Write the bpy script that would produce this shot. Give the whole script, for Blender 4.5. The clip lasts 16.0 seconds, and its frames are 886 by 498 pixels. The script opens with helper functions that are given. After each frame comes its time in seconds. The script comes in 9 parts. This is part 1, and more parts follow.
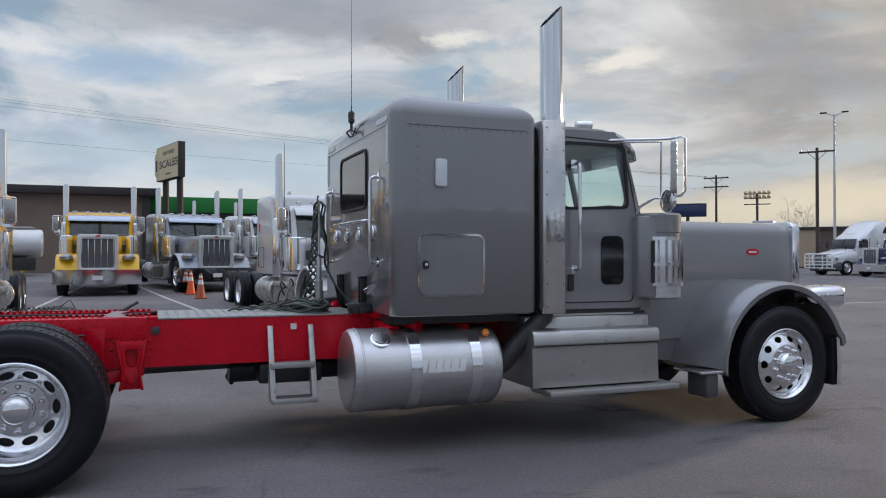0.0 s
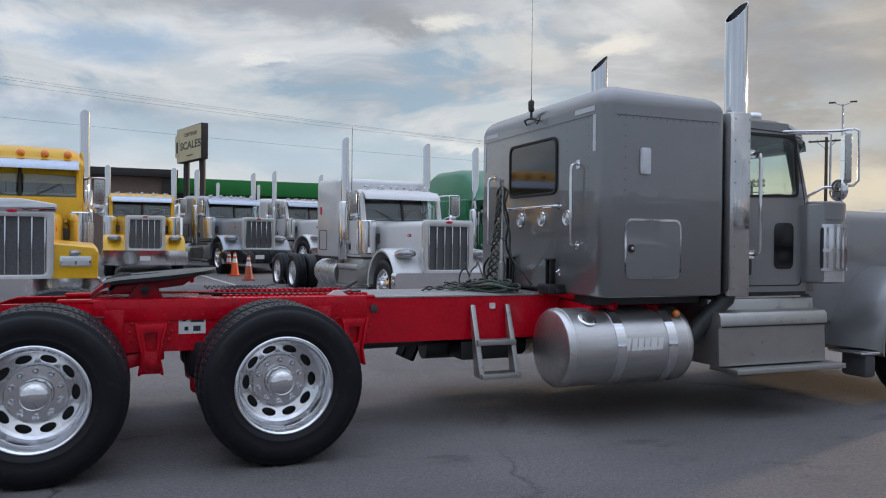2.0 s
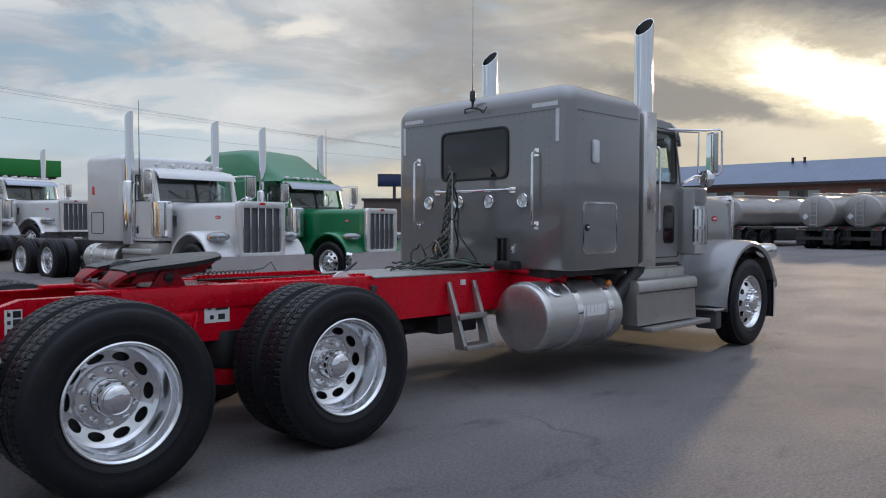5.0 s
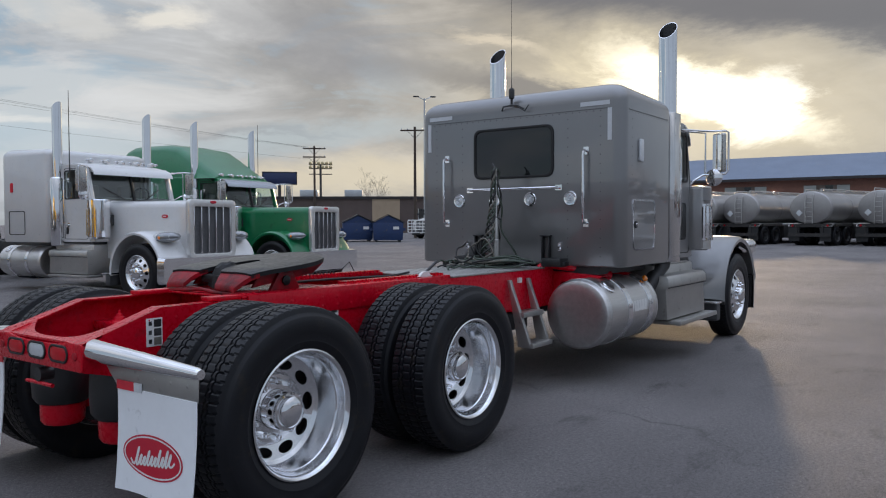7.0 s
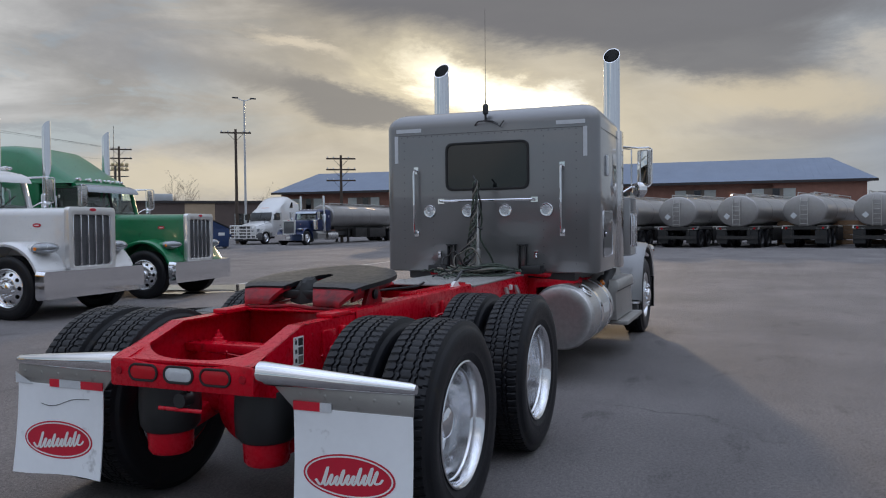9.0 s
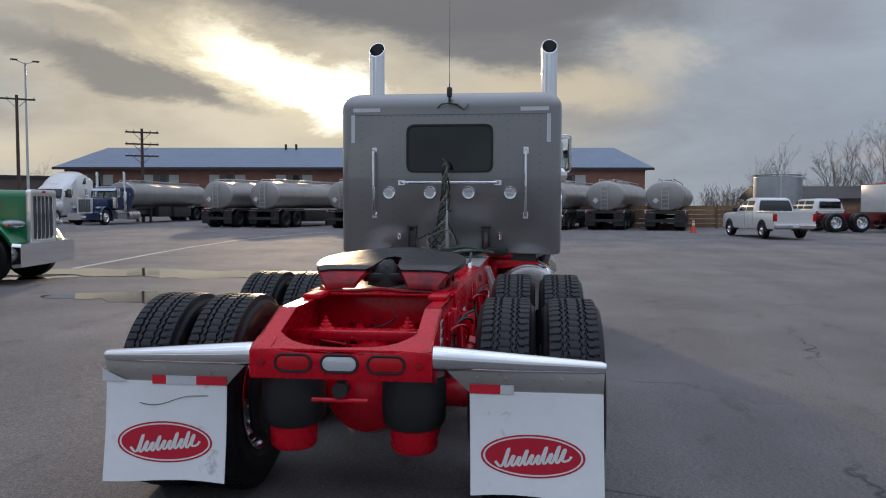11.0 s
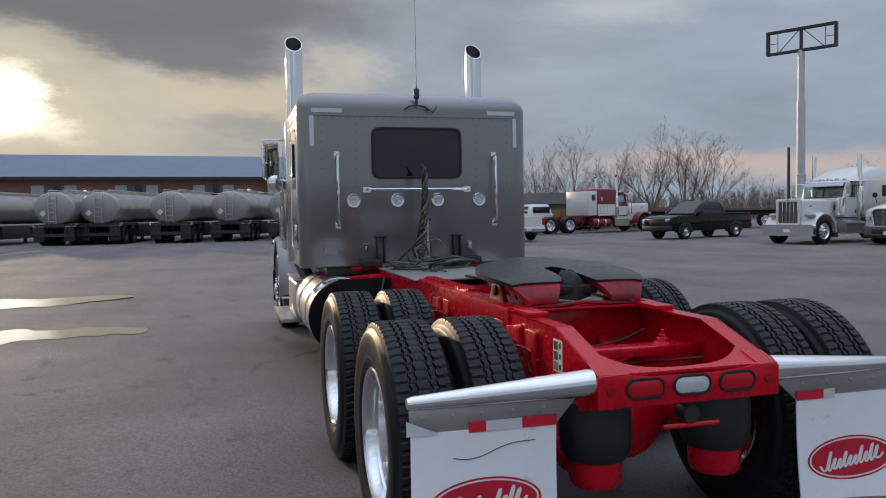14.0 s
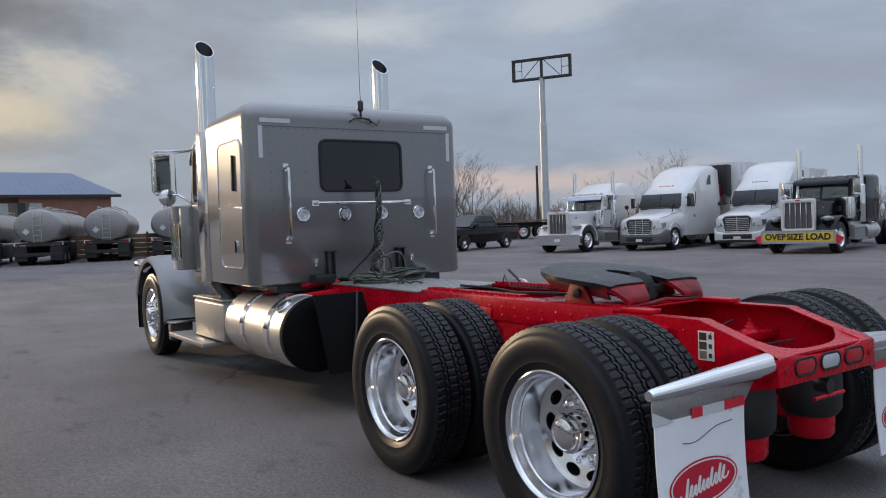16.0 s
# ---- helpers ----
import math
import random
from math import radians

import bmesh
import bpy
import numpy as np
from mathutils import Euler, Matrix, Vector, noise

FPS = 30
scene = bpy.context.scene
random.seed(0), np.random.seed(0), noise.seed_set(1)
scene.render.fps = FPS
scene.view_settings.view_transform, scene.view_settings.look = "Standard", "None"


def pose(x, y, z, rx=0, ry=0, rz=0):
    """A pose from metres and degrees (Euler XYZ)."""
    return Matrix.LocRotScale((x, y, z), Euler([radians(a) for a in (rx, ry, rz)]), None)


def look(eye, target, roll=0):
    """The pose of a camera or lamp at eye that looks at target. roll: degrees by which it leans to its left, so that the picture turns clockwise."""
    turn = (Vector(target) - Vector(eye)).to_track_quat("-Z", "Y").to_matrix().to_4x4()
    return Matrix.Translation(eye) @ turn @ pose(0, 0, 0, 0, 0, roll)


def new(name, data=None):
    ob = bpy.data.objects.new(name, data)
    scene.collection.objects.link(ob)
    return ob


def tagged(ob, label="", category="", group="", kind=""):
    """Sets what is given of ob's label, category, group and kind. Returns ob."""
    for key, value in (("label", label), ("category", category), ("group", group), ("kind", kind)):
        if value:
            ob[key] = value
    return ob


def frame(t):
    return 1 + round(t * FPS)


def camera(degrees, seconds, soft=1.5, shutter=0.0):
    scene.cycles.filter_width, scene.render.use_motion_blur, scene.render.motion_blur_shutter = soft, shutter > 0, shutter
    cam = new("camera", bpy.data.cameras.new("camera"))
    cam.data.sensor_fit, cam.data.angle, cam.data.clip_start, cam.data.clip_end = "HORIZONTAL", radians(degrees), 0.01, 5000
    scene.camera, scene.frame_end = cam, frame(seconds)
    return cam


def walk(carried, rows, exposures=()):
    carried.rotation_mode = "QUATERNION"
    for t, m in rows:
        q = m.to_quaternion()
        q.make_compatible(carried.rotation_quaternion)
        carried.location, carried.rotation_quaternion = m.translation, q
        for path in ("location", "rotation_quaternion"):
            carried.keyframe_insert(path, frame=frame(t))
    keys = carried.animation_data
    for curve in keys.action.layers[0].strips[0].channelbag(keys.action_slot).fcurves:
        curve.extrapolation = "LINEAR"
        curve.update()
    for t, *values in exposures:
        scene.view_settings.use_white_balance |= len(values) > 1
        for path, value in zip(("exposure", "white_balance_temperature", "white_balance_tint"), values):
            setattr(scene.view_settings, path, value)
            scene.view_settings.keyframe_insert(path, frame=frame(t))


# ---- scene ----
cam = camera(59.9, 16.0, soft=1.1)
PATH = [
    (0, (2.936, -6.558, 1.498), (3.65, -4.69, 1.52), 0.0),
    (0.5, (2.516, -6.441, 1.489), (3.229, -4.572, 1.504), 0.3),
    (1, (2.056, -6.429, 1.474), (2.748, -4.553, 1.478), 0.4),
    (1.5, (1.652, -6.399, 1.475), (2.342, -4.522, 1.466), 0.6),
    (2, (1.251, -6.223, 1.478), (1.992, -4.365, 1.46), 0.6),
    (2.5, (0.849, -6.143, 1.459), (1.7, -4.334, 1.435), 0.8),
    (3, (0.488, -6.039, 1.485), (1.481, -4.303, 1.458), 1.0),
    (3.5, (0.135, -5.811, 1.485), (1.27, -4.164, 1.453), 1.2),
    (4, (-0.236, -5.663, 1.469), (1.018, -4.105, 1.43), 1.1),
    (4.5, (-0.595, -5.502, 1.485), (0.743, -4.017, 1.438), 0.8),
    (4.7, (-0.729, -5.389, 1.461), (0.635, -3.927, 1.407), 0.5),
    (6.8, (-1.799, -4.07, 1.459), (-0.214, -2.852, 1.396), -0.3),
    (7, (-1.901, -3.941, 1.458), (-0.292, -2.755, 1.392), -0.2),
    (7.5, (-2.18, -3.609, 1.498), (-0.511, -2.511, 1.432), -0.3),
    (8, (-2.406, -3.205, 1.487), (-0.674, -2.207, 1.425), -0.5),
    (8.5, (-2.65, -2.887, 1.498), (-0.854, -2.009, 1.439), -0.6),
    (9, (-2.925, -2.541, 1.527), (-1.07, -1.794, 1.469), -0.5),
    (9.2, (-2.995, -2.38, 1.498), (-1.119, -1.688, 1.441), -0.4),
    (11.3, (-3.405, -0.555, 1.541), (-1.413, -0.407, 1.431), 0.2),
    (11.5, (-3.415, -0.344, 1.517), (-1.42, -0.253, 1.409), 0.2),
    (12, (-3.363, 0.077, 1.519), (-1.366, 0.035, 1.413), 0.2),
    (12.5, (-3.174, 0.51, 1.531), (-1.184, 0.344, 1.43), -0.2),
    (13, (-3.075, 0.966, 1.512), (-1.099, 0.673, 1.415), -0.5),
    (13.5, (-2.95, 1.378, 1.522), (-0.995, 0.966, 1.428), -0.8),
    (14, (-2.743, 1.82, 1.542), (-0.82, 1.279, 1.453), -1.0),
    (14.5, (-2.616, 2.29, 1.533), (-0.738, 1.607, 1.451), -1.2),
    (15, (-2.452, 2.711, 1.528), (-0.635, 1.878, 1.453), -1.6),
    (15.5, (-2.2, 3.152, 1.552), (-0.464, 2.163, 1.487), -1.8),
    (16, (-2.009, 3.599, 1.55), (-0.358, 2.471, 1.487), -2.1),
]
walk(cam, [(t, look(eye, target, roll)) for t, eye, target, roll in PATH], [(0, 0.04), (5, 0.02), (9, -0.14), (14, -0.15), (16, -0.01)])
SUN = Vector((0.956, 0.292, 0.0)).normalized() * math.cos(radians(10.5)) + Vector((0, 0, math.sin(radians(10.5))))


# ---- light ----
def sky_world():
    w = bpy.data.worlds.new("sky")
    w.use_nodes = True
    scene.world = w
    nt = w.node_tree
    nt.nodes.clear()
    N, L = nt.nodes.new, nt.links.new

    def feed(socket, v):
        if isinstance(v, (int, float)):
            socket.default_value = v
        elif isinstance(v, tuple):
            socket.default_value = (*v, 1)
        else:
            L(v, socket)

    def math_node(op, a, b=None, c=None):
        n = N("ShaderNodeMath")
        n.operation = op
        for i, v in enumerate((a, b, c)):
            if v is not None:
                feed(n.inputs[i], v)
        return n.outputs[0]

    def ramp(fac, stops):
        n = N("ShaderNodeValToRGB")
        e = n.color_ramp.elements
        while len(e) < len(stops):
            e.new(0.5)
        for el, (p, c) in zip(e, stops):
            el.position, el.color = p, (*(c if isinstance(c, tuple) else (c, c, c)), 1)
        L(fac, n.inputs[0])
        return n.outputs[0]

    def mix(fac, a, b, kind="MIX"):
        n = N("ShaderNodeMix")
        n.data_type, n.blend_type = "RGBA", kind
        feed(n.inputs[0], fac), feed(n.inputs[6], a), feed(n.inputs[7], b)
        return n.outputs[2]

    def step(v, a, b):
        n = N("ShaderNodeMapRange")
        n.interpolation_type = "SMOOTHSTEP"
        n.inputs[1].default_value, n.inputs[2].default_value = a, b
        L(v, n.inputs[0])
        return n.outputs[0]

    co = N("ShaderNodeTexCoord").outputs["Generated"]
    sep = N("ShaderNodeSeparateXYZ")
    L(co, sep.inputs[0])
    # bearing and height in degrees; clouds are laid out on them
    deg = 180 / math.pi
    bearing = math_node("MULTIPLY", math_node("ARCTAN2", sep.outputs[1], sep.outputs[0]), deg)
    height = math_node("MULTIPLY", math_node("ARCSINE", sep.outputs[2]), deg)
    chart = N("ShaderNodeCombineXYZ")
    L(bearing, chart.inputs[0])
    L(height, chart.inputs[1])
    chart = chart.outputs[0]

    def noise_node(vec, scale, detail, rough, dist, shift, stretch=(1, 1, 1), turn=0):
        m = N("ShaderNodeMapping")
        m.inputs["Location"].default_value = shift
        m.inputs["Rotation"].default_value = (0, 0, radians(turn))
        m.inputs["Scale"].default_value = stretch
        L(vec, m.inputs[0])
        n = N("ShaderNodeTexNoise")
        n.inputs["Scale"].default_value, n.inputs["Detail"].default_value = scale, detail
        n.inputs["Roughness"].default_value, n.inputs["Distortion"].default_value = rough, dist
        L(m.outputs[0], n.inputs["Vector"])
        return n

    # ragged edges: the chart is pushed about by cloud noise
    push = N("ShaderNodeVectorMath")
    push.operation = "MULTIPLY_ADD"
    stir = noise_node(chart, 0.13, 9, 0.68, 0.3, (3.7, 1.2, 0.5), (0.6, 1.5, 1), 8)
    L(stir.outputs["Color"], push.inputs[0])
    push.inputs[1].default_value = (13, 5.0, 0)
    L(chart, push.inputs[2])
    shift = N("ShaderNodeVectorMath")
    shift.operation = "SUBTRACT"
    L(push.outputs[0], shift.inputs[0])
    shift.inputs[1].default_value = (6.5, 2.5, 0)
    torn = shift.outputs[0]

    def patch(at, size, tilt, soft, vec=None):
        """An oval on the chart: 1 inside, 0 outside, with an edge as soft as soft."""
        m = N("ShaderNodeMapping")
        m.vector_type = "TEXTURE"
        m.inputs["Location"].default_value = (*at, 0)
        m.inputs["Rotation"].default_value = (0, 0, radians(tilt))
        m.inputs["Scale"].default_value = (*size, 1)
        L(vec or torn, m.inputs[0])
        n = N("ShaderNodeVectorMath")
        n.operation = "LENGTH"
        L(m.outputs[0], n.inputs[0])
        return step(n.outputs["Value"], 1.0, 1.0 - soft)

    # the open sky behind the clouds
    sky = N("ShaderNodeTexSky")
    sky.sky_type, sky.sun_disc = "NISHITA", False
    sky.sun_elevation, sky.sun_rotation = radians(10.5), math.atan2(SUN.x, SUN.y)
    sky.air_density, sky.dust_density, sky.ozone_density = 1.0, 1.2, 1.5
    blue = mix(0.6, mix(1.0, sky.outputs[0], (0.10, 0.105, 0.115), "MULTIPLY"), (0.33, 0.47, 0.60))
    # a deck of cloud whose colour follows the bearing
    east = math_node("MULTIPLY_ADD", bearing, 1 / 180, 70 / 180)
    deck = ramp(east, [(0.0, (0.345, 0.41, 0.51)), (0.2, (0.345, 0.405, 0.495)), (0.33, (0.345, 0.385, 0.44)), (0.46, (0.44, 0.41, 0.36)), (0.56, (0.46, 0.42, 0.36)), (0.64, (0.44, 0.43, 0.415)), (0.74, (0.46, 0.485, 0.515)), (0.92, (0.36, 0.42, 0.51))])
    puff = noise_node(chart, 0.085, 7, 0.56, 0.5, (1.3, 7.1, 2.0), (0.55, 1.35, 1), 5).outputs["Fac"]
    wisp = noise_node(chart, 0.16, 7, 0.6, 0.9, (8.3, 2.1, 4.0), (0.42, 1.5, 1), -6).outputs["Fac"]
    body = math_node("ADD", math_node("MULTIPLY", puff, 0.65), math_node("MULTIPLY", wisp, 0.35))
    left = step(bearing, 30, 52)
    right = step(bearing, 6, -14)
    plain = mix(1.0, deck, ramp(body, [(0.36, 1.16), (0.50, 1.0), (0.62, 0.86)]), "MULTIPLY")
    mottled = mix(1.0, deck, ramp(body, [(0.36, 1.55), (0.46, 1.15), (0.53, 0.92), (0.63, 0.72)]), "MULTIPLY")
    total = mix(right, mottled, plain)
    # gaps of pale blue and sunlit cloud edges on the open side
    total = mix(math_node("MULTIPLY", math_node("MULTIPLY", left, ramp(wisp, [(0.47, 0), (0.58, 1)])), 0.75), total, blue)
    total = mix(math_node("MULTIPLY", math_node("MULTIPLY", left, ramp(puff, [(0.40, 1), (0.47, 0)])), 0.6), total, (0.70, 0.70, 0.69))

    def lay(at, size, tilt, soft, colour, amount, vec=None):
        nonlocal total
        total = mix(math_node("MULTIPLY", patch(at, size, tilt, soft, vec), amount), total, colour)

    # low bands over the horizon: cream, pale blue, rose
    lay((78, 6.5), (36, 2.8), 2, 0.8, (0.47, 0.575, 0.655), 0.8)
    lay((48, 6.2), (22, 1.5), -3, 0.9, (0.50, 0.57, 0.60), 0.7)
    lay((66, 7.4), (10, 0.55), 4, 0.9, (0.80, 0.80, 0.78), 0.7)
    lay((50, 6.8), (9, 0.5), 5, 0.9, (0.36, 0.39, 0.42), 0.6)
    lay((42, 3.4), (26, 2.4), -1, 0.9, (0.78, 0.69, 0.52), 0.75)
    lay((88, 3.4), (30, 2.6), 0, 0.9, (0.62, 0.66, 0.68), 0.75)
    lay((84, 9.6), (14, 1.4), 3, 0.9, (0.66, 0.68, 0.69), 0.7)
    lay((-38, 3.3), (22, 1.9), 1, 0.9, (0.66, 0.53, 0.48), 0.75)
    # grey masses and bright heads to the left of the sun
    lay((44, 12.8), (13, 3.6), 14, 0.9, (0.30, 0.302, 0.318), 0.75)
    lay((34, 10.4), (8, 1.9), 14, 0.8, (0.30, 0.29, 0.285), 0.7)
    lay((80, 17.5), (22, 3.6), 0, 0.7, (0.31, 0.33, 0.375), 0.85)
    lay((70, 15.6), (6, 1.6), 10, 0.8, (0.28, 0.29, 0.31), 0.7)
    lay((63, 13.4), (5.0, 1.7), 8, 0.6, (0.70, 0.69, 0.66), 0.65)
    lay((55.5, 14.2), (4.5, 1.3), -6, 0.7, (0.86, 0.82, 0.74), 0.8)
    lay((67, 15.7), (2.6, 1.2), 0, 0.8, (0.84, 0.82, 0.76), 0.75)
    lay((80.5, 12.7), (1.6, 0.8), 0, 0.7, (0.80, 0.80, 0.78), 0.7)
    lay((92, 13.0), (9, 1.9), 3, 0.8, (0.31, 0.44, 0.60), 0.85)
    lay((98, 13.8), (4.5, 0.9), 6, 0.8, (0.78, 0.78, 0.78), 0.7)
    # glow round the veiled sun
    lay((16, 7.5), (27, 8.5), 6, 0.95, (0.86, 0.75, 0.54), 0.70)
    lay((-2, 8.8), (11, 2.6), 4, 0.8, (0.72, 0.62, 0.45), 0.75)
    lay((-9, 10.6), (5, 2.4), 0, 0.9, (0.66, 0.61, 0.53), 0.7)
    lay((-3, 6.6), (9, 1.2), 4, 0.9, (0.36, 0.34, 0.33), 0.6)
    lay((32, 13.2), (5, 0.9), 16, 0.8, (0.80, 0.70, 0.55), 0.75)
    # the torn opening, the wedge below it and the heavy bank above
    lay((18.5, 9.2), (13.5, 3.3), 20, 0.75, (1.00, 0.88, 0.62), 0.92)
    lay((17.0, 9.0), (11.0, 2.3), 21, 0.6, (1.75, 1.62, 1.30), 0.95)
    lay((13.6, 7.8), (4.4, 3.1), 10, 0.7, (2.3, 2.2, 1.9), 0.95)
    lay((28.5, 8.9), (10, 1.8), 12, 0.55, (0.29, 0.275, 0.26), 0.9)
    lay((11, 16.4), (27, 4.6), 5, 0.45, (0.185, 0.185, 0.20), 0.93)
    lay((2.5, 12.2), (10.5, 2.7), 10, 0.6, (0.20, 0.20, 0.212), 0.9)
    # paler veils on the shaded side
    lay((-29, 14.6), (9, 2.4), -4, 0.95, (0.57, 0.605, 0.635), 0.8)
    lay((-44, 15.2), (8, 1.8), -6, 0.95, (0.53, 0.57, 0.61), 0.65)
    lay((-18, 12.5), (6, 3.0), 10, 0.95, (0.30, 0.32, 0.38), 0.6)
    lay((-60, 9.0), (16, 2.6), -4, 0.95, (0.32, 0.35, 0.44), 0.5)
    # overhead the clouds close, and an overcast sky is brightest there
    near = math_node("MAXIMUM", math_node("ADD", math_node("MULTIPLY", sep.outputs[0], SUN.x), math_node("MULTIPLY", sep.outputs[1], SUN.y)), 0.0)
    roof = mix(math_node("POWER", near, 3.0), ramp(body, [(0.38, (0.50, 0.53, 0.59)), (0.50, (0.38, 0.42, 0.50)), (0.60, (0.29, 0.33, 0.40))]), (0.24, 0.235, 0.24))
    total = mix(step(height, 15.5, 26), total, roof)
    up = math_node("MAXIMUM", sep.outputs[2], 0.0)
    lift = math_node("MULTIPLY_ADD", math_node("MAXIMUM", math_node("SUBTRACT", up, 0.35), 0.0), 3.3, 1.0)
    rise = N("ShaderNodeVectorMath")
    rise.operation = "SCALE"
    L(total, rise.inputs[0])
    L(lift, rise.inputs["Scale"])
    total = mix(ramp(up, [(0.45, 0), (0.8, 1)]), rise.outputs[0], mix(1.0, rise.outputs[0], (0.93, 0.98, 1.08), "MULTIPLY"))
    bg = N("ShaderNodeBackground")
    L(total, bg.inputs[0])
    bg.inputs[1].default_value = SKY_STRENGTH
    out = N("ShaderNodeOutputWorld")
    L(bg.outputs[0], out.inputs[0])


SKY_STRENGTH = 1.03
sky_world()
sun_data = bpy.data.lights.new("sun", "SUN")
sun_data.energy, sun_data.angle, sun_data.color = 1.70, radians(2.0), (1.0, 0.74, 0.48)
sun = new("sun", sun_data)
sun.matrix_world = look(tuple(SUN * 60), (0, 0, 0))


# ---- materials ----
MATS = {}


def material(name, color, rough=0.5, metal=0.0, coat=0.0, var=0.12, scale=6.0, bump=0.0, bump_scale=80.0, wear=0.0,
             wear_color=(0.1, 0.09, 0.08), stretch=(1, 1, 1), emit=0.0, island=0.0, rough_var=0.12, glass=0.0, coat_rough=0.05, spec=0.5):
    """A surface with mottling at two scales, an uneven gloss, fine relief and patches of wear."""
    m = bpy.data.materials.new(name)
    m.use_nodes = True
    nt = m.node_tree
    N, L = nt.nodes.new, nt.links.new
    b = nt.nodes["Principled BSDF"]
    b.inputs["Metallic"].default_value = metal
    b.inputs["Coat Weight"].default_value = coat
    b.inputs["Specular IOR Level"].default_value = spec
    b.inputs["Coat Roughness"].default_value = coat_rough
    co = N("ShaderNodeTexCoord")
    mp = N("ShaderNodeMapping")
    mp.inputs["Scale"].default_value = stretch
    L(co.outputs["Object"], mp.inputs[0])

    def noise_tex(s, d):
        n = N("ShaderNodeTexNoise")
        n.inputs["Scale"].default_value, n.inputs["Detail"].default_value = s, d
        n.inputs["Roughness"].default_value = 0.6
        L(mp.outputs[0], n.inputs["Vector"])
        return n.outputs["Fac"]

    a, f = noise_tex(scale, 4), noise_tex(scale * 9, 6)
    add = N("ShaderNodeMath")
    add.operation = "MULTIPLY_ADD"
    L(f, add.inputs[0])
    add.inputs[1].default_value = 0.45
    L(a, add.inputs[2])
    r = N("ShaderNodeValToRGB")
    r.color_ramp.elements[0].position, r.color_ramp.elements[1].position = 0.45, 1.0
    dark, light = [max(c * (1 - var), 0) for c in color], [min(c * (1 + var), 1) for c in color]
    r.color_ramp.elements[0].color, r.color_ramp.elements[1].color = (*dark, 1), (*light, 1)
    L(add.outputs[0], r.inputs[0])
    col = r.outputs[0]
    if wear:
        wr = N("ShaderNodeValToRGB")
        wr.color_ramp.elements[0].position, wr.color_ramp.elements[1].position = 0.62 - wear * 0.2, 0.74
        L(noise_tex(scale * 2.3, 9), wr.inputs[0])
        mx = N("ShaderNodeMix")
        mx.data_type = "RGBA"
        L(wr.outputs[0], mx.inputs[0])
        L(col, mx.inputs[6])
        mx.inputs[7].default_value = (*wear_color, 1)
        col = mx.outputs[2]
    if island:
        oi = N("ShaderNodeObjectInfo")
        hs = N("ShaderNodeHueSaturation")
        mr = N("ShaderNodeMapRange")
        mr.inputs[3].default_value, mr.inputs[4].default_value = 1 - island, 1 + island
        L(oi.outputs["Random"], mr.inputs[0])
        L(mr.outputs[0], hs.inputs["Value"])
        L(col, hs.inputs["Color"])
        col = hs.outputs[0]
    L(col, b.inputs["Base Color"])
    rr = N("ShaderNodeMapRange")
    rr.inputs[3].default_value, rr.inputs[4].default_value = max(rough - rough_var, 0.02), min(rough + rough_var, 1)
    L(f, rr.inputs[0])
    L(rr.outputs[0], b.inputs["Roughness"])
    if bump:
        bn = N("ShaderNodeBump")
        bn.inputs["Strength"].default_value, bn.inputs["Distance"].default_value = min(bump, 1.0), 0.01
        L(noise_tex(bump_scale, 5), bn.inputs["Height"])
        L(bn.outputs[0], b.inputs["Normal"])
    if emit:
        b.inputs["Emission Color"].default_value, b.inputs["Emission Strength"].default_value = (*color, 1), emit
    if glass:
        b.inputs["Transmission Weight"].default_value = glass
        b.inputs["IOR"].default_value = 1.45
    MATS[name] = m
    return m


def pane_material(name, tint, clear):
    """Thin window glass: a tinted see-through sheet with a mirror gloss on top."""
    m = bpy.data.materials.new(name)
    m.use_nodes = True
    nt = m.node_tree
    nt.nodes.clear()
    N, L = nt.nodes.new, nt.links.new
    t, g, mx, lw = N("ShaderNodeBsdfTransparent"), N("ShaderNodeBsdfGlossy"), N("ShaderNodeMixShader"), N("ShaderNodeLayerWeight")
    t.inputs[0].default_value = (*[c * clear for c in tint], 1)
    g.inputs["Roughness"].default_value = 0.02
    pw, ad = N("ShaderNodeMath"), N("ShaderNodeMath")
    pw.operation, ad.operation = "POWER", "MULTIPLY_ADD"
    L(lw.outputs["Facing"], pw.inputs[0])
    pw.inputs[1].default_value, ad.inputs[1].default_value, ad.inputs[2].default_value = 5.0, 0.90, 0.075
    L(pw.outputs[0], ad.inputs[0])
    L(ad.outputs[0], mx.inputs[0])
    L(t.outputs[0], mx.inputs[1])
    L(g.outputs[0], mx.inputs[2])
    out = N("ShaderNodeOutputMaterial")
    L(mx.outputs[0], out.inputs[0])
    return m


GREY = material("grey_paint", (0.225, 0.223, 0.222), 0.30, 0.36, 1.0, 0.03, 1.6, rough_var=0.03, bump=0.008, bump_scale=2.0, coat_rough=0.02)
# dark grey puts the rivets' shadow rings into their colour; seams share it
RIVET_SHADE_GREY = material("rivet_shade_grey", (0.10, 0.10, 0.10), 0.4, 0.3, 0.3, 0.05, 6.0)
RED = material("red_paint", (0.56, 0.002, 0.016), 0.28, 0.0, 0.22, 0.16, 4.0, wear=0.10, wear_color=(0.26, 0.012, 0.016), rough_var=0.1, spec=0.2, coat_rough=0.12)
CHROME = material("chrome", (0.82, 0.82, 0.83), 0.06, 1.0, 0, 0.03, 3.0, rough_var=0.03, bump=0.004, bump_scale=5)
POLISHED = material("polished_aluminium", (0.82, 0.82, 0.835), 0.11, 1.0, 0, 0.015, 3.0, rough_var=0.01)
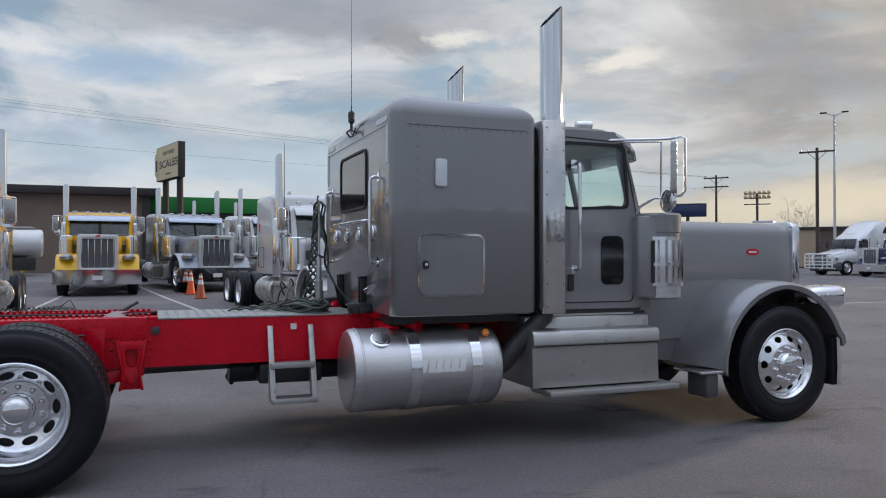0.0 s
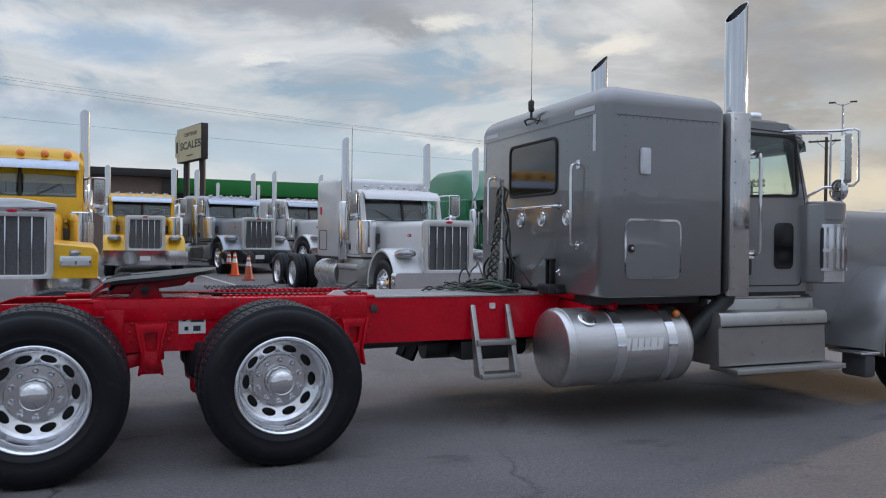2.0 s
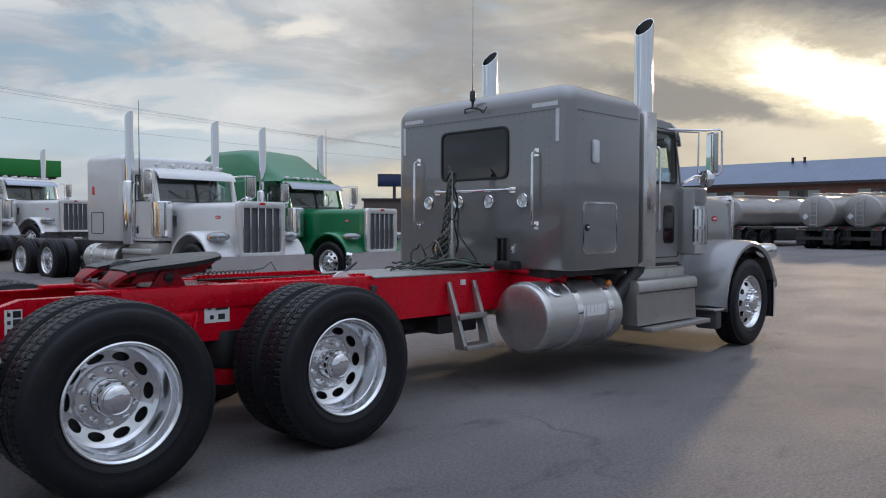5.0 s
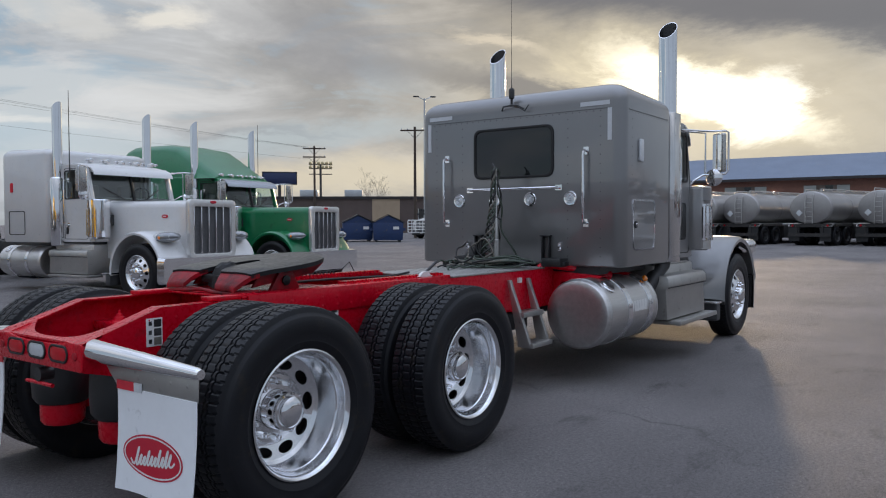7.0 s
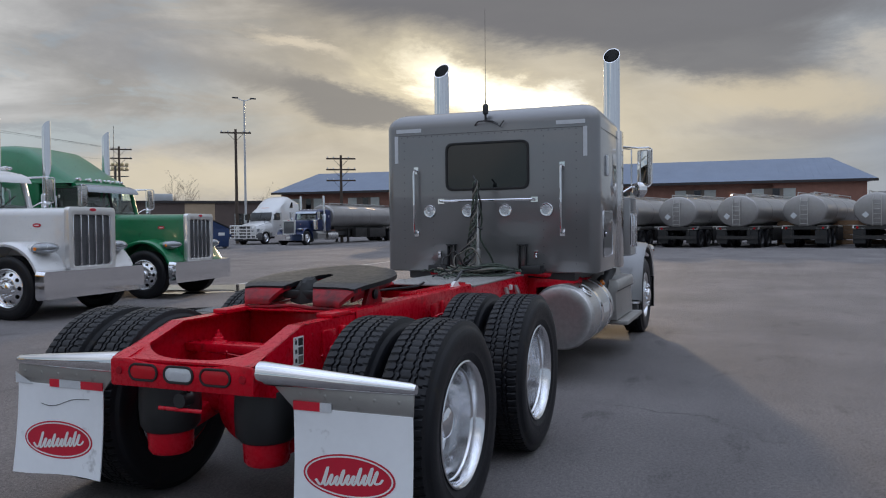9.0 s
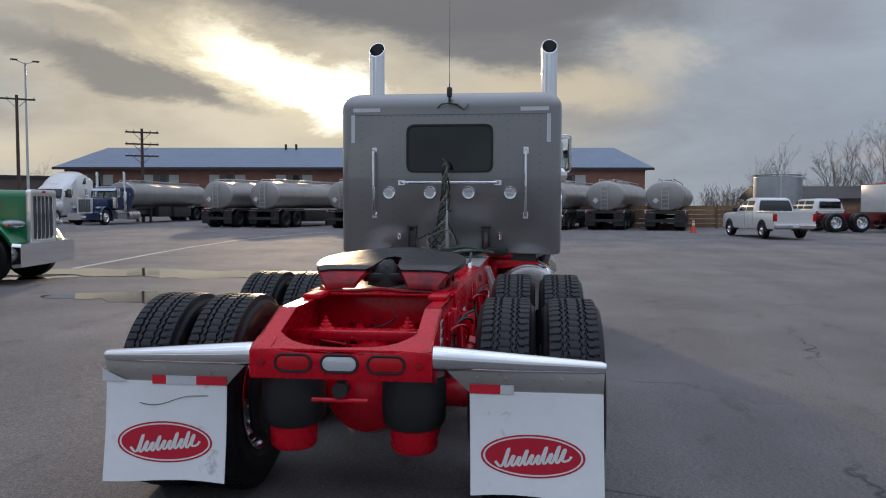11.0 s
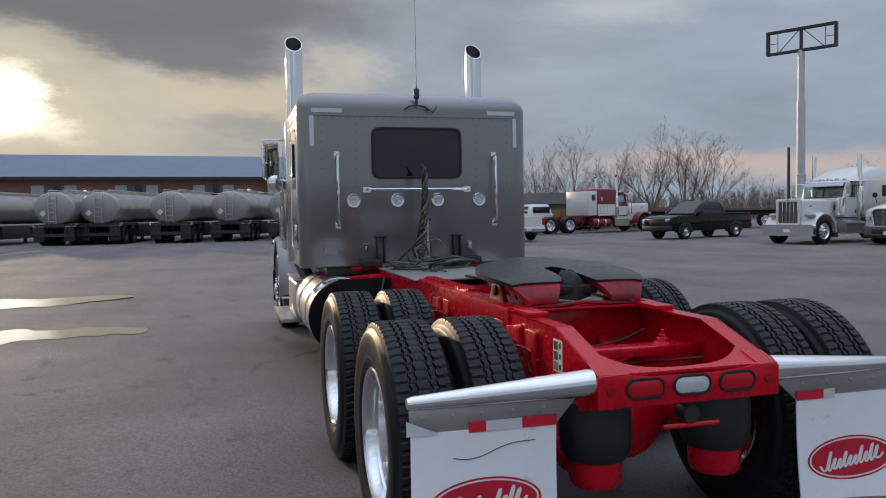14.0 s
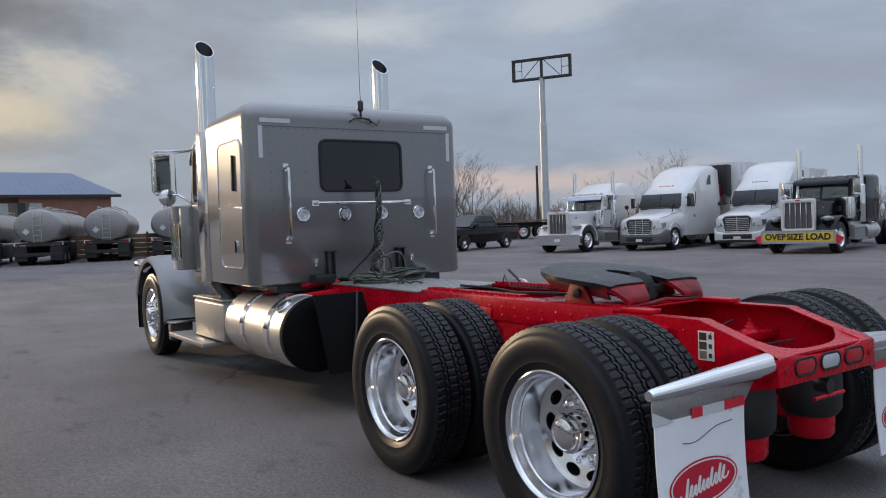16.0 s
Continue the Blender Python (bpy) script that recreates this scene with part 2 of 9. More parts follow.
RIM_ALU = material("turned_aluminium", (0.80, 0.805, 0.82), 0.15, 1.0, 0, 0.03, 6.0, rough_var=0.03)


def turning_marks(m):
    """Turning marks that run round the wheel's axle draw the gloss out across them."""
    nt = m.node_tree
    b = nt.nodes["Principled BSDF"]
    t = nt.nodes.new("ShaderNodeTangent")
    t.direction_type, t.axis = "RADIAL", "Y"
    nt.links.new(t.outputs[0], b.inputs["Tangent"])
    b.inputs["Anisotropic"].default_value, b.inputs["Anisotropic Rotation"].default_value = 0.8, 0.25


turning_marks(RIM_ALU)
SATIN = material("satin_steel", (0.50, 0.49, 0.47), 0.28, 1.0, 0, 0.06, 3.0, rough_var=0.08)
BRUSHED = material("brushed_aluminium", (0.62, 0.61, 0.60), 0.36, 1.0, 0, 0.12, 3.0, stretch=(1, 8, 8), rough_var=0.12, bump=0.06, bump_scale=60)
DULL_ALU = material("dull_aluminium", (0.45, 0.44, 0.42), 0.42, 0.85, 0, 0.08, 5.0, wear=0.06, wear_color=(0.28, 0.27, 0.25), bump=0.05)
DECK = material("galvanised_deck", (0.40, 0.39, 0.37), 0.5, 0.6, 0, 0.15, 4.0, wear=0.2, wear_color=(0.22, 0.21, 0.2), bump=0.15, bump_scale=120)
RUBBER = material("tyre_rubber", (0.007, 0.0075, 0.010), 0.43, 0, 0, 0.25, 5.0, wear=0.24, wear_color=(0.024, 0.019, 0.014), bump=0.08, bump_scale=60, spec=0.31)
BLACK = material("black_plastic", (0.018, 0.018, 0.019), 0.45, 0, 0, 0.2, 8.0, bump=0.08)
GREASE = material("greased_steel", (0.009, 0.009, 0.011), 0.36, 0.1, 0.12, 0.5, 4.0, wear=0.3, wear_color=(0.035, 0.035, 0.038), bump=0.8, bump_scale=6, rough_var=0.18, coat_rough=0.2, spec=0.4)
GREASY_RED = material("greasy_red", (0.33, 0.003, 0.012), 0.42, 0, 0.05, 0.35, 5.0, wear=1.0, wear_color=(0.022, 0.014, 0.015), bump=0.4, bump_scale=20, spec=0.25)
STEEL = material("dark_steel", (0.07, 0.07, 0.072), 0.5, 0.5, 0, 0.3, 8.0, wear=0.2, wear_color=(0.13, 0.10, 0.08))
WHITE_FLAP = material("white_flap", (0.87, 0.885, 0.90), 0.42, 0, 0, 0.04, 3.0, wear=0.03, wear_color=(0.5, 0.5, 0.5), bump=0.05, bump_scale=12)
LOGO_RED = material("logo_red", (0.55, 0.010, 0.035), 0.4, 0, 0, 0.08, 6.0)
LOGO_WHITE = material("logo_white", (0.75, 0.74, 0.72), 0.45, 0, 0, 0.05, 6.0)
TAPE_RED = material("tape_red", (0.68, 0.008, 0.03), 0.35, 0, 0.3, 0.1, 20.0)
TAPE_WHITE = material("tape_white", (0.62, 0.64, 0.66), 0.35, 0, 0.3, 0.08, 20.0)
LAMP_RED = material("red_lens", (0.50, 0.003, 0.012), 0.22, 0, 0.25, 0.1, 30.0, spec=0.3)
LAMP_CLEAR = material("clear_lens", (0.62, 0.64, 0.66), 0.15, 0.2, 0.9, 0.1, 30.0, bump=0.2, bump_scale=60)
LENS_GREY = material("headlamp_lens", (0.26, 0.27, 0.28), 0.10, 0.5, 0.9, 0.25, 14.0, bump=0.3, bump_scale=30)
AMBER = material("amber_lens", (0.85, 0.22, 0.01), 0.2, 0, 0.8, 0.1, 30.0)
DARK_GLASS = material("dark_glass", (0.008, 0.009, 0.010), 0.04, 0, 0.3, 0.1, 2.0, rough_var=0.02)
PANE = pane_material("window_pane", (0.94, 1.0, 0.985), 0.99)
GASKET = material("rubber_gasket", (0.012, 0.012, 0.012), 0.6, 0, 0, 0.2, 9.0)
HOSE_GREEN = material("hose_green", (0.055, 0.075, 0.055), 0.5, 0, 0, 0.3, 20.0, wear=0.3, wear_color=(0.10, 0.095, 0.08))
HOSE_BLACK = material("hose_black", (0.02, 0.02, 0.02), 0.5, 0, 0, 0.3, 20.0)
HOSE_TAN = material("hose_tan", (0.17, 0.155, 0.13), 0.6, 0, 0, 0.3, 20.0)
SEAT = material("cab_interior", (0.11, 0.105, 0.10), 0.7, 0, 0, 0.2, 6.0)


# ---- mesh kit ----
class Shape:
    def __init__(self):
        self.v, self.f = [], []

    def add(self, verts, faces):
        k = len(self.v)
        self.v += [tuple(p) for p in verts]
        self.f += [tuple(i + k for i in f) for f in faces]
        return self

    def box(self, x0, x1, y0, y1, z0, z1, m=None):
        p = [Vector((x, y, z)) for x in (x0, x1) for y in (y0, y1) for z in (z0, z1)]
        if m:
            p = [m @ q for q in p]
        return self.add(p, [(0, 1, 3, 2), (4, 6, 7, 5), (0, 4, 5, 1), (2, 3, 7, 6), (0, 2, 6, 4), (1, 5, 7, 3)])

    def prism(self, pts, a, b, axis, shift=None):
        """A flat outline drawn out from a to b along an axis. shift: the outline's far end, if it differs."""
        far = shift or pts
        at = {"x": lambda p, t: (t, p[0], p[1]), "y": lambda p, t: (p[0], t, p[1]), "z": lambda p, t: (p[0], p[1], t)}[axis]
        n = len(pts)
        v = [at(p, a) for p in pts] + [at(p, b) for p in far]
        return self.add(v, [tuple(range(n)), tuple(range(2 * n - 1, n - 1, -1))] + [(i, i + n, (i + 1) % n + n, (i + 1) % n) for i in range(n)])

    def ring(self, outer, inner, a, b, axis):
        """A flat plate with one hole, both outlines with as many points, from a to b along an axis."""
        at = {"x": lambda p, t: (t, p[0], p[1]), "y": lambda p, t: (p[0], t, p[1]), "z": lambda p, t: (p[0], p[1], t)}[axis]
        n = len(outer)
        v = [at(p, t) for t in (a, b) for o in (outer, inner) for p in o]
        f = []
        for i in range(n):
            j = (i + 1) % n
            f += [(i, j, j + n, i + n), (i + 2 * n, i + 3 * n, j + 3 * n, j + 2 * n), (i, i + 2 * n, j + 2 * n, j), (i + n, j + n, j + 3 * n, i + 3 * n)]
        return self.add(v, f)

    def loft(self, loops, cap0=True, cap1=True):
        n = len(loops[0])
        v = [p for l in loops for p in l]
        f = [(r * n + i, r * n + (i + 1) % n, (r + 1) * n + (i + 1) % n, (r + 1) * n + i) for r in range(len(loops) - 1) for i in range(n)]
        if cap0:
            f.append(tuple(range(n)))
        if cap1:
            f.append(tuple(range((len(loops) - 1) * n, len(loops) * n)))
        return self.add(v, f)

    def lathe(self, prof, seg=32, m=None, cap=True):
        """Radii and heights turned about z, then placed by m."""
        loops = []
        for r, h in prof:
            loops.append([(max(r, 1e-4) * math.cos(2 * math.pi * i / seg), max(r, 1e-4) * math.sin(2 * math.pi * i / seg), h) for i in range(seg)])
        if m:
            loops = [[m @ Vector(p) for p in l] for l in loops]
        return self.loft(loops, cap, cap)

    def tube(self, pts, r, seg=8, radii=None):
        pts = [Vector(p) for p in pts]
        loops, side = [], None
        for i, p in enumerate(pts):
            d = (pts[min(i + 1, len(pts) - 1)] - pts[max(i - 1, 0)]).normalized()
            if side is None:
                side = d.orthogonal().normalized()
            side = (side - d * side.dot(d)).normalized()
            up = d.cross(side)
            q = radii[i] if radii else r
            loops.append([p + q * (side * math.cos(2 * math.pi * k / seg) + up * math.sin(2 * math.pi * k / seg)) for k in range(seg)])
        return self.loft(loops)

    def cyl(self, a, b, r, seg=20, r2=None):
        return self.tube([a, b], r, seg, [r, r if r2 is None else r2])


def rrect(x0, x1, y0, y1, r, n=5):
    """A rectangle with rounded corners, anticlockwise."""
    out = []
    for cx, cy, a in ((x1 - r, y1 - r, 0), (x0 + r, y1 - r, 90), (x0 + r, y0 + r, 180), (x1 - r, y0 + r, 270)):
        for i in range(n + 1):
            t = radians(a + 90 * i / n)
            out.append((cx + r * math.cos(t), cy + r * math.sin(t)))
    return out


def rounded(pts, r, n=4):
    """Any outline with its corners rounded."""
    out, k = [], len(pts)
    for i in range(k):
        p, a, b = Vector(pts[i]), Vector(pts[i - 1]), Vector(pts[(i + 1) % k])
        q = min(r, (a - p).length * 0.45, (b - p).length * 0.45)
        s, e = p + (a - p).normalized() * q, p + (b - p).normalized() * q
        for j in range(n + 1):
            t = j / n
            out.append(tuple(s * (1 - t) ** 2 + p * 2 * t * (1 - t) + e * t * t))
    return out


def about(outline, hole, n=72):
    """Both outlines cut by the same rays from the hole's middle, for Shape.ring."""
    c = sum((Vector(p) for p in hole), Vector((0, 0))) / len(hole)
    angles = sorted([2 * math.pi * i / n for i in range(n)] + [math.atan2(p[1] - c.y, p[0] - c.x) % (2 * math.pi) for p in outline])

    def cut(poly, t):
        d, best = Vector((math.cos(t), math.sin(t))), None
        for i in range(len(poly)):
            p, q = Vector(poly[i]) - c, Vector(poly[(i + 1) % len(poly)]) - c
            e = q - p
            den = d.x * e.y - d.y * e.x
            if abs(den) < 1e-12:
                continue
            s, u = (p.x * e.y - p.y * e.x) / den, (p.x * d.y - p.y * d.x) / den
            if s > 0 and -1e-6 <= u <= 1 + 1e-6 and (best is None or s > best):
                best = s
        return tuple(c + d * (best or 0.01))

    return [cut(outline, t) for t in angles], [cut(hole, t) for t in angles]


def mesh_of(name, sh, mat, bevel=0.0, sharp=35, fix=True, segs=2):
    me = bpy.data.meshes.new(name)
    me.from_pydata(sh.v, [], sh.f)
    if fix or bevel:
        bm = bmesh.new()
        bm.from_mesh(me)
        if fix:
            bmesh.ops.recalc_face_normals(bm, faces=bm.faces)
        if bevel:
            edges = [e for e in bm.edges if len(e.link_faces) == 2 and e.calc_face_angle(0) > radians(40)]
            bmesh.ops.bevel(bm, geom=edges, offset=bevel, segments=segs, affect="EDGES", clamp_overlap=True, profile=0.5)
        bm.to_mesh(me)
        bm.free()
    me.shade_smooth()
    me.set_sharp_from_angle(angle=radians(sharp))
    me.materials.append(mat)
    return me


def part(name, sh, mat, parent=None, label="", bevel=0.0, sharp=35, fix=True, kind="", at=None):
    me = sh if isinstance(sh, bpy.types.Mesh) else mesh_of(name, sh, mat, bevel, sharp, fix)
    ob = new(name, me)
    if parent:
        ob.parent = parent
    if at:
        ob.matrix_basis = at
    return tagged(ob, label, kind=kind)


def thing(name, label, category, at=None, group="", kind=""):
    ob = new(name)
    ob.empty_display_size = 0.2
    if at:
        ob.matrix_basis = at
    return tagged(ob, label, category, group, kind)


def ground_height(x, y):
    r, w = math.hypot(x - 3, y), min(max((25 - x) / 15, 0), 1)
    return 0.0075 * min(max(0, r - 18), 70) + (0.0135 * min(max(y - 2, 0), 9) + 0.026 * min(max(y - 11, 0), 14.5)) * w


# ---- ground ----
def asphalt_material():
    m = bpy.data.materials.new("asphalt")
    m.use_nodes = True
    nt = m.node_tree
    N, L = nt.nodes.new, nt.links.new
    b = nt.nodes["Principled BSDF"]
    co = N("ShaderNodeTexCoord").outputs["Object"]

    def noise_tex(s, d, rough=0.6, stretch=None):
        n = N("ShaderNodeTexNoise")
        n.inputs["Scale"].default_value, n.inputs["Detail"].default_value, n.inputs["Roughness"].default_value = s, d, rough
        if stretch:
            mp = N("ShaderNodeMapping")
            mp.inputs["Scale"].default_value = stretch
            L(co, mp.inputs[0])
            L(mp.outputs[0], n.inputs["Vector"])
        else:
            L(co, n.inputs["Vector"])
        return n.outputs["Fac"]

    def ramp(fac, stops):
        n = N("ShaderNodeValToRGB")
        e = n.color_ramp.elements
        while len(e) < len(stops):
            e.new(0.5)
        for el, (p, c) in zip(e, stops):
            el.position, el.color = p, (*c, 1)
        L(fac, n.inputs[0])
        return n.outputs[0]

    def mix(fac, a, c, kind="MIX"):
        n = N("ShaderNodeMix")
        n.data_type, n.blend_type = "RGBA", kind
        for s, v in ((n.inputs[0], fac), (n.inputs[6], a), (n.inputs[7], c)):
            if isinstance(v, (int, float)):
                s.default_value = v
            elif isinstance(v, tuple):
                s.default_value = (*v, 1)
            else:
                L(v, s)
        return n.outputs[2]

    base = ramp(noise_tex(0.35, 6), [(0.3, (0.148, 0.139, 0.138)), (0.7, (0.222, 0.208, 0.205))])
    grit = mix(0.5, ramp(noise_tex(150, 3, 0.75), [(0.36, (0.34, 0.34, 0.35)), (0.64, (1.7, 1.68, 1.65))]), ramp(noise_tex(42, 4, 0.8), [(0.37, (0.48, 0.48, 0.49)), (0.63, (1.55, 1.53, 1.5))]))
    col = mix(1.0, base, grit, "MULTIPLY")
    pebble = ramp(noise_tex(85, 2, 0.5), [(0.66, (0, 0, 0)), (0.72, (0.75, 0.75, 0.75))])
    col = mix(pebble, col, (0.40, 0.385, 0.37))
    # tyre-polished bands, oil drips and tar
    bands = ramp(noise_tex(0.9, 4, 0.5, (0.15, 1.0, 1.0)), [(0.45, (1, 1, 1)), (0.75, (0.72, 0.72, 0.73))])
    col = mix(0.6, col, mix(1.0, col, bands, "MULTIPLY"))
    oil = ramp(noise_tex(2.6, 8, 0.65, (0.45, 1.0, 1.0)), [(0.58, (0, 0, 0)), (0.72, (1, 1, 1))])
    col = mix(mix(1.0, oil, (0.55, 0.55, 0.55), "MULTIPLY"), col, (0.055, 0.052, 0.052))
    # crack lines
    vo = N("ShaderNodeTexVoronoi")
    vo.feature = "DISTANCE_TO_EDGE"
    vo.inputs["Scale"].default_value = 0.16
    wob = N("ShaderNodeTexNoise")
    wob.inputs["Scale"].default_value, wob.inputs["Detail"].default_value = 1.3, 8
    L(co, wob.inputs["Vector"])
    va = N("ShaderNodeVectorMath")
    va.operation = "MULTIPLY_ADD"
    L(wob.outputs["Color"], va.inputs[0])
    va.inputs[1].default_value = (1.1, 1.1, 0)
    L(co, va.inputs[2])
    L(va.outputs[0], vo.inputs["Vector"])
    crack = ramp(vo.outputs["Distance"], [(0.0, (1, 1, 1)), (0.0022, (0, 0, 0))])
    crack = mix(1.0, crack, ramp(noise_tex(0.25, 3), [(0.5, (0, 0, 0)), (0.62, (0.8, 0.8, 0.8))]), "MULTIPLY")
    col = mix(crack, col, (0.04, 0.038, 0.036))
    L(col, b.inputs["Base Color"])
    mr = N("ShaderNodeMapRange")
    mr.inputs[3].default_value, mr.inputs[4].default_value = 0.66, 0.92
    b.inputs["Specular IOR Level"].default_value = 0.16
    L(noise_tex(0.8, 6), mr.inputs[0])
    L(mr.outputs[0], b.inputs["Roughness"])
    bn = N("ShaderNodeBump")
    bn.inputs["Strength"].default_value, bn.inputs["Distance"].default_value = 1.0, 0.011
    L(noise_tex(38, 9, 0.95), bn.inputs["Height"])
    L(bn.outputs[0], b.inputs["Normal"])
    return m


def build_ground():
    def steps(a, b):
        out = [-3000, -1500, -700, -350, -200, -130]
        x = -90.0
        while x <= 130:
            out.append(x)
            x += 1.5 if a < x < b else 5.0
        return out + [160, 220, 350, 700, 1500, 3000]

    xs, ys = steps(-15, 60), steps(-40, 45)
    sh = Shape()
    sh.v = [(x, y, ground_height(x, y)) for x in xs for y in ys]
    n = len(ys)
    sh.f = [(i * n + j, (i + 1) * n + j, (i + 1) * n + j + 1, i * n + j + 1) for i in range(len(xs) - 1) for j in range(n - 1)]
    g = part("ground", sh, asphalt_material(), label="worn grey asphalt of the truck lot with oil stains and cracks", fix=False, kind="structure")
    g["category"] = "ground"


build_ground()


# ---- wheels ----
R_TYRE = 0.53


def tyre_shape(width=0.285, tread=True, seg=64):
    """A tyre about the y axis, its outer side towards -y, middle at y = 0; the tread is one skin with grooves cut into it."""
    sh, h, R = Shape(), width / 2, R_TYRE
    rot = pose(0, 0, 0, -90)
    side = [(0.302, h - 0.035), (0.335, h - 0.012), (0.36, h - 0.002), (0.366, h - 0.003), (0.40, h + 0.006), (0.43, h + 0.009), (0.455, h + 0.007), (0.478, h + 0.001), (0.484, h - 0.003), (R - 0.035, h - 0.016)]
    if not tread:
        prof = [(r, -y) for r, y in side] + [(R - 0.008, -h + 0.034), (R, -h + 0.06), (R, h - 0.06), (R - 0.008, h - 0.034)] + [(r, y) for r, y in reversed(side)]
        return sh.lathe(prof, seg, rot, cap=False)
    blocks, per = 72, 6
    n = blocks * per
    ribs = [(-h + 0.024, -h + 0.080), (-h + 0.087, -0.034), (-0.027, 0.027), (0.034, h - 0.087), (h - 0.080, h - 0.024)]
    stations = [(-h + 0.018, R - 0.03, None)]
    for k, (y0, y1) in enumerate(ribs):
        stations += [(y0, R - 0.011, None), (y0 + 0.003, R - (0.006 if k == 0 else 0), k), (y0 * 0.5 + y1 * 0.5, R - (0.001 if k in (0, 4) else 0), k), (y1 - 0.003, R - (0.006 if k == 4 else 0), k), (y1, R - 0.011, None)]
    stations.append((h - 0.018, R - 0.03, None))
    loops = []
    for r, y in side:
        loops.append([(r * math.cos(2 * math.pi * i / n), -y, r * math.sin(2 * math.pi * i / n)) for i in range(n)])
    for y, r, k in stations:
        row = []
        for i in range(n):
            q = r
            if k is not None:
                lean = int(round((y * 14) * (1 if k % 2 else -1)))
                if (i + lean + (per // 2 if k % 2 else 0)) % per == 0:
                    shoulder = k in (0, 4)
                    q = r - (0.004 if not shoulder else (0.011 if abs(y) > h - 0.06 else 0.004))
            zig = 0.0032 * (1 if (i % per) < 3 else -1) if abs(y) < h - 0.05 else 0.0
            row.append((q * math.cos(2 * math.pi * i / n), y + zig, q * math.sin(2 * math.pi * i / n)))
        loops.append(row)
    for r, y in reversed(side):
        loops.append([(r * math.cos(2 * math.pi * i / n), y, r * math.sin(2 * math.pi * i / n)) for i in range(n)])
    return sh.loft(loops, False, False)


def holed_disc(sh, holes, r0, y0, r1, y1, rh, a_h, b_h, rot=0.0, lip=0.012):
    """The conical band of a wheel disc between two radii, with oval hand holes."""
    n = 24
    for k in range(holes):
        mid = 2 * math.pi * k / holes + rot
        half = math.pi / holes

        def place(u, r):
            t = (r - r0) / (r1 - r0)
            return (r * math.cos(mid + u), y0 + (y1 - y0) * t, r * math.sin(mid + u))

        outer, inner, deep = [], [], []
        for i in range(n):
            t = 2 * math.pi * i / n
            c, s = math.cos(t), math.sin(t)
            q = max(abs(c), abs(s))
            outer.append(place(half * c / q, (r0 + r1) / 2 + (r1 - r0) / 2 * s / q))
            p = place(a_h * c / rh, rh - b_h * s)
            inner.append(p)
            deep.append((p[0], p[1] + lip, p[2]))
        sh.loft([outer, inner, deep], False, False)


def dual_rim_shape():
    """The deep-dished outer rim of a dual pair; outer flange at y = -0.125."""
    sh, rot = Shape(), pose(0, 0, 0, -90)
    sh.lathe([(0.312, -0.108), (0.334, -0.122), (0.336, -0.130), (0.328, -0.134), (0.316, -0.126), (0.309, -0.11), (0.301, -0.075), (0.300, -0.066), (0.294, -0.060), (0.291, -0.01), (0.289, 0.04), (0.286, 0.062), (0.272, 0.070), (0.264, 0.075)], 64, rot, cap=False)
    holed_disc(sh, 10, 0.264, 0.075, 0.192, 0.105, 0.231, 0.050, 0.026, lip=0.02)
    sh.lathe([(0.192, 0.105), (0.188, 0.095), (0.180, 0.088), (0.105, 0.086)], 64, rot, cap=False)
    return sh


def steer_rim_shape():
    sh, rot = Shape(), pose(0, 0, 0, -90)
    sh.lathe([(0.312, -0.108), (0.334, -0.122), (0.336, -0.130), (0.328, -0.134), (0.316, -0.126), (0.306, -0.10), (0.292, -0.085), (0.280, -0.088)], 64, rot, cap=False)
    holed_disc(sh, 10, 0.280, -0.088, 0.196, -0.135, 0.240, 0.038, 0.028, lip=0.025)
    sh.lathe([(0.196, -0.135), (0.186, -0.142), (0.175, -0.143), (0.105, -0.143)], 64, rot, cap=False)
    return sh


TYRE = mesh_of("tyre", tyre_shape(), RUBBER, sharp=30, fix=True)
TYRE_PLAIN = mesh_of("tyre", tyre_shape(tread=False, seg=40), RUBBER)
def narrowed(sh, k):
    sh.v = [(x * k, y, z * k) for x, y, z in sh.v]
    return sh


RIM_DUAL = mesh_of("rim", narrowed(dual_rim_shape(), 0.955), RIM_ALU, sharp=40)
RIM_STEER = mesh_of("rim", narrowed(steer_rim_shape(), 0.955), RIM_ALU, sharp=40)
RIM_DULL = mesh_of("rim", narrowed(dual_rim_shape(), 0.955), STEEL, sharp=40)
DRUM = mesh_of("brake_drum", Shape().lathe([(0.05, 0.14), (0.2, 0.14), (0.275, 0.142), (0.28, 0.16), (0.25, 0.19), (0.1, 0.19)], 40, pose(0, 0, 0, -90)), BLACK)
CAP_DUAL = mesh_of("hub_cap", Shape().lathe([(0.098, 0.10), (0.098, -0.005), (0.093, -0.018), (0.080, -0.020), (0.076, -0.042), (0.060, -0.053), (0.030, -0.059), (0.0, -0.060)], 40, pose(0, 0, 0, -90)), CHROME)
CAP_STEER = mesh_of("hub_cap", Shape().lathe([(0.10, -0.14), (0.10, -0.165), (0.092, -0.172), (0.082, -0.19), (0.06, -0.2), (0.0, -0.203)], 40, pose(0, 0, 0, -90)), CHROME)
NUT = mesh_of("lug_nut", Shape().lathe([(0.019, 0.01), (0.019, -0.012), (0.016, -0.016), (0.0145, -0.028), (0.009, -0.034), (0.0, -0.036)], 10, pose(0, 0, 0, -90)), CHROME)


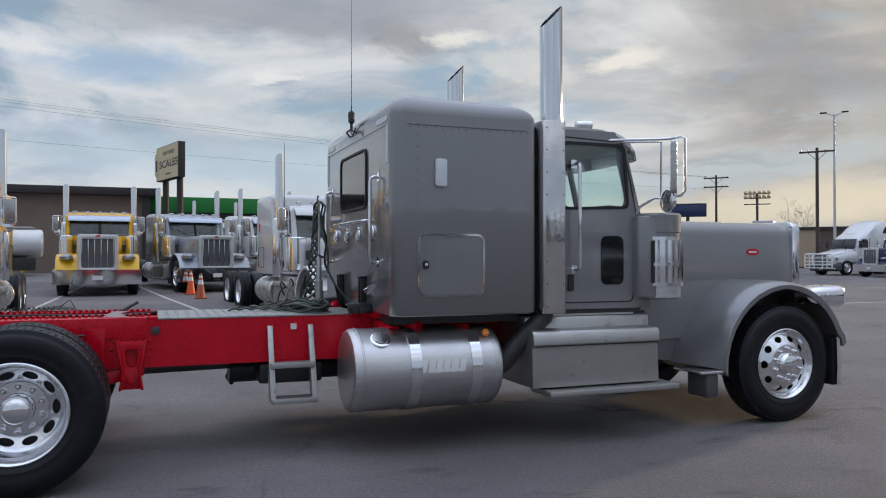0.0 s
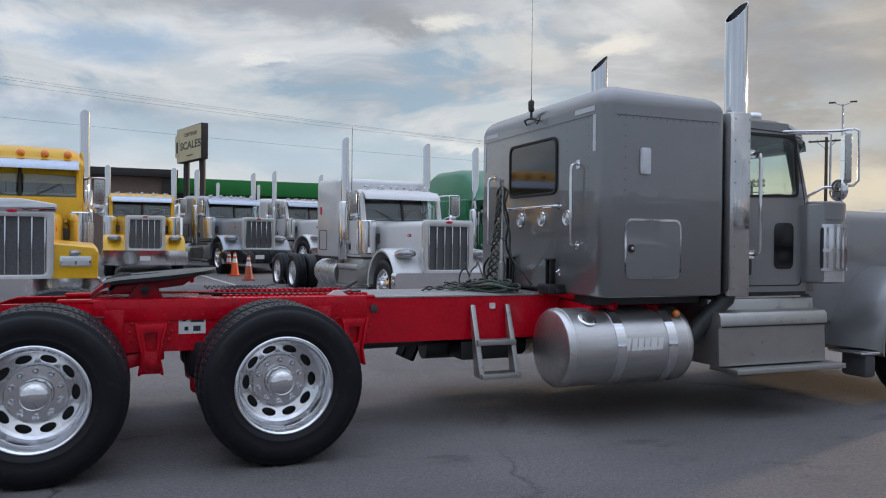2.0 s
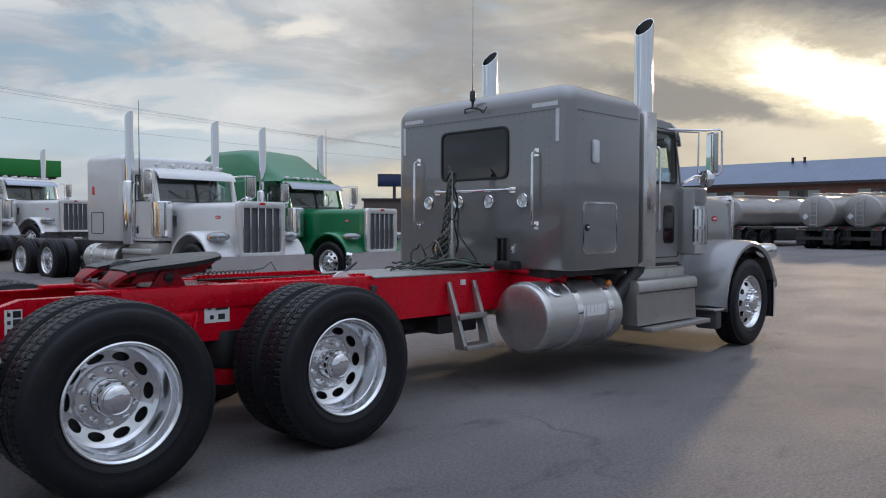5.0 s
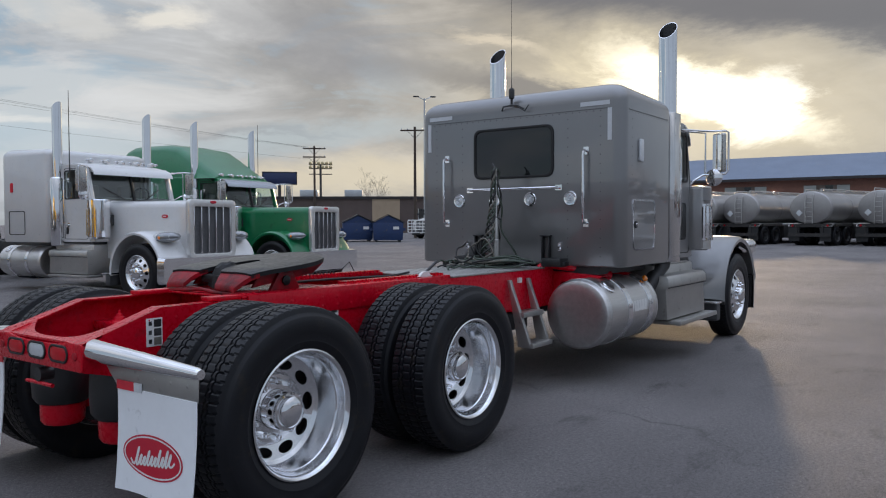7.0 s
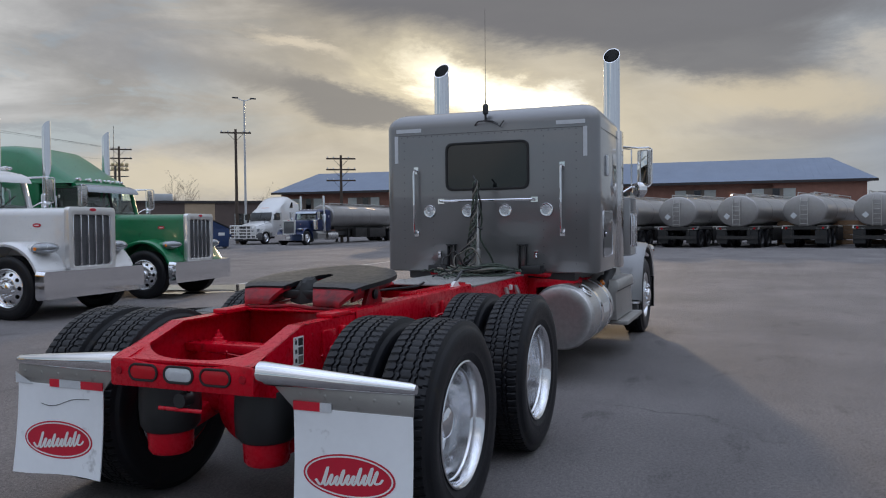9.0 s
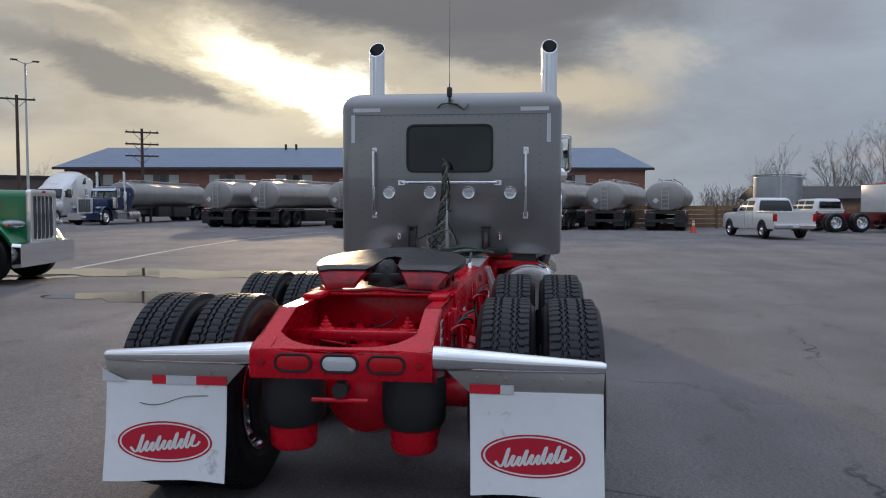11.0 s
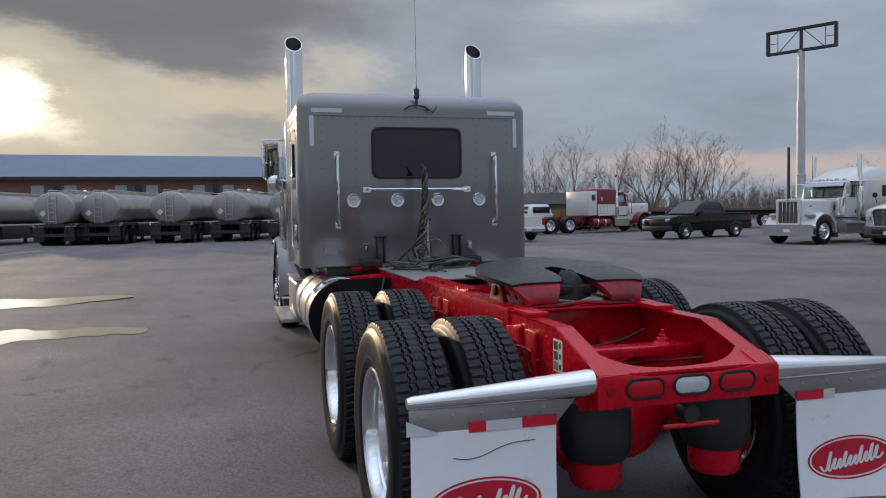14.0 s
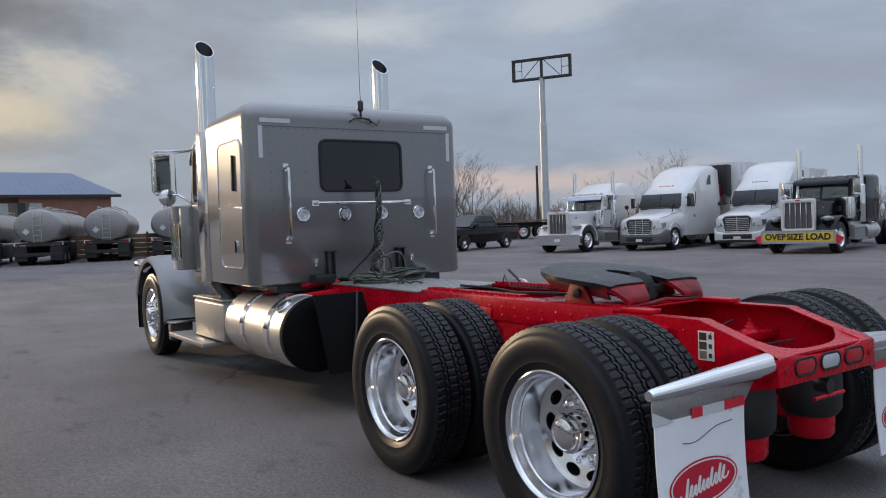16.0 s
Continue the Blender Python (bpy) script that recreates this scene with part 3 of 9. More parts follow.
def wheel(parent, x, y, side, kind, tread=True, dull=False):
    """kind: dual (outer of a pair), inner, steer. side: -1 for the truck's right, 1 for its left."""
    turn = pose(x, y, R_TYRE, 0, 0, 0 if side < 0 else 180)
    hub = part("wheel", DRUM, STEEL, parent, at=turn)
    part("tyre", TYRE if tread else TYRE_PLAIN, RUBBER, hub, "black rubber tyre")
    if kind == "inner":
        part("rim", RIM_DUAL, RIM_ALU, hub, at=pose(0, 0, 0, 0, 0, 180))
        return hub
    if dull:
        part("rim", RIM_DULL, STEEL, hub, "dull dark steel rim")
        return hub
    part("rim", RIM_DUAL if kind == "dual" else RIM_STEER, RIM_ALU, hub, "polished aluminium rim with oval hand holes")
    part("hub_cap", CAP_DUAL if kind == "dual" else CAP_STEER, CHROME, hub, "chrome hub cap")
    for i in range(10):
        a = 2 * math.pi * (i + 0.5) / 10
        part("lug_nut", NUT, CHROME, hub, at=pose(0.1425 * math.cos(a), 0.080 if kind == "dual" else -0.145, 0.1425 * math.sin(a)))
    return hub


# ---- the grey tractor ----
def super_box(x0, x1, w, z0, z1, rc, rt, crown=0.0, nose=0.0, n=6):
    """A cab box with rounded upright edges and a rounded, slightly crowned roof. nose: how far the roof's front falls."""
    sh, loops = Shape(), []

    def loop(z, inset, k=0.0):
        r = max(rc - inset * 0.2, 0.02)
        pts = rrect(x0 + inset, x1 - inset, -w + inset, w - inset, r, n)
        out = []
        for x, y in pts:
            t = (x - x0) / (x1 - x0)
            out.append((x, y, z + k * (crown * (1 - (y / w) ** 2) + nose * -max(t - 0.35, 0) ** 1.5)))
        return out

    loops.append(loop(z0, 0.02))
    loops.append(loop(z0 + 0.02, 0.0))
    for z in (z0 + (z1 - z0) * 0.5, z1 - rt):
        loops.append(loop(z, 0.0))
    for i in range(1, 8):
        a = math.pi / 2 * i / 7
        loops.append(loop(z1 - rt + rt * math.sin(a), rt * (1 - math.cos(a)), i / 7))
    for q in (0.15, 0.4, 0.7):
        loops.append(loop(z1, rt + q * (w - rt) * 0.9 if rt + q * (w - rt) * 0.9 < (x1 - x0) / 2 - 0.03 else (x1 - x0) / 2 - 0.03, 1.0))
    return sh.loft(loops)


def rivets(sh, pts, normal, r=0.0065):
    n = Vector(normal)
    s = n.orthogonal().normalized()
    u = n.cross(s)
    for p in pts:
        p = Vector(p)
        ring = [p + r * (s * math.cos(a) + u * math.sin(a)) for a in (0, 1.047, 2.094, 3.1416, 4.189, 5.236)]
        sh.add(ring + [p + n * r * 0.42], [(i, (i + 1) % 6, 6) for i in range(6)])


def handle(parent, a, b, off, r=0.013, mat=None, name="grab_handle", label="chrome grab handle"):
    """A bar that stands off a wall between two feet."""
    a, b, off = Vector(a), Vector(b), Vector(off)
    d = (b - a).normalized()
    e = min(0.05, off.length)
    pts = [a, a + off * 0.6, a + off * 0.9 + d * e * 0.25, a + off + d * e * 0.9]
    pts += [b + off - d * e * 0.9, b + off * 0.9 - d * e * 0.25, b + off * 0.6, b]
    sh = Shape().tube(pts, r, 10)
    n = off.normalized()
    across = n.cross(d).normalized()
    for p in (a, b):
        q = [p + across * i * 0.026 + d * j * 0.036 for i, j in ((-1, -1), (1, -1), (1, 1), (-1, 1))]
        sh.loft([q, [e + n * 0.007 for e in q]])
    return part(name, sh, mat or CHROME, parent, label)


def stack(parent, x, y, top, base=1.05, turned=1):
    r = 0.093
    sh = Shape()
    n = 28
    ring = lambda z, cut=0.0: [(x + r * math.cos(2 * math.pi * i / n), y + r * math.sin(2 * math.pi * i / n), z + cut * math.cos(2 * math.pi * i / n)) for i in range(n)]
    inner = [(x + (r - 0.006) * math.cos(2 * math.pi * i / n), y + (r - 0.006) * math.sin(2 * math.pi * i / n), top - 0.3) for i in range(n)]
    cut = 0.10 * turned
    itop = [(x + (r - 0.006) * math.cos(2 * math.pi * i / n), y + (r - 0.006) * math.sin(2 * math.pi * i / n), top + cut * (r - 0.006) / r * math.cos(2 * math.pi * i / n)) for i in range(n)]
    sh.loft([ring(base), ring(top - 0.4), ring(top, cut), itop, inner], True, True)
    pipe = part("exhaust_pipe", sh, CHROME, parent, "tall chrome exhaust stack with a slanted open top")
    part("stack_bore", Shape().loft([[(x + (r - 0.008) * math.cos(2 * math.pi * i / n), y + (r - 0.008) * math.sin(2 * math.pi * i / n), z + c * math.cos(2 * math.pi * i / n)) for i in range(n)] for z, c in ((top - 0.28, 0.0), (top - 0.008, cut))], True, False), BLACK, pipe, "black bore of the stack", fix=False)
    return pipe


SHIELD = material("dented_stainless", (0.66, 0.65, 0.64), 0.11, 1.0, 0, 0.03, 3.0, rough_var=0.03, bump=0.45, bump_scale=3.0)


def heat_shield(parent, y, x0=5.845, x1=6.062, z0=1.05, z1=2.59):
    sh, s = Shape(), (1 if y > 0 else -1)
    prof = [(x0, y * 0.90), (x0, y + s * 0.08), (x0 + 0.02, y + s * 0.108), (x1 - 0.02, y + s * 0.108), (x1, y + s * 0.08), (x1, y * 0.90)]
    sh.prism(prof, z0, z1, "z")
    ob = part("heat_shield", sh, SHIELD, parent, "polished stainless heat shield with dents", bevel=0.008)
    rv = Shape()
    rivets(rv, [(x, y + s * 0.108, z) for x in (x0 + 0.035, x1 - 0.035) for z in np.linspace(z0 + 0.06, z1 - 0.06, 9)], (0, s, 0), 0.007)
    part("rivets", rv, STEEL, ob, kind="stuff")
    return ob


def fuel_tank(parent, x0, x1, y, z, r=0.31, straps=(), label="brushed aluminium cylindrical fuel tank"):
    rot = pose(x0, y, z, 0, 90, 0)
    L = x1 - x0
    prof = [(0, 0.012), (r * 0.6, 0.008), (r - 0.05, 0.0), (r - 0.018, 0.008), (r, 0.035), (r, 0.06), (r + 0.004, 0.065), (r + 0.004, 0.075), (r, 0.08), (r, L - 0.08),
            (r + 0.004, L - 0.075), (r + 0.004, L - 0.065), (r, L - 0.06), (r, L - 0.035), (r - 0.018, L - 0.008), (r - 0.05, L), (r * 0.6, L - 0.008), (0, L - 0.012)]
    tank = part("fuel_tank", Shape().lathe(prof, 56, rot), BRUSHED, parent, label)
    for sx in straps:
        part("tank_strap", Shape().lathe([(r + 0.001, -0.045), (r + 0.009, -0.043), (r + 0.009, 0.043), (r + 0.001, 0.045)], 56, pose(sx, y, z, 0, 90, 0), cap=False), POLISHED, tank, "polished tank strap")
    s = -1 if y < 0 else 1
    part("filler_cap", Shape().lathe([(0.078, -0.01), (0.078, 0.012), (0.068, 0.018), (0.060, 0.018), (0.056, 0.030), (0.02, 0.034), (0, 0.034)], 24, pose(x0 + 0.22, y + s * r * 0.62, z + r * 0.76, -s * 38)), CHROME, tank, "round chrome filler cap")
    return tank


def air_cleaner(parent, s, x=7.07, y=0.95, z0=1.14, z1=1.88, r=0.20, paint=None):
    y *= s
    sh = Shape().lathe([(0.0, z0), (r - 0.03, z0), (r, z0 + 0.03), (r, z1 - 0.17), (r + 0.012, z1 - 0.165), (r + 0.012, z1 - 0.02), (r, z1 - 0.004), (r - 0.03, z1), (0, z1)], 44, pose(x, y, 0))
    can = part("air_cleaner", sh, paint or CHROME, parent, "air cleaner canister with a fluted chrome guard" if paint else "chrome air cleaner canister")
    if paint:
        # a fluted bright guard round the outer side, and a flat painted duct behind
        loops = []
        for z, k in ((z0 + 0.12, 0.0), (z0 + 0.13, 1.0), (z1 - 0.215, 1.0), (z1 - 0.205, 0.0)):
            row = []
            for i in range(73):
                a = radians((-90 if s < 0 else 90) + 205 * (i / 72 - 0.42))
                q = r + 0.006 + k * (0.016 + 0.007 * math.cos(i * math.pi / 3))
                row.append((x + q * math.cos(a), y + q * math.sin(a), z))
            loops.append(row)
        guard = Shape()
        for lo, hi in zip(loops, loops[1:]):
            guard.add(lo + hi, [(i, i + 1, i + 74, i + 73) for i in range(72)])
        part("guard", guard, CHROME, can, "fluted chrome guard", fix=False, sharp=50)
        duct = part("duct", Shape().prism(rounded([(x - 0.30, y - s * 0.20), (x - 0.06, y - s * 0.20), (x - 0.04, y + s * 0.165), (x - 0.20, y + s * 0.17), (x - 0.27, y + s * 0.12)], 0.03), z0 + 0.02, z1 - 0.03, "z"), paint, can, bevel=0.012)
        part("slot", Shape().prism(rrect(x - 0.175, x - 0.135, z0 + 0.14, z0 + 0.50, 0.018), y + s * 0.160, y + s * 0.174, "y"), GASKET, duct)
        part("lower_band", Shape().lathe([(r + 0.002, z0 + 0.015), (r + 0.008, z0 + 0.018), (r + 0.008, z0 + 0.115), (r + 0.002, z0 + 0.118)], 40, pose(x, y, 0), cap=False), BRUSHED, can)
        bands = (z0 + 0.13, z0 + 0.30, z1 - 0.22)
    else:
        for i in range(7):
            a = radians((180 if s < 0 else 0) + 180 * (i - 3) / 9 + 90)
            px, py = x + (r + 0.02) * math.cos(a), y + (r + 0.02) * math.sin(a)
            part("guard_rod", Shape().cyl((px, py, z0 + 0.06), (px, py, z1 - 0.19), 0.006, 8), CHROME, can)
        bands = (z0 + 0.07, z0 + 0.27, z0 + 0.42)
    for z in bands:
        q = r + (0.024 if paint else 0.0)
        part("clamp_band", Shape().lathe([(q + 0.001, z - 0.015), (q + 0.007, z - 0.014), (q + 0.007, z + 0.014), (q + 0.001, z + 0.015)], 40, pose(x, y, 0), cap=False), POLISHED, can)
    part("mount_bracket", Shape().box(x - 0.08, x + 0.08, min(y, y - s * 0.32), max(y, y - s * 0.32), z0 + 0.25, z0 + 0.45), STEEL, can)
    return can


def mirror(parent, s, x=7.0):
    """West-coast mirror on a tubular bracket, with a round convex mirror below."""
    y = 1.26 * s
    arm = Shape()
    arm.tube([(6.35, 0.93 * s, 2.47), (6.6, 1.0 * s, 2.49), (6.95, 1.12 * s, 2.50), (7.03, 1.2 * s, 2.5), (7.05, 1.33 * s, 2.5), (7.06, 1.36 * s, 2.48), (7.06, 1.36 * s, 2.05), (7.04, 1.33 * s, 2.01), (7.0, 1.2 * s, 2.0), (6.93, 1.12 * s, 2.0), (6.85, 1.03 * s, 1.93), (6.83, 0.98 * s, 1.85)], 0.012, 10)
    arm.tube([(6.4, 0.93 * s, 2.49), (6.7, 1.02 * s, 2.475), (7.0, 1.12 * s, 2.48), (7.0, 1.12 * s, 2.0)], 0.010, 10)
    br = part("mirror_bracket", arm, CHROME, parent, "chrome mirror bracket")
    head = Shape().prism(rounded([(y - 0.095, 2.03), (y + 0.095, 2.03), (y + 0.095, 2.47), (y - 0.095, 2.47)], 0.03), x - 0.005, x + 0.045, "x")
    glass = Shape().prism(rounded([(y - 0.08, 2.05), (y + 0.08, 2.05), (y + 0.08, 2.45), (y - 0.08, 2.45)], 0.02), x - 0.011, x - 0.006, "x")
    turn = Matrix.Translation((x, y, 0)) @ Matrix.Rotation(radians(-38 if s < 0 else 8), 4, "Z") @ Matrix.Translation((-x, -y, 0))
    for q in (head, glass):
        q.v = [tuple(turn @ Vector(p)) for p in q.v]
    part("mirror_housing", head, SATIN, br, "steel mirror housing", bevel=0.006)
    part("mirror_glass", glass, MIRROR, br)
    part("convex_mirror", Shape().lathe([(0, -0.024), (0.06, -0.018), (0.094, 0.0), (0.098, 0.012), (0.065, 0.05), (0.0, 0.065)], 28, pose(x - 0.02, 1.22 * s, 1.97, 0, 90, 0)), CHROME, br, "round convex mirror")
    return br


MIRROR = material("mirror_glass", (0.85, 0.87, 0.88), 0.03, 1.0, 0, 0.02, 3.0, rough_var=0.01)


def cab(parent, paint, peep=True, visor=True):
    """The cab: side walls with door windows, roof, rear wall, split windshield, and what shows through the glass."""
    x0, w = 5.80, 1.0
    wall = [(x0, 1.07), (6.86, 1.07), (6.88, 1.86), (6.72, 2.46), (6.62, 2.56), (x0, 2.56)]
    hole = rounded([(6.13, 1.915), (6.735, 1.935), (6.70, 2.40), (6.66, 2.435), (6.13, 2.435)], 0.05)
    body = None
    for s in (-1, 1):
        a, b = about(wall, hole)
        sh = Shape().ring(a, b, s * 0.965, s * w, "y")
        ob = part("cab_side", sh, paint, parent, sharp=25)
        body = body or ob
        part("door_window", Shape().prism(hole, s * 0.975, s * 0.981, "y"), PANE, ob, "clear side window").visible_shadow = False
        part("window_gasket", Shape().ring(*about(rounded([(6.105, 1.89), (6.76, 1.91), (6.725, 2.425), (6.675, 2.46), (6.105, 2.46)], 0.06), hole), s * 0.99, s * 1.006, "y"), GASKET, ob)
        seam = rounded([(6.09, 1.12), (6.80, 1.12), (6.84, 1.86), (6.70, 2.48), (6.09, 2.50)], 0.05, 5)
        seam_in = rounded([(6.10, 1.13), (6.79, 1.13), (6.83, 1.86), (6.69, 2.47), (6.10, 2.49)], 0.045, 5)
        part("door_seam", Shape().ring(seam, seam_in, s * 0.998, s * 1.003, "y"), GASKET, ob)
        low = rounded([(6.48, 1.27), (6.70, 1.27), (6.70, 1.68), (6.48, 1.68)], 0.06)
        if s < 0 and peep:
            part("peep_window", Shape().prism(low, s * 0.998, s * 1.006, "y"), DARK_GLASS, ob, "dark lower door window")
        part("door_handle", Shape().prism(rrect(6.16, 6.21, 1.22, 1.36, 0.02), s * 0.998, s * 1.02, "y"), BLACK, ob)
        handle(ob, (6.22, s * 1.0, 2.27), (6.22, s * 1.0, 1.40), (0, s * 0.10, 0), 0.016, name="cab_grab_bar", label="long chrome grab bar beside the door")
    roof = Shape()
    loops = []
    for t, (x, z) in enumerate(((x0, 2.56), (6.2, 2.565), (6.5, 2.56), (6.64, 2.53), (6.73, 2.45))):
        top = (0.05, 0.055, 0.05, 0.04, 0.02)[t]
        loops.append([(x, -w, z - 0.03), (x, -w + 0.02, z + top * 0.35), (x, -0.8, z + top * 0.9), (x, 0, z + top * 1.25), (x, 0.8, z + top * 0.9), (x, w - 0.02, z + top * 0.35), (x, w, z - 0.03), (x, 0, z - 0.05)])
    part("cab_roof", roof.loft(loops), paint, parent, sharp=50)
    part("rear_wall", Shape().box(x0, x0 + 0.04, -0.96, 0.96, 1.07, 2.53), SEAT, parent)
    part("cab_floor", Shape().box(x0, 6.9, -0.96, 0.96, 1.03, 1.07), STEEL, parent)
    part("firewall", Shape().prism([(6.84, 1.07), (7.0, 1.07), (6.98, 1.86), (6.84, 1.88)], -0.98, 0.98, "y"), paint, parent, bevel=0.02)
    # windshield: two panes between pillars
    for s in (-1, 1):
        q = [(6.865, s * 0.05, 1.90), (6.845, s * 0.88, 1.90), (6.70, s * 0.86, 2.43), (6.72, s * 0.05, 2.44)]
        sh = Shape().add([Vector(p) for p in q] + [Vector(p) + Vector((0.008, 0, 0.003)) for p in q], [(0, 1, 2, 3), (4, 7, 6, 5), (0, 4, 5, 1), (1, 5, 6, 2), (2, 6, 7, 3), (3, 7, 4, 0)])
        part("windshield", sh, PANE, parent, "clear split windshield pane").visible_shadow = False
        part("windshield_pillar", Shape().tube([(6.86, s * 0.93, 1.86), (6.70, s * 0.93, 2.48)], 0.05, 8), paint, parent)
    part("centre_post", Shape().tube([(6.88, 0, 1.86), (6.73, 0, 2.48)], 0.03, 8), GASKET, parent)
    if visor:
        sh = Shape().loft([[(6.68 - q, y, 2.55), (6.80 - q, y, 2.50), (6.865 - q, y, 2.40), (6.88 - q, y, 2.325), (6.868 - q, y, 2.325), (6.85 - q, y, 2.39), (6.79 - q, y, 2.48), (6.67 - q, y, 2.53)] for y, q in ((-1.01, 0.05), (-0.9, 0.01), (0, 0), (0.9, 0.01), (1.01, 0.05))])
        part("sun_visor", sh, CHROME, parent, "chrome drop sun visor")
    for y in (-0.72, -0.36, 0, 0.36, 0.72):
        part("roof_light", Shape().lathe([(0.0, -0.10), (0.03, -0.09), (0.042, -0.03), (0.045, 0.05), (0.04, 0.055), (0.0, 0.056)], 16, pose(6.50, y, 2.655, 0, 90, 0)), CHROME, parent, "chrome bullet roof light")
    # inside
    part("dashboard", Shape().prism([(6.55, 1.75), (6.84, 1.75), (6.84, 1.93), (6.6, 1.95)], -0.93, 0.93, "y"), SEAT, parent, bevel=0.02)
    part("steering_wheel", Shape().tube([(6.42 + 0.09 * math.cos(a), 0.48 + 0.22 * math.sin(a), 1.96 + 0.20 * math.cos(a)) for a in np.linspace(0, 2 * math.pi, 25)], 0.015, 8), BLACK, parent)
    for y in (-0.5, 0.5):
        part("seat", Shape().box(5.98, 6.13, y - 0.25, y + 0.25, 1.45, 2.2).box(5.98, 6.45, y - 0.25, y + 0.25, 1.4, 1.52), SEAT, parent, "dark cab seat", bevel=0.04)
    return body


BRIGHT = material("bright_stainless", (0.78, 0.77, 0.75), 0.30, 0.75, 0.3, 0.05, 3.0, rough_var=0.06)
FLAP_GREY = material("flap_grey", (0.07, 0.07, 0.072), 0.6, 0, 0, 0.2, 6.0)
GRILLE_MESH = material("grille_mesh", (0.13, 0.13, 0.135), 0.5, 0.5, 0, 0.3, 30.0)


def hood(parent, paint, x0=6.93, x1=9.02, w0=0.70, w1=0.545, top=1.85, badge=True):
    sh, loops = Shape(), []
    for t in (0, 0.02, 0.3, 0.6, 0.9, 0.98, 1.0):
        x = x0 + (x1 - x0) * t
        w = w0 + (w1 - w0) * t
        z = top - 0.012 * t - (0.03 if t in (0, 1.0) else 0)
        k = 0.02 if t in (0, 1.0) else 0
        half = [(w - k, 0.75), (w - k, 1.2), (w - k, z - 0.14), (w - 0.015 - k, z - 0.075), (w - 0.06 - k, z - 0.025), (w - 0.14, z - 0.004), (w * 0.5, z + 0.012), (0.06, z + 0.016)]
        loops.append([(x, -y, q) for y, q in half] + [(x, y, q) for y, q in reversed(half)])
    part("hood", sh.loft(loops), paint, parent, sharp=40)
    if badge:
        for s in (-1, 1):
            y = 0.70 - 0.155 * (8.47 - x0) / (x1 - x0)
            oval = lambda a, b: [(8.47 + a * math.cos(t), 1.552 + b * math.sin(t)) for t in np.linspace(0, 2 * math.pi, 24, endpoint=False)]
            part("side_badge", Shape().prism(oval(0.082, 0.034), s * (y - 0.002), s * (y + 0.008), "y"), LOGO_RED, parent, "small red oval badge with a pale bar")
            part("badge_bar", Shape().prism(rrect(8.42, 8.52, 1.543, 1.561, 0.008), s * (y + 0.007), s * (y + 0.011), "y"), LOGO_WHITE, parent)


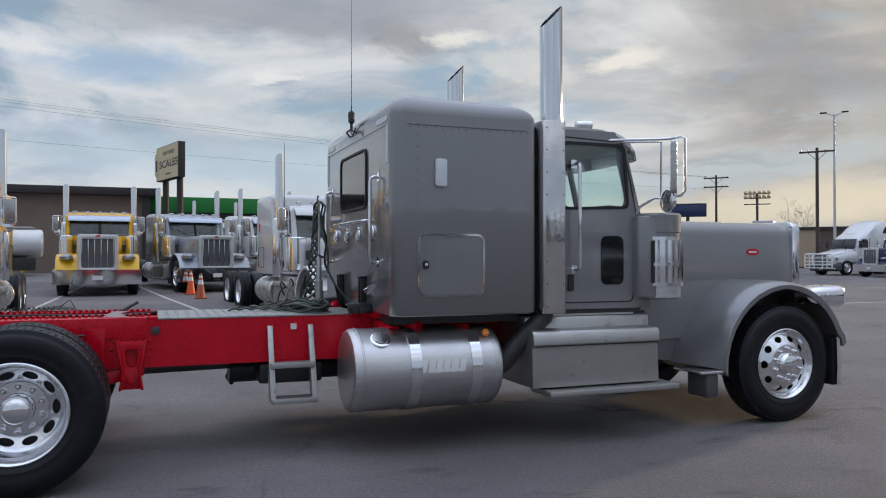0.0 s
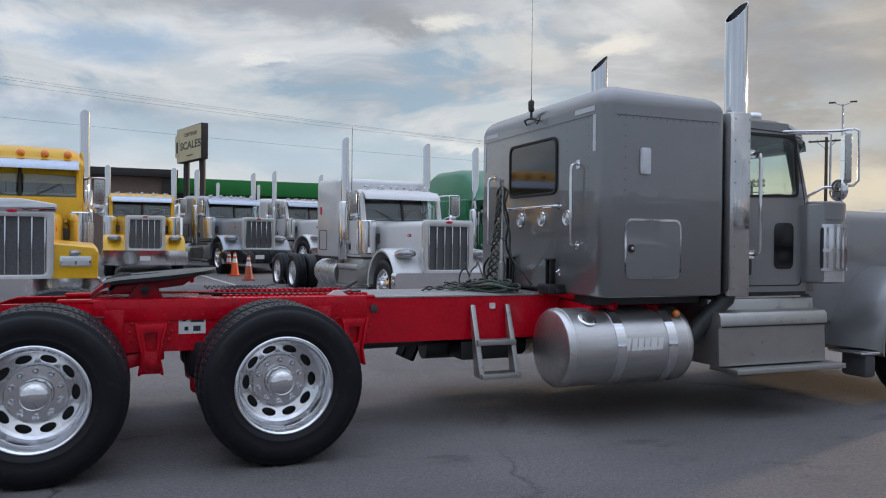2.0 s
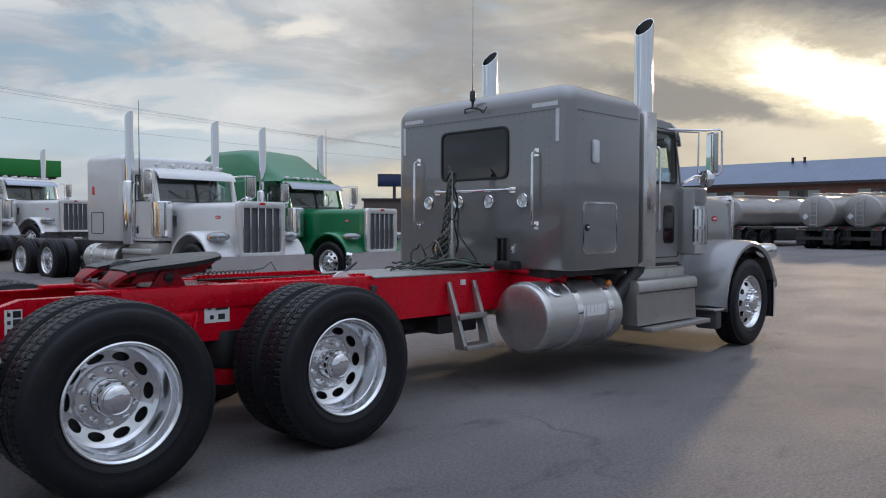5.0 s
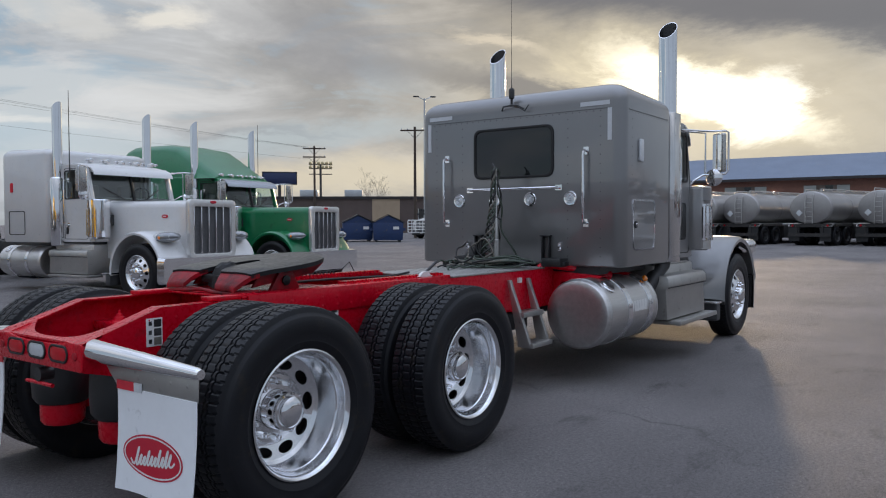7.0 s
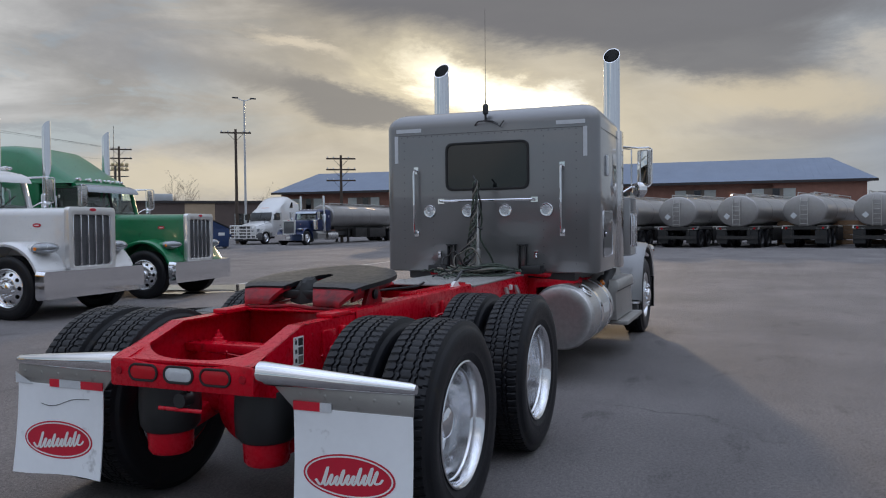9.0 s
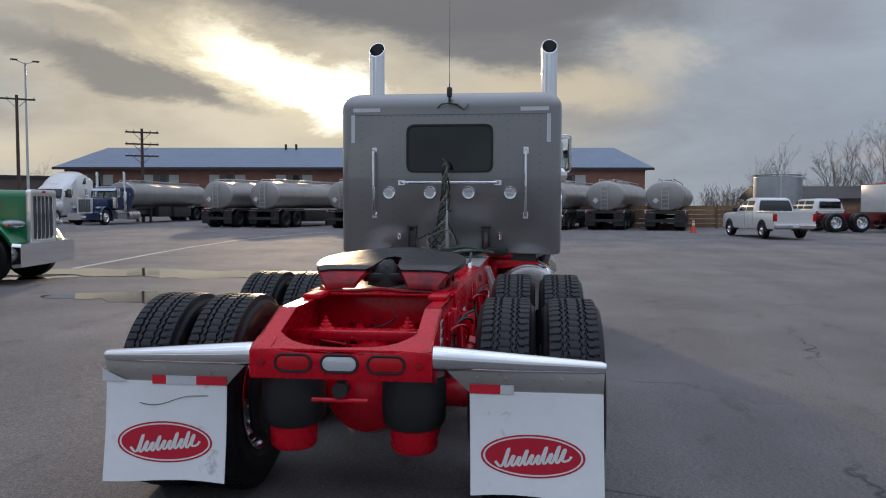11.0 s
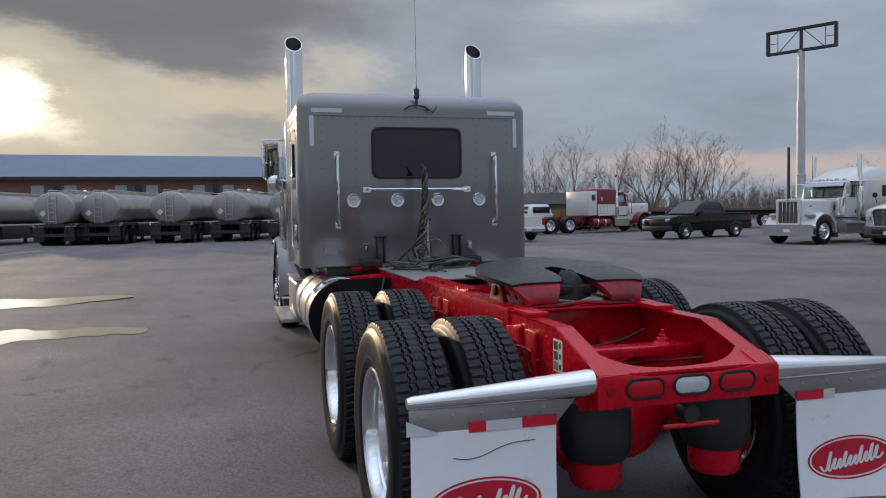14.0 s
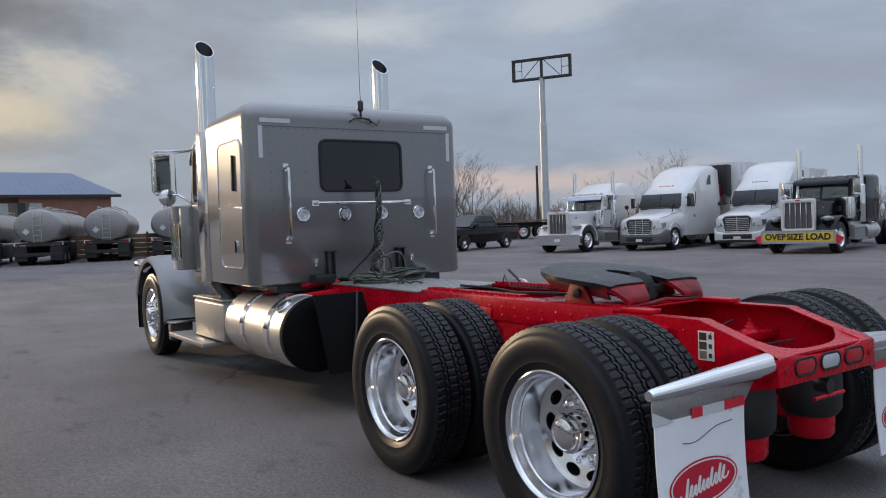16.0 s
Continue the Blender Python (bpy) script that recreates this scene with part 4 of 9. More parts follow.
def front_end(parent, paint, bumper=True, grille_mat=None, bars=13):
    # grille: bright shell, dark core, upright bars
    shell_o = rounded([(-0.56, 0.80), (0.56, 0.80), (0.57, 1.86), (-0.57, 1.86)], 0.09, 5)
    shell_i = rounded([(-0.46, 0.86), (0.46, 0.86), (0.46, 1.73), (-0.46, 1.73)], 0.07, 5)
    gr = part("grille_shell", Shape().ring(shell_o, shell_i, 9.0, 9.10, "x"), CHROME if bumper else BRIGHT, parent, "bright metal grille surround", bevel=0.012)
    part("grille_core", Shape().box(9.01, 9.03, -0.5, 0.5, 0.84, 1.8), GRILLE_MESH, gr)
    for i in range(bars):
        y = -0.44 + 0.88 * i / (bars - 1)
        part("grille_bar", Shape().box(9.03, 9.085, y - 0.010, y + 0.010, 0.86, 1.77), grille_mat or POLISHED, gr, bevel=0.003)
    part("crown_badge", Shape().lathe([(0.05, 0), (0.045, 0.012), (0, 0.014)], 20, pose(9.10, 0, 1.815, 0, 90, 0) @ Matrix.Diagonal((0.55, 1.6, 1, 1))), LOGO_RED, gr)
    if bumper:
        sh = Shape().loft([[(9.02 - q, y, 0.30), (9.06 - q, y, 0.32), (9.075 - q, y, 0.5), (9.06 - q, y, 0.74), (9.02 - q, y, 0.76), (9.03 - q, y, 0.5)] for y, q in ((-1.17, 0.10), (-1.12, 0.03), (-0.9, 0), (0.9, 0), (1.12, 0.03), (1.17, 0.10))])
        part("bumper", sh, CHROME, parent, "wide chrome bumper", sharp=30)
        part("bumper_back", Shape().box(8.90, 9.0, -1.14, 1.14, 0.31, 0.74), BLACK, parent)
    for s in (-1, 1):
        # fender: an arched sheet with a rolled lip
        cx, cz, R = 8.34, 0.56, 0.70
        path = [(cx - R * 1.0, 0.49), (cx - R * 1.0, 0.60)]
        for i in range(0, 15):
            a = radians(172 - 150 * i / 14)
            path.append((cx + R * math.cos(a), cz + R * math.sin(a) * 0.985))
        path += [(9.03, 0.78), (9.05, 0.70)]
        loops = []
        for i, (px, pz) in enumerate(path):
            f = min(max((0.9 - pz) / 0.5, 0), 1) if px < cx else 0
            back = 0.16 * f
            # from the lip inwards to the hood
            loops.append([(px + 0.035, s * 1.155, pz - 0.035) if px < cx else (px - 0.035, s * 1.155, pz - 0.035), (px, s * 1.165, pz), (px - 0.01 * (px < cx), s * 1.13, pz + 0.025), (px - 0.03 * (px < cx) - back * 0.5, s * 1.0, pz + 0.04), (px - 0.04 * (px < cx) - back, s * 0.75, pz + 0.04), (px - 0.04 * (px < cx) - back, s * 0.5, pz + 0.04),
                          (px - 0.02 * (px < cx) - back + 0.03, s * 0.5, pz), (px + 0.02, s * 0.9, pz - 0.0), (px + 0.03 if px < cx else px - 0.03, s * 1.12, pz - 0.03)])
        fe = part("fender", Shape().loft(loops), paint, parent, sharp=50)
        part("fender_skirt", Shape().prism(rounded([(6.95, 0.60), (7.62, 0.52), (7.62, 1.0), (7.85, 1.2), (6.95, 1.2)], 0.05), s * 0.58, s * 0.62, "y"), paint, fe, bevel=0.01)
        part("fender_trim", Shape().box(7.38, 7.68, min(s * 0.78, s * 1.15), max(s * 0.78, s * 1.15), 0.485, 0.51), CHROME, fe, bevel=0.006)
        part("inner_liner", Shape().prism([(7.75, 0.55), (8.0, 1.05), (8.34, 1.2), (8.7, 1.05), (8.95, 0.6)], s * 0.5, s * 0.53, "y"), BLACK, fe)
        part("fender_flap", Shape().box(7.46, 7.60, min(s * 0.86, s * 1.13), max(s * 0.86, s * 1.13), 0.27, 0.487), FLAP_GREY, fe, "grey rubber fender flap", bevel=0.03)
        if not bumper:
            # swept lamp pod on the shoulder of the fender
            def pod_loop(t, grow=0.0):
                c = (1 - abs(t) ** 3.2) ** 0.5
                x = 8.79 + 0.29 * t
                y = 0.865 - 0.10 * max(t, 0) ** 2 + 0.02 * t
                return [(x + 0.03 * math.cos(q) * max(t, 0), s * (y + (0.190 + grow) * c * math.cos(q)), 1.165 + 0.02 * t + (0.098 + grow) * c * math.sin(q)) for q in np.linspace(0, 2 * math.pi, 22, endpoint=False)]

            hl = part("headlight", Shape().loft([pod_loop(t) for t in (-0.995, -0.9, -0.7, -0.4, -0.1, 0.2, 0.5, 0.75)]), paint, parent, "swept headlight pod", sharp=60)
            part("headlight_lens", Shape().loft([pod_loop(t, 0.004) for t in (0.0, 0.2, 0.45, 0.65, 0.82, 0.93, 0.985, 0.998)], False), LENS_GREY, hl, "clear swept headlight lens", sharp=60)
            part("reflector", Shape().lathe([(0.06, 0), (0.05, 0.02), (0.02, 0.03), (0, 0.032)], 18, pose(9.02, s * 0.80, 1.18, 0, 90, 0)), CHROME, hl)
            part("turn_lamp", Shape().lathe([(0.03, 0), (0.028, 0.012), (0, 0.016)], 14, pose(8.86, s * 1.045, 1.165, -90 * s)), AMBER, hl)
            continue
        # headlight pod on a bracket
        box = lambda x, k: [(x, s * 1.0 + q * s, z) for q, z in rrect(-0.17 * k, 0.17 * k, 1.135 - 0.10 * k, 1.135 + 0.10 * k, 0.07 * k, 4)]
        hl = part("headlight", Shape().loft([box(8.66, 0.35), box(8.70, 0.72), box(8.78, 0.90), box(8.98, 1.0), box(9.02, 0.99)]), CHROME, parent, "chrome headlight pod", sharp=50)
        part("headlight_lens", Shape().loft([box(9.02, 0.96), box(9.05, 0.92), box(9.075, 0.70), box(9.08, 0.3)]), LAMP_CLEAR, hl, "clear headlight lens", sharp=50)
        part("headlight_arm", Shape().cyl((8.85, s * 0.86, 1.14), (8.80, s * 0.6, 1.05), 0.03, 10), STEEL, hl)


def step_box(parent, s, x0=5.77, x1=6.96, label="brushed aluminium step box"):
    prof = [(-0.5, 1.02), (-0.97, 1.02), (-0.985, 1.0), (-0.99, 0.92), (-1.12, 0.91), (-1.145, 0.88), (-1.15, 0.80), (-1.12, 0.775), (-1.135, 0.46), (-0.5, 0.46)]
    sh = Shape().prism([(y * -s, z) for y, z in prof], x0, x1, "x")
    bx = part("step_box", sh, DULL_ALU, parent, label, bevel=0.006)
    part("step_tread", Shape().box(x0 + 0.10, x1 + 0.13, min(s * 0.9, s * 1.24), max(s * 0.9, s * 1.24), 0.40, 0.445), DULL_ALU, bx, "aluminium step tread", bevel=0.006)
    part("box_gap", Shape().box(x0 + 0.02, x1 - 0.01, min(s * 1.13, s * 1.149), max(s * 1.13, s * 1.149), 0.785, 0.795), BLACK, bx)
    part("upper_step", Shape().box(x0 + 0.2, x1 - 0.15, min(s * 0.72, s * 0.985), max(s * 0.72, s * 0.985), 1.018, 1.032), BRUSHED, bx)
    rv = Shape()
    rivets(rv, [(x, s * y, 0.4455) for x in np.linspace(x0 + 0.16, x1 + 0.07, 34) for y in (1.16, 1.18, 1.2)], (0, 0, 1), 0.006)
    part("grip_studs", rv, BRUSHED, bx, kind="stuff")
    return bx


def rail_outline():
    return [(0.0, 0.755), (0.0, 0.89), (0.42, 1.03), (6.9, 1.03), (9.0, 0.92), (9.0, 0.70), (6.9, 0.68), (0.30, 0.68)]


def chassis(parent, mat):
    """Two channel rails with flanges, cross members, axles and springs."""
    for s in (-1, 1):
        sh = Shape().prism(rail_outline(), s * 0.41, s * 0.42, "y")
        for p, q in zip(rail_outline()[1:4], rail_outline()[2:5]):
            sh.add([(p[0], s * 0.33, p[1]), (p[0], s * 0.4195, p[1]), (q[0], s * 0.4195, q[1]), (q[0], s * 0.33, q[1]), (p[0], s * 0.33, p[1] - 0.01), (p[0], s * 0.41, p[1] - 0.01), (q[0], s * 0.41, q[1] - 0.01), (q[0], s * 0.33, q[1] - 0.01)],
                   [(0, 1, 2, 3), (7, 6, 5, 4), (0, 3, 7, 4), (0, 4, 5, 1), (3, 2, 6, 7)])
        sh.box(0.3, 6.9, min(s * 0.33, s * 0.415), max(s * 0.33, s * 0.415), 0.68, 0.69)
        rail = part("frame_rail", sh, mat, parent, "glossy red frame rail", sharp=30)
        rv = Shape()
        rivets(rv, [(x, s * 0.42, z) for x in np.arange(2.7, 4.5, 0.22) for z in (0.74, 0.95)] + [(x, s * 0.42, z) for x in np.arange(0.35, 2.7, 0.16) for z in (0.8, 0.97)], (0, s, 0), 0.011)
        part("frame_bolts", rv, mat, rail, kind="stuff")
    for x, h in ((3.1, 0.25), (4.4, 0.25), (1.16, 0.29), (5.6, 0.2)):
        part("cross_member", Shape().box(x - 0.05, x + 0.05, -0.41, 0.41, 0.73, 0.73 + h), mat, parent, bevel=0.01)


def rear_axle(parent, x, mat):
    ax = Shape().tube([(x, -0.95, 0.545), (x, -0.3, 0.545), (x, 0.3, 0.545), (x, 0.95, 0.545)], 0.075, 14)
    axle = part("drive_axle", ax, mat, parent, "red drive axle housing")
    part("differential", Shape().lathe([(0, -0.23), (0.10, -0.22), (0.2, -0.16), (0.24, -0.05), (0.245, 0.06), (0.2, 0.16), (0.12, 0.24), (0, 0.26)], 28, pose(x, 0, 0.56, 0, 90, 0)), mat, axle)
    for s in (-1, 1):
        part("air_spring", Shape().lathe([(0.09, 0.475), (0.13, 0.48), (0.152, 0.51), (0.158, 0.60), (0.156, 0.68), (0.15, 0.735), (0.09, 0.745)], 30, pose(x - 0.42, s * 0.30, 0)), BLACK, axle, "black rubber air spring")
        part("spring_seat", Shape().lathe([(0, 0.355), (0.10, 0.36), (0.115, 0.38), (0.118, 0.475), (0.09, 0.485), (0, 0.485)], 26, pose(x - 0.42, s * 0.30, 0)), mat, axle, bevel=0)
        part("spring_arm", Shape().prism([(x - 0.44, 0.40), (x - 0.3, 0.40), (x + 0.1, 0.47), (x + 0.75, 0.62), (x + 0.75, 0.70), (x + 0.1, 0.60), (x - 0.3, 0.47), (x - 0.44, 0.46)], s * 0.33, s * 0.41, "y"), mat, axle, bevel=0.01)
        # hanger bracket with a bolt-ringed slotted plate on the rail
        hx = x + 0.66
        o = rounded([(hx - 0.105, 0.88), (hx - 0.075, 0.74), (hx - 0.060, 0.66), (hx - 0.082, 0.53), (hx + 0.082, 0.53), (hx + 0.060, 0.66), (hx + 0.075, 0.74), (hx + 0.105, 0.88)], 0.02)
        hb = part("hanger_bracket", Shape().ring(*about(o, rounded([(hx - 0.045, 0.82), (hx - 0.028, 0.69), (hx + 0.028, 0.69), (hx + 0.045, 0.82)], 0.018)), s * 0.421, s * 0.47, "y"), mat, axle, "cast red suspension hanger", bevel=0.006)
        for q in (-1, 1):
            rib = [(hx + q * 0.105, 0.885), (hx + q * 0.088, 0.885), (hx + q * 0.047, 0.66), (hx + q * 0.066, 0.525), (hx + q * 0.086, 0.525), (hx + q * 0.064, 0.66)]
            part("rib", Shape().prism(rib, s * 0.425, s * 0.505, "y"), mat, hb, bevel=0.005)
        part("pivot_bolt", Shape().lathe([(0.036, 0), (0.036, 0.012), (0.022, 0.014), (0.022, 0.034), (0, 0.036)], 12, pose(hx, s * 0.468, 0.60, -90 * s)), mat, hb)
        rv = Shape()
        rivets(rv, [(hx + 0.14 * math.cos(a), s * 0.422, 0.82 + 0.12 * math.sin(a)) for a in np.linspace(0, 2 * math.pi, 12, endpoint=False)], (0, s, 0), 0.016)
        part("bracket_bolts", rv, mat, hb, kind="stuff")
        part("shock", Shape().cyl((x - 0.02, s * 0.52, 0.50), (x + 0.10, s * 0.49, 0.74), 0.034, 14).cyl((x + 0.10, s * 0.49, 0.74), (x + 0.16, s * 0.475, 0.88), 0.022, 12), mat, axle, "red shock absorber")
        part("shock_bracket", Shape().prism(rounded([(x + 0.08, 0.84), (x + 0.24, 0.84), (x + 0.26, 0.97), (x + 0.10, 0.99)], 0.02), s * 0.421, s * 0.455, "y"), mat, axle, bevel=0.004)
        ch = part("brake_chamber", Shape().lathe([(0, -0.12), (0.05, -0.118), (0.078, -0.10), (0.082, -0.02), (0.092, -0.015), (0.092, 0.015), (0.082, 0.02), (0.078, 0.10), (0.05, 0.125), (0, 0.13)], 24, pose(x + 0.26, s * 0.50, 0.70, 0, 76, 0)), mat, axle, "red brake chamber")
        part("push_rod", Shape().cyl((x + 0.14, s * 0.50, 0.67), (x + 0.02, s * 0.50, 0.64), 0.010, 8), STEEL, ch)
        for k in range(3):
            run = [(x + 0.26 - 0.35 * t + 0.05 * k, s * (0.50 - 0.05 * t + 0.03 * math.sin(5 * t + k)), 0.78 + 0.12 * math.sin(2.6 * t + 0.7 * k) + 0.02 * k) for t in np.linspace(0, 1, 12)]
            part("brake_hose", Shape().tube(run, 0.008, 6), HOSE_BLACK if k else mat, axle)
        for k, hx2 in enumerate((x - 0.02, x + 0.42)):
            part("rail_gusset", Shape().prism(rounded([(hx2 - 0.05, 0.72), (hx2 + 0.05, 0.72), (hx2 + 0.07, 0.98), (hx2 - 0.07, 0.98)], 0.015), s * 0.421, s * 0.437, "y"), mat, axle, bevel=0.003)
    part("torque_rod", Shape().cyl((x + 0.02, 0.05, 0.80), (x + 0.7, 0.25, 0.86), 0.032, 12), mat, axle)
    part("torque_rod", Shape().cyl((x + 0.02, -0.05, 0.80), (x + 0.7, -0.25, 0.86), 0.032, 12), mat, axle)
    for y in (-0.22, 0.22):
        part("air_valve", Shape().lathe([(0.052, 0.893), (0.046, 0.902), (0.034, 0.906), (0.030, 0.922), (0.020, 0.926), (0.018, 0.94), (0.009, 0.943), (0.008, 0.962), (0, 0.964)], 14, pose(x - 0.12, y, 0)), mat, axle)
    part("axle_bridge", Shape().box(x - 0.18, x - 0.06, -0.41, 0.41, 0.845, 0.895), mat, axle, bevel=0.01)


def fifth_wheel(parent, mat):
    at = pose(1.36, 0, 1.210, 0, -5.5, 0)
    def throat(x):
        if x >= 0.055:
            return 0.0
        w = math.sqrt(max(0.055 ** 2 - x * x, 0)) if x > 0 else 0.055 + max(-0.10 - x, 0) * 0.12
        return w + max(-0.27 - x, 0) * 0.42

    def brim(x):
        w = 0.455 * math.sqrt(max(1 - (x / (0.47 if x > 0 else 0.66)) ** 2, 0.0004))
        return w - max(-0.24 - x, 0) * 0.16

    def sheet(sh, s, xs, drop, thick, nu=6):
        """One half of the coupling plate: it bends down towards its two rear prongs."""
        n = len(xs)
        for e in (0, -thick):
            for x in xs:
                a, b = throat(x), max(brim(x), throat(x) + 0.004)
                for k in range(nu):
                    q = k / (nu - 1)
                    y = a + (b - a) * q
                    sh.v.append((x, s * y, 0.010 + drop + e - 0.9 * max(-0.20 - x, 0) ** 2 - 0.010 * max(q - 0.75, 0) / 0.25))
        b0 = len(sh.v) - 2 * n * nu
        m = n * nu
        for i in range(n - 1):
            for k in range(nu - 1):
                a = b0 + i * nu + k
                sh.f += [(a, a + nu, a + nu + 1, a + 1), (a + m, a + m + 1, a + m + nu + 1, a + m + nu)]
        ring = [b0 + k for k in range(nu)] + [b0 + i * nu + nu - 1 for i in range(1, n)] + [b0 + (n - 1) * nu + k for k in range(nu - 2, -1, -1)] + [b0 + i * nu for i in range(n - 2, 0, -1)]
        sh.f += [(a, b, b + m, a + m) for a, b in zip(ring, ring[1:] + ring[:1])]
        return sh

    plate = Shape()
    for s in (-1, 1):
        sheet(plate, s, [-0.325 + 0.795 * (0.5 - 0.5 * math.cos(math.pi * i / 30)) for i in range(31)], 0.0, 0.026)
    fw = part("fifth_wheel", plate, GREASE, parent, "black greased fifth wheel coupling plate", at=at, sharp=40)
    for s in (-1, 1):
        lip = sheet(Shape(), s, [-0.415 + 0.0135 * i for i in range(11)], -0.010, 0.026)
        lip.v = [(x, y, z - 1.0 * max(-0.31 - x, 0) ** 1.5) for x, y, z in lip.v]
        part("ramp_lip", lip, GREASY_RED, fw, "red ramp lip smeared with grease", sharp=50)
        part("rib", Shape().prism([(-0.30, -0.10), (-0.24, -0.03), (0.30, -0.03), (0.20, -0.085)], s * 0.335, s * 0.35, "y"), GREASY_RED, fw, bevel=0.004)
        part("pivot_bracket", Shape().prism(rounded([(-0.20, -0.16), (0.06, -0.16), (0.0, -0.03), (-0.10, -0.03)], 0.025), s * 0.345, s * 0.375, "y"), GREASY_RED, fw, bevel=0.008)
        part("pivot_pin", Shape().lathe([(0.03, 0), (0.03, 0.014), (0.018, 0.016), (0, 0.017)], 14, pose(-0.06, s * 0.375, -0.09, -90 * s)), GREASE, fw)
        part("lip_bar", Shape().tube([(-0.40, 0.0, -0.105), (-0.415, s * 0.14, -0.115), (-0.40, s * 0.33, -0.12), (-0.28, s * 0.39, -0.12)], 0.012, 8), GREASY_RED, fw, "bent red bar below the ramp lip")
        part("side_web", Shape().prism([(-0.30, -0.10), (-0.24, -0.03), (0.34, -0.022), (0.20, -0.075), (-0.2, -0.10)], s * 0.20, s * 0.225, "y"), GREASY_RED, fw, bevel=0.004)
    part("front_web", Shape().prism([(-0.30, -0.022), (0.30, -0.022), (0.22, -0.08), (-0.22, -0.08)], 0.26, 0.285, "x"), mat, fw, bevel=0.004)
    # black slab added under the slot, so that the throat shows dark
    part("throat_filler", Shape().prism([(-0.30, -0.13), (-0.30, 0.13), (0.06, 0.06), (0.06, -0.06)], -0.085, -0.035, "z"), GASKET, fw, "black slab added to darken the throat", bevel=0.01)
    rough = random.Random(12)
    jaw = Shape().loft([[(-0.20 + a * k * math.cos(t) * rough.uniform(0.8, 1.2), b * k * math.sin(t) * rough.uniform(0.85, 1.15), z + 0.008 * rough.uniform(-1, 1)) for t in np.linspace(0, 2 * math.pi, 14, endpoint=False)] for a, b, z, k in ((0.12, 0.125, -0.11, 1), (0.11, 0.105, -0.06, 1), (0.09, 0.07, -0.02, 1), (0.075, 0.042, 0.006, 1), (0.06, 0.034, 0.022, 1), (0.03, 0.02, 0.028, 1))])
    part("locking_jaw", jaw, GASKET, fw, "greasy black locking jaw")
    part("slide_frame", Shape().box(0.75, 3.0, -0.40, -0.30, 1.031, 1.055).box(0.75, 3.0, 0.30, 0.40, 1.031, 1.055).box(0.95, 1.8, -0.42, 0.42, 1.031, 1.045), mat, parent, "red slide rails for the fifth wheel", bevel=0.004)
    for s in (-1, 1):
        angle = Shape().prism([(s * 0.422, 0.90), (s * 0.432, 0.90), (s * 0.432, 1.052), (s * 0.35, 1.060), (s * 0.35, 1.050), (s * 0.422, 1.042)], 0.98, 2.92, "x")
        ang = part("mounting_angle", angle, mat, parent, "red mounting angle bolted along the rail", bevel=0.002)
        rv = Shape()
        rivets(rv, [(x, s * 0.432, z) for x in np.arange(1.05, 2.9, 0.13) for z in (0.935, 0.99)], (0, s, 0), 0.013)
        rivets(rv, [(x, s * 0.385, 1.058) for x in np.arange(1.05, 2.9, 0.26)], (0, 0, 1), 0.014)
        part("angle_bolts", rv, mat, ang, kind="stuff")
        teeth = Shape()
        for i in range(26):
            x = 1.85 + i * 0.043
            teeth.box(x, x + 0.022, min(s * 0.29, s * 0.37), max(s * 0.29, s * 0.37), 1.05, 1.073)
        part("slide_teeth", teeth, mat, parent, kind="stuff")
    spring = [(1.75 + 0.5 * t / 90, 0.12 + 0.012 * math.cos(t), 1.10 + 0.012 * math.sin(t)) for t in np.arange(0, 90, 0.9)]
    part("release_spring", Shape().tube(spring + [(2.3, 0.1, 1.12), (2.36, 0.08, 1.17), (2.40, 0.07, 1.10)], 0.004, 6), STEEL, parent)
    part("release_handle", Shape().cyl((2.70, -0.36, 1.07), (2.86, -0.37, 1.165), 0.011, 8), STEEL, parent, "dark release handle")
    part("pale_tag", Shape().prism([(2.62, 1.06), (2.80, 1.05), (2.74, 1.085), (2.80, 1.10), (2.68, 1.095)], -0.385, -0.36, "y"), LOGO_WHITE, parent, "bent pale tag")
    part("release_cable", Shape().tube([(1.7, 0.0, 1.06), (2.2, 0.1, 1.05), (2.7, -0.05, 1.05), (3.0, 0.02, 1.06)], 0.010, 6), HOSE_BLACK, parent)


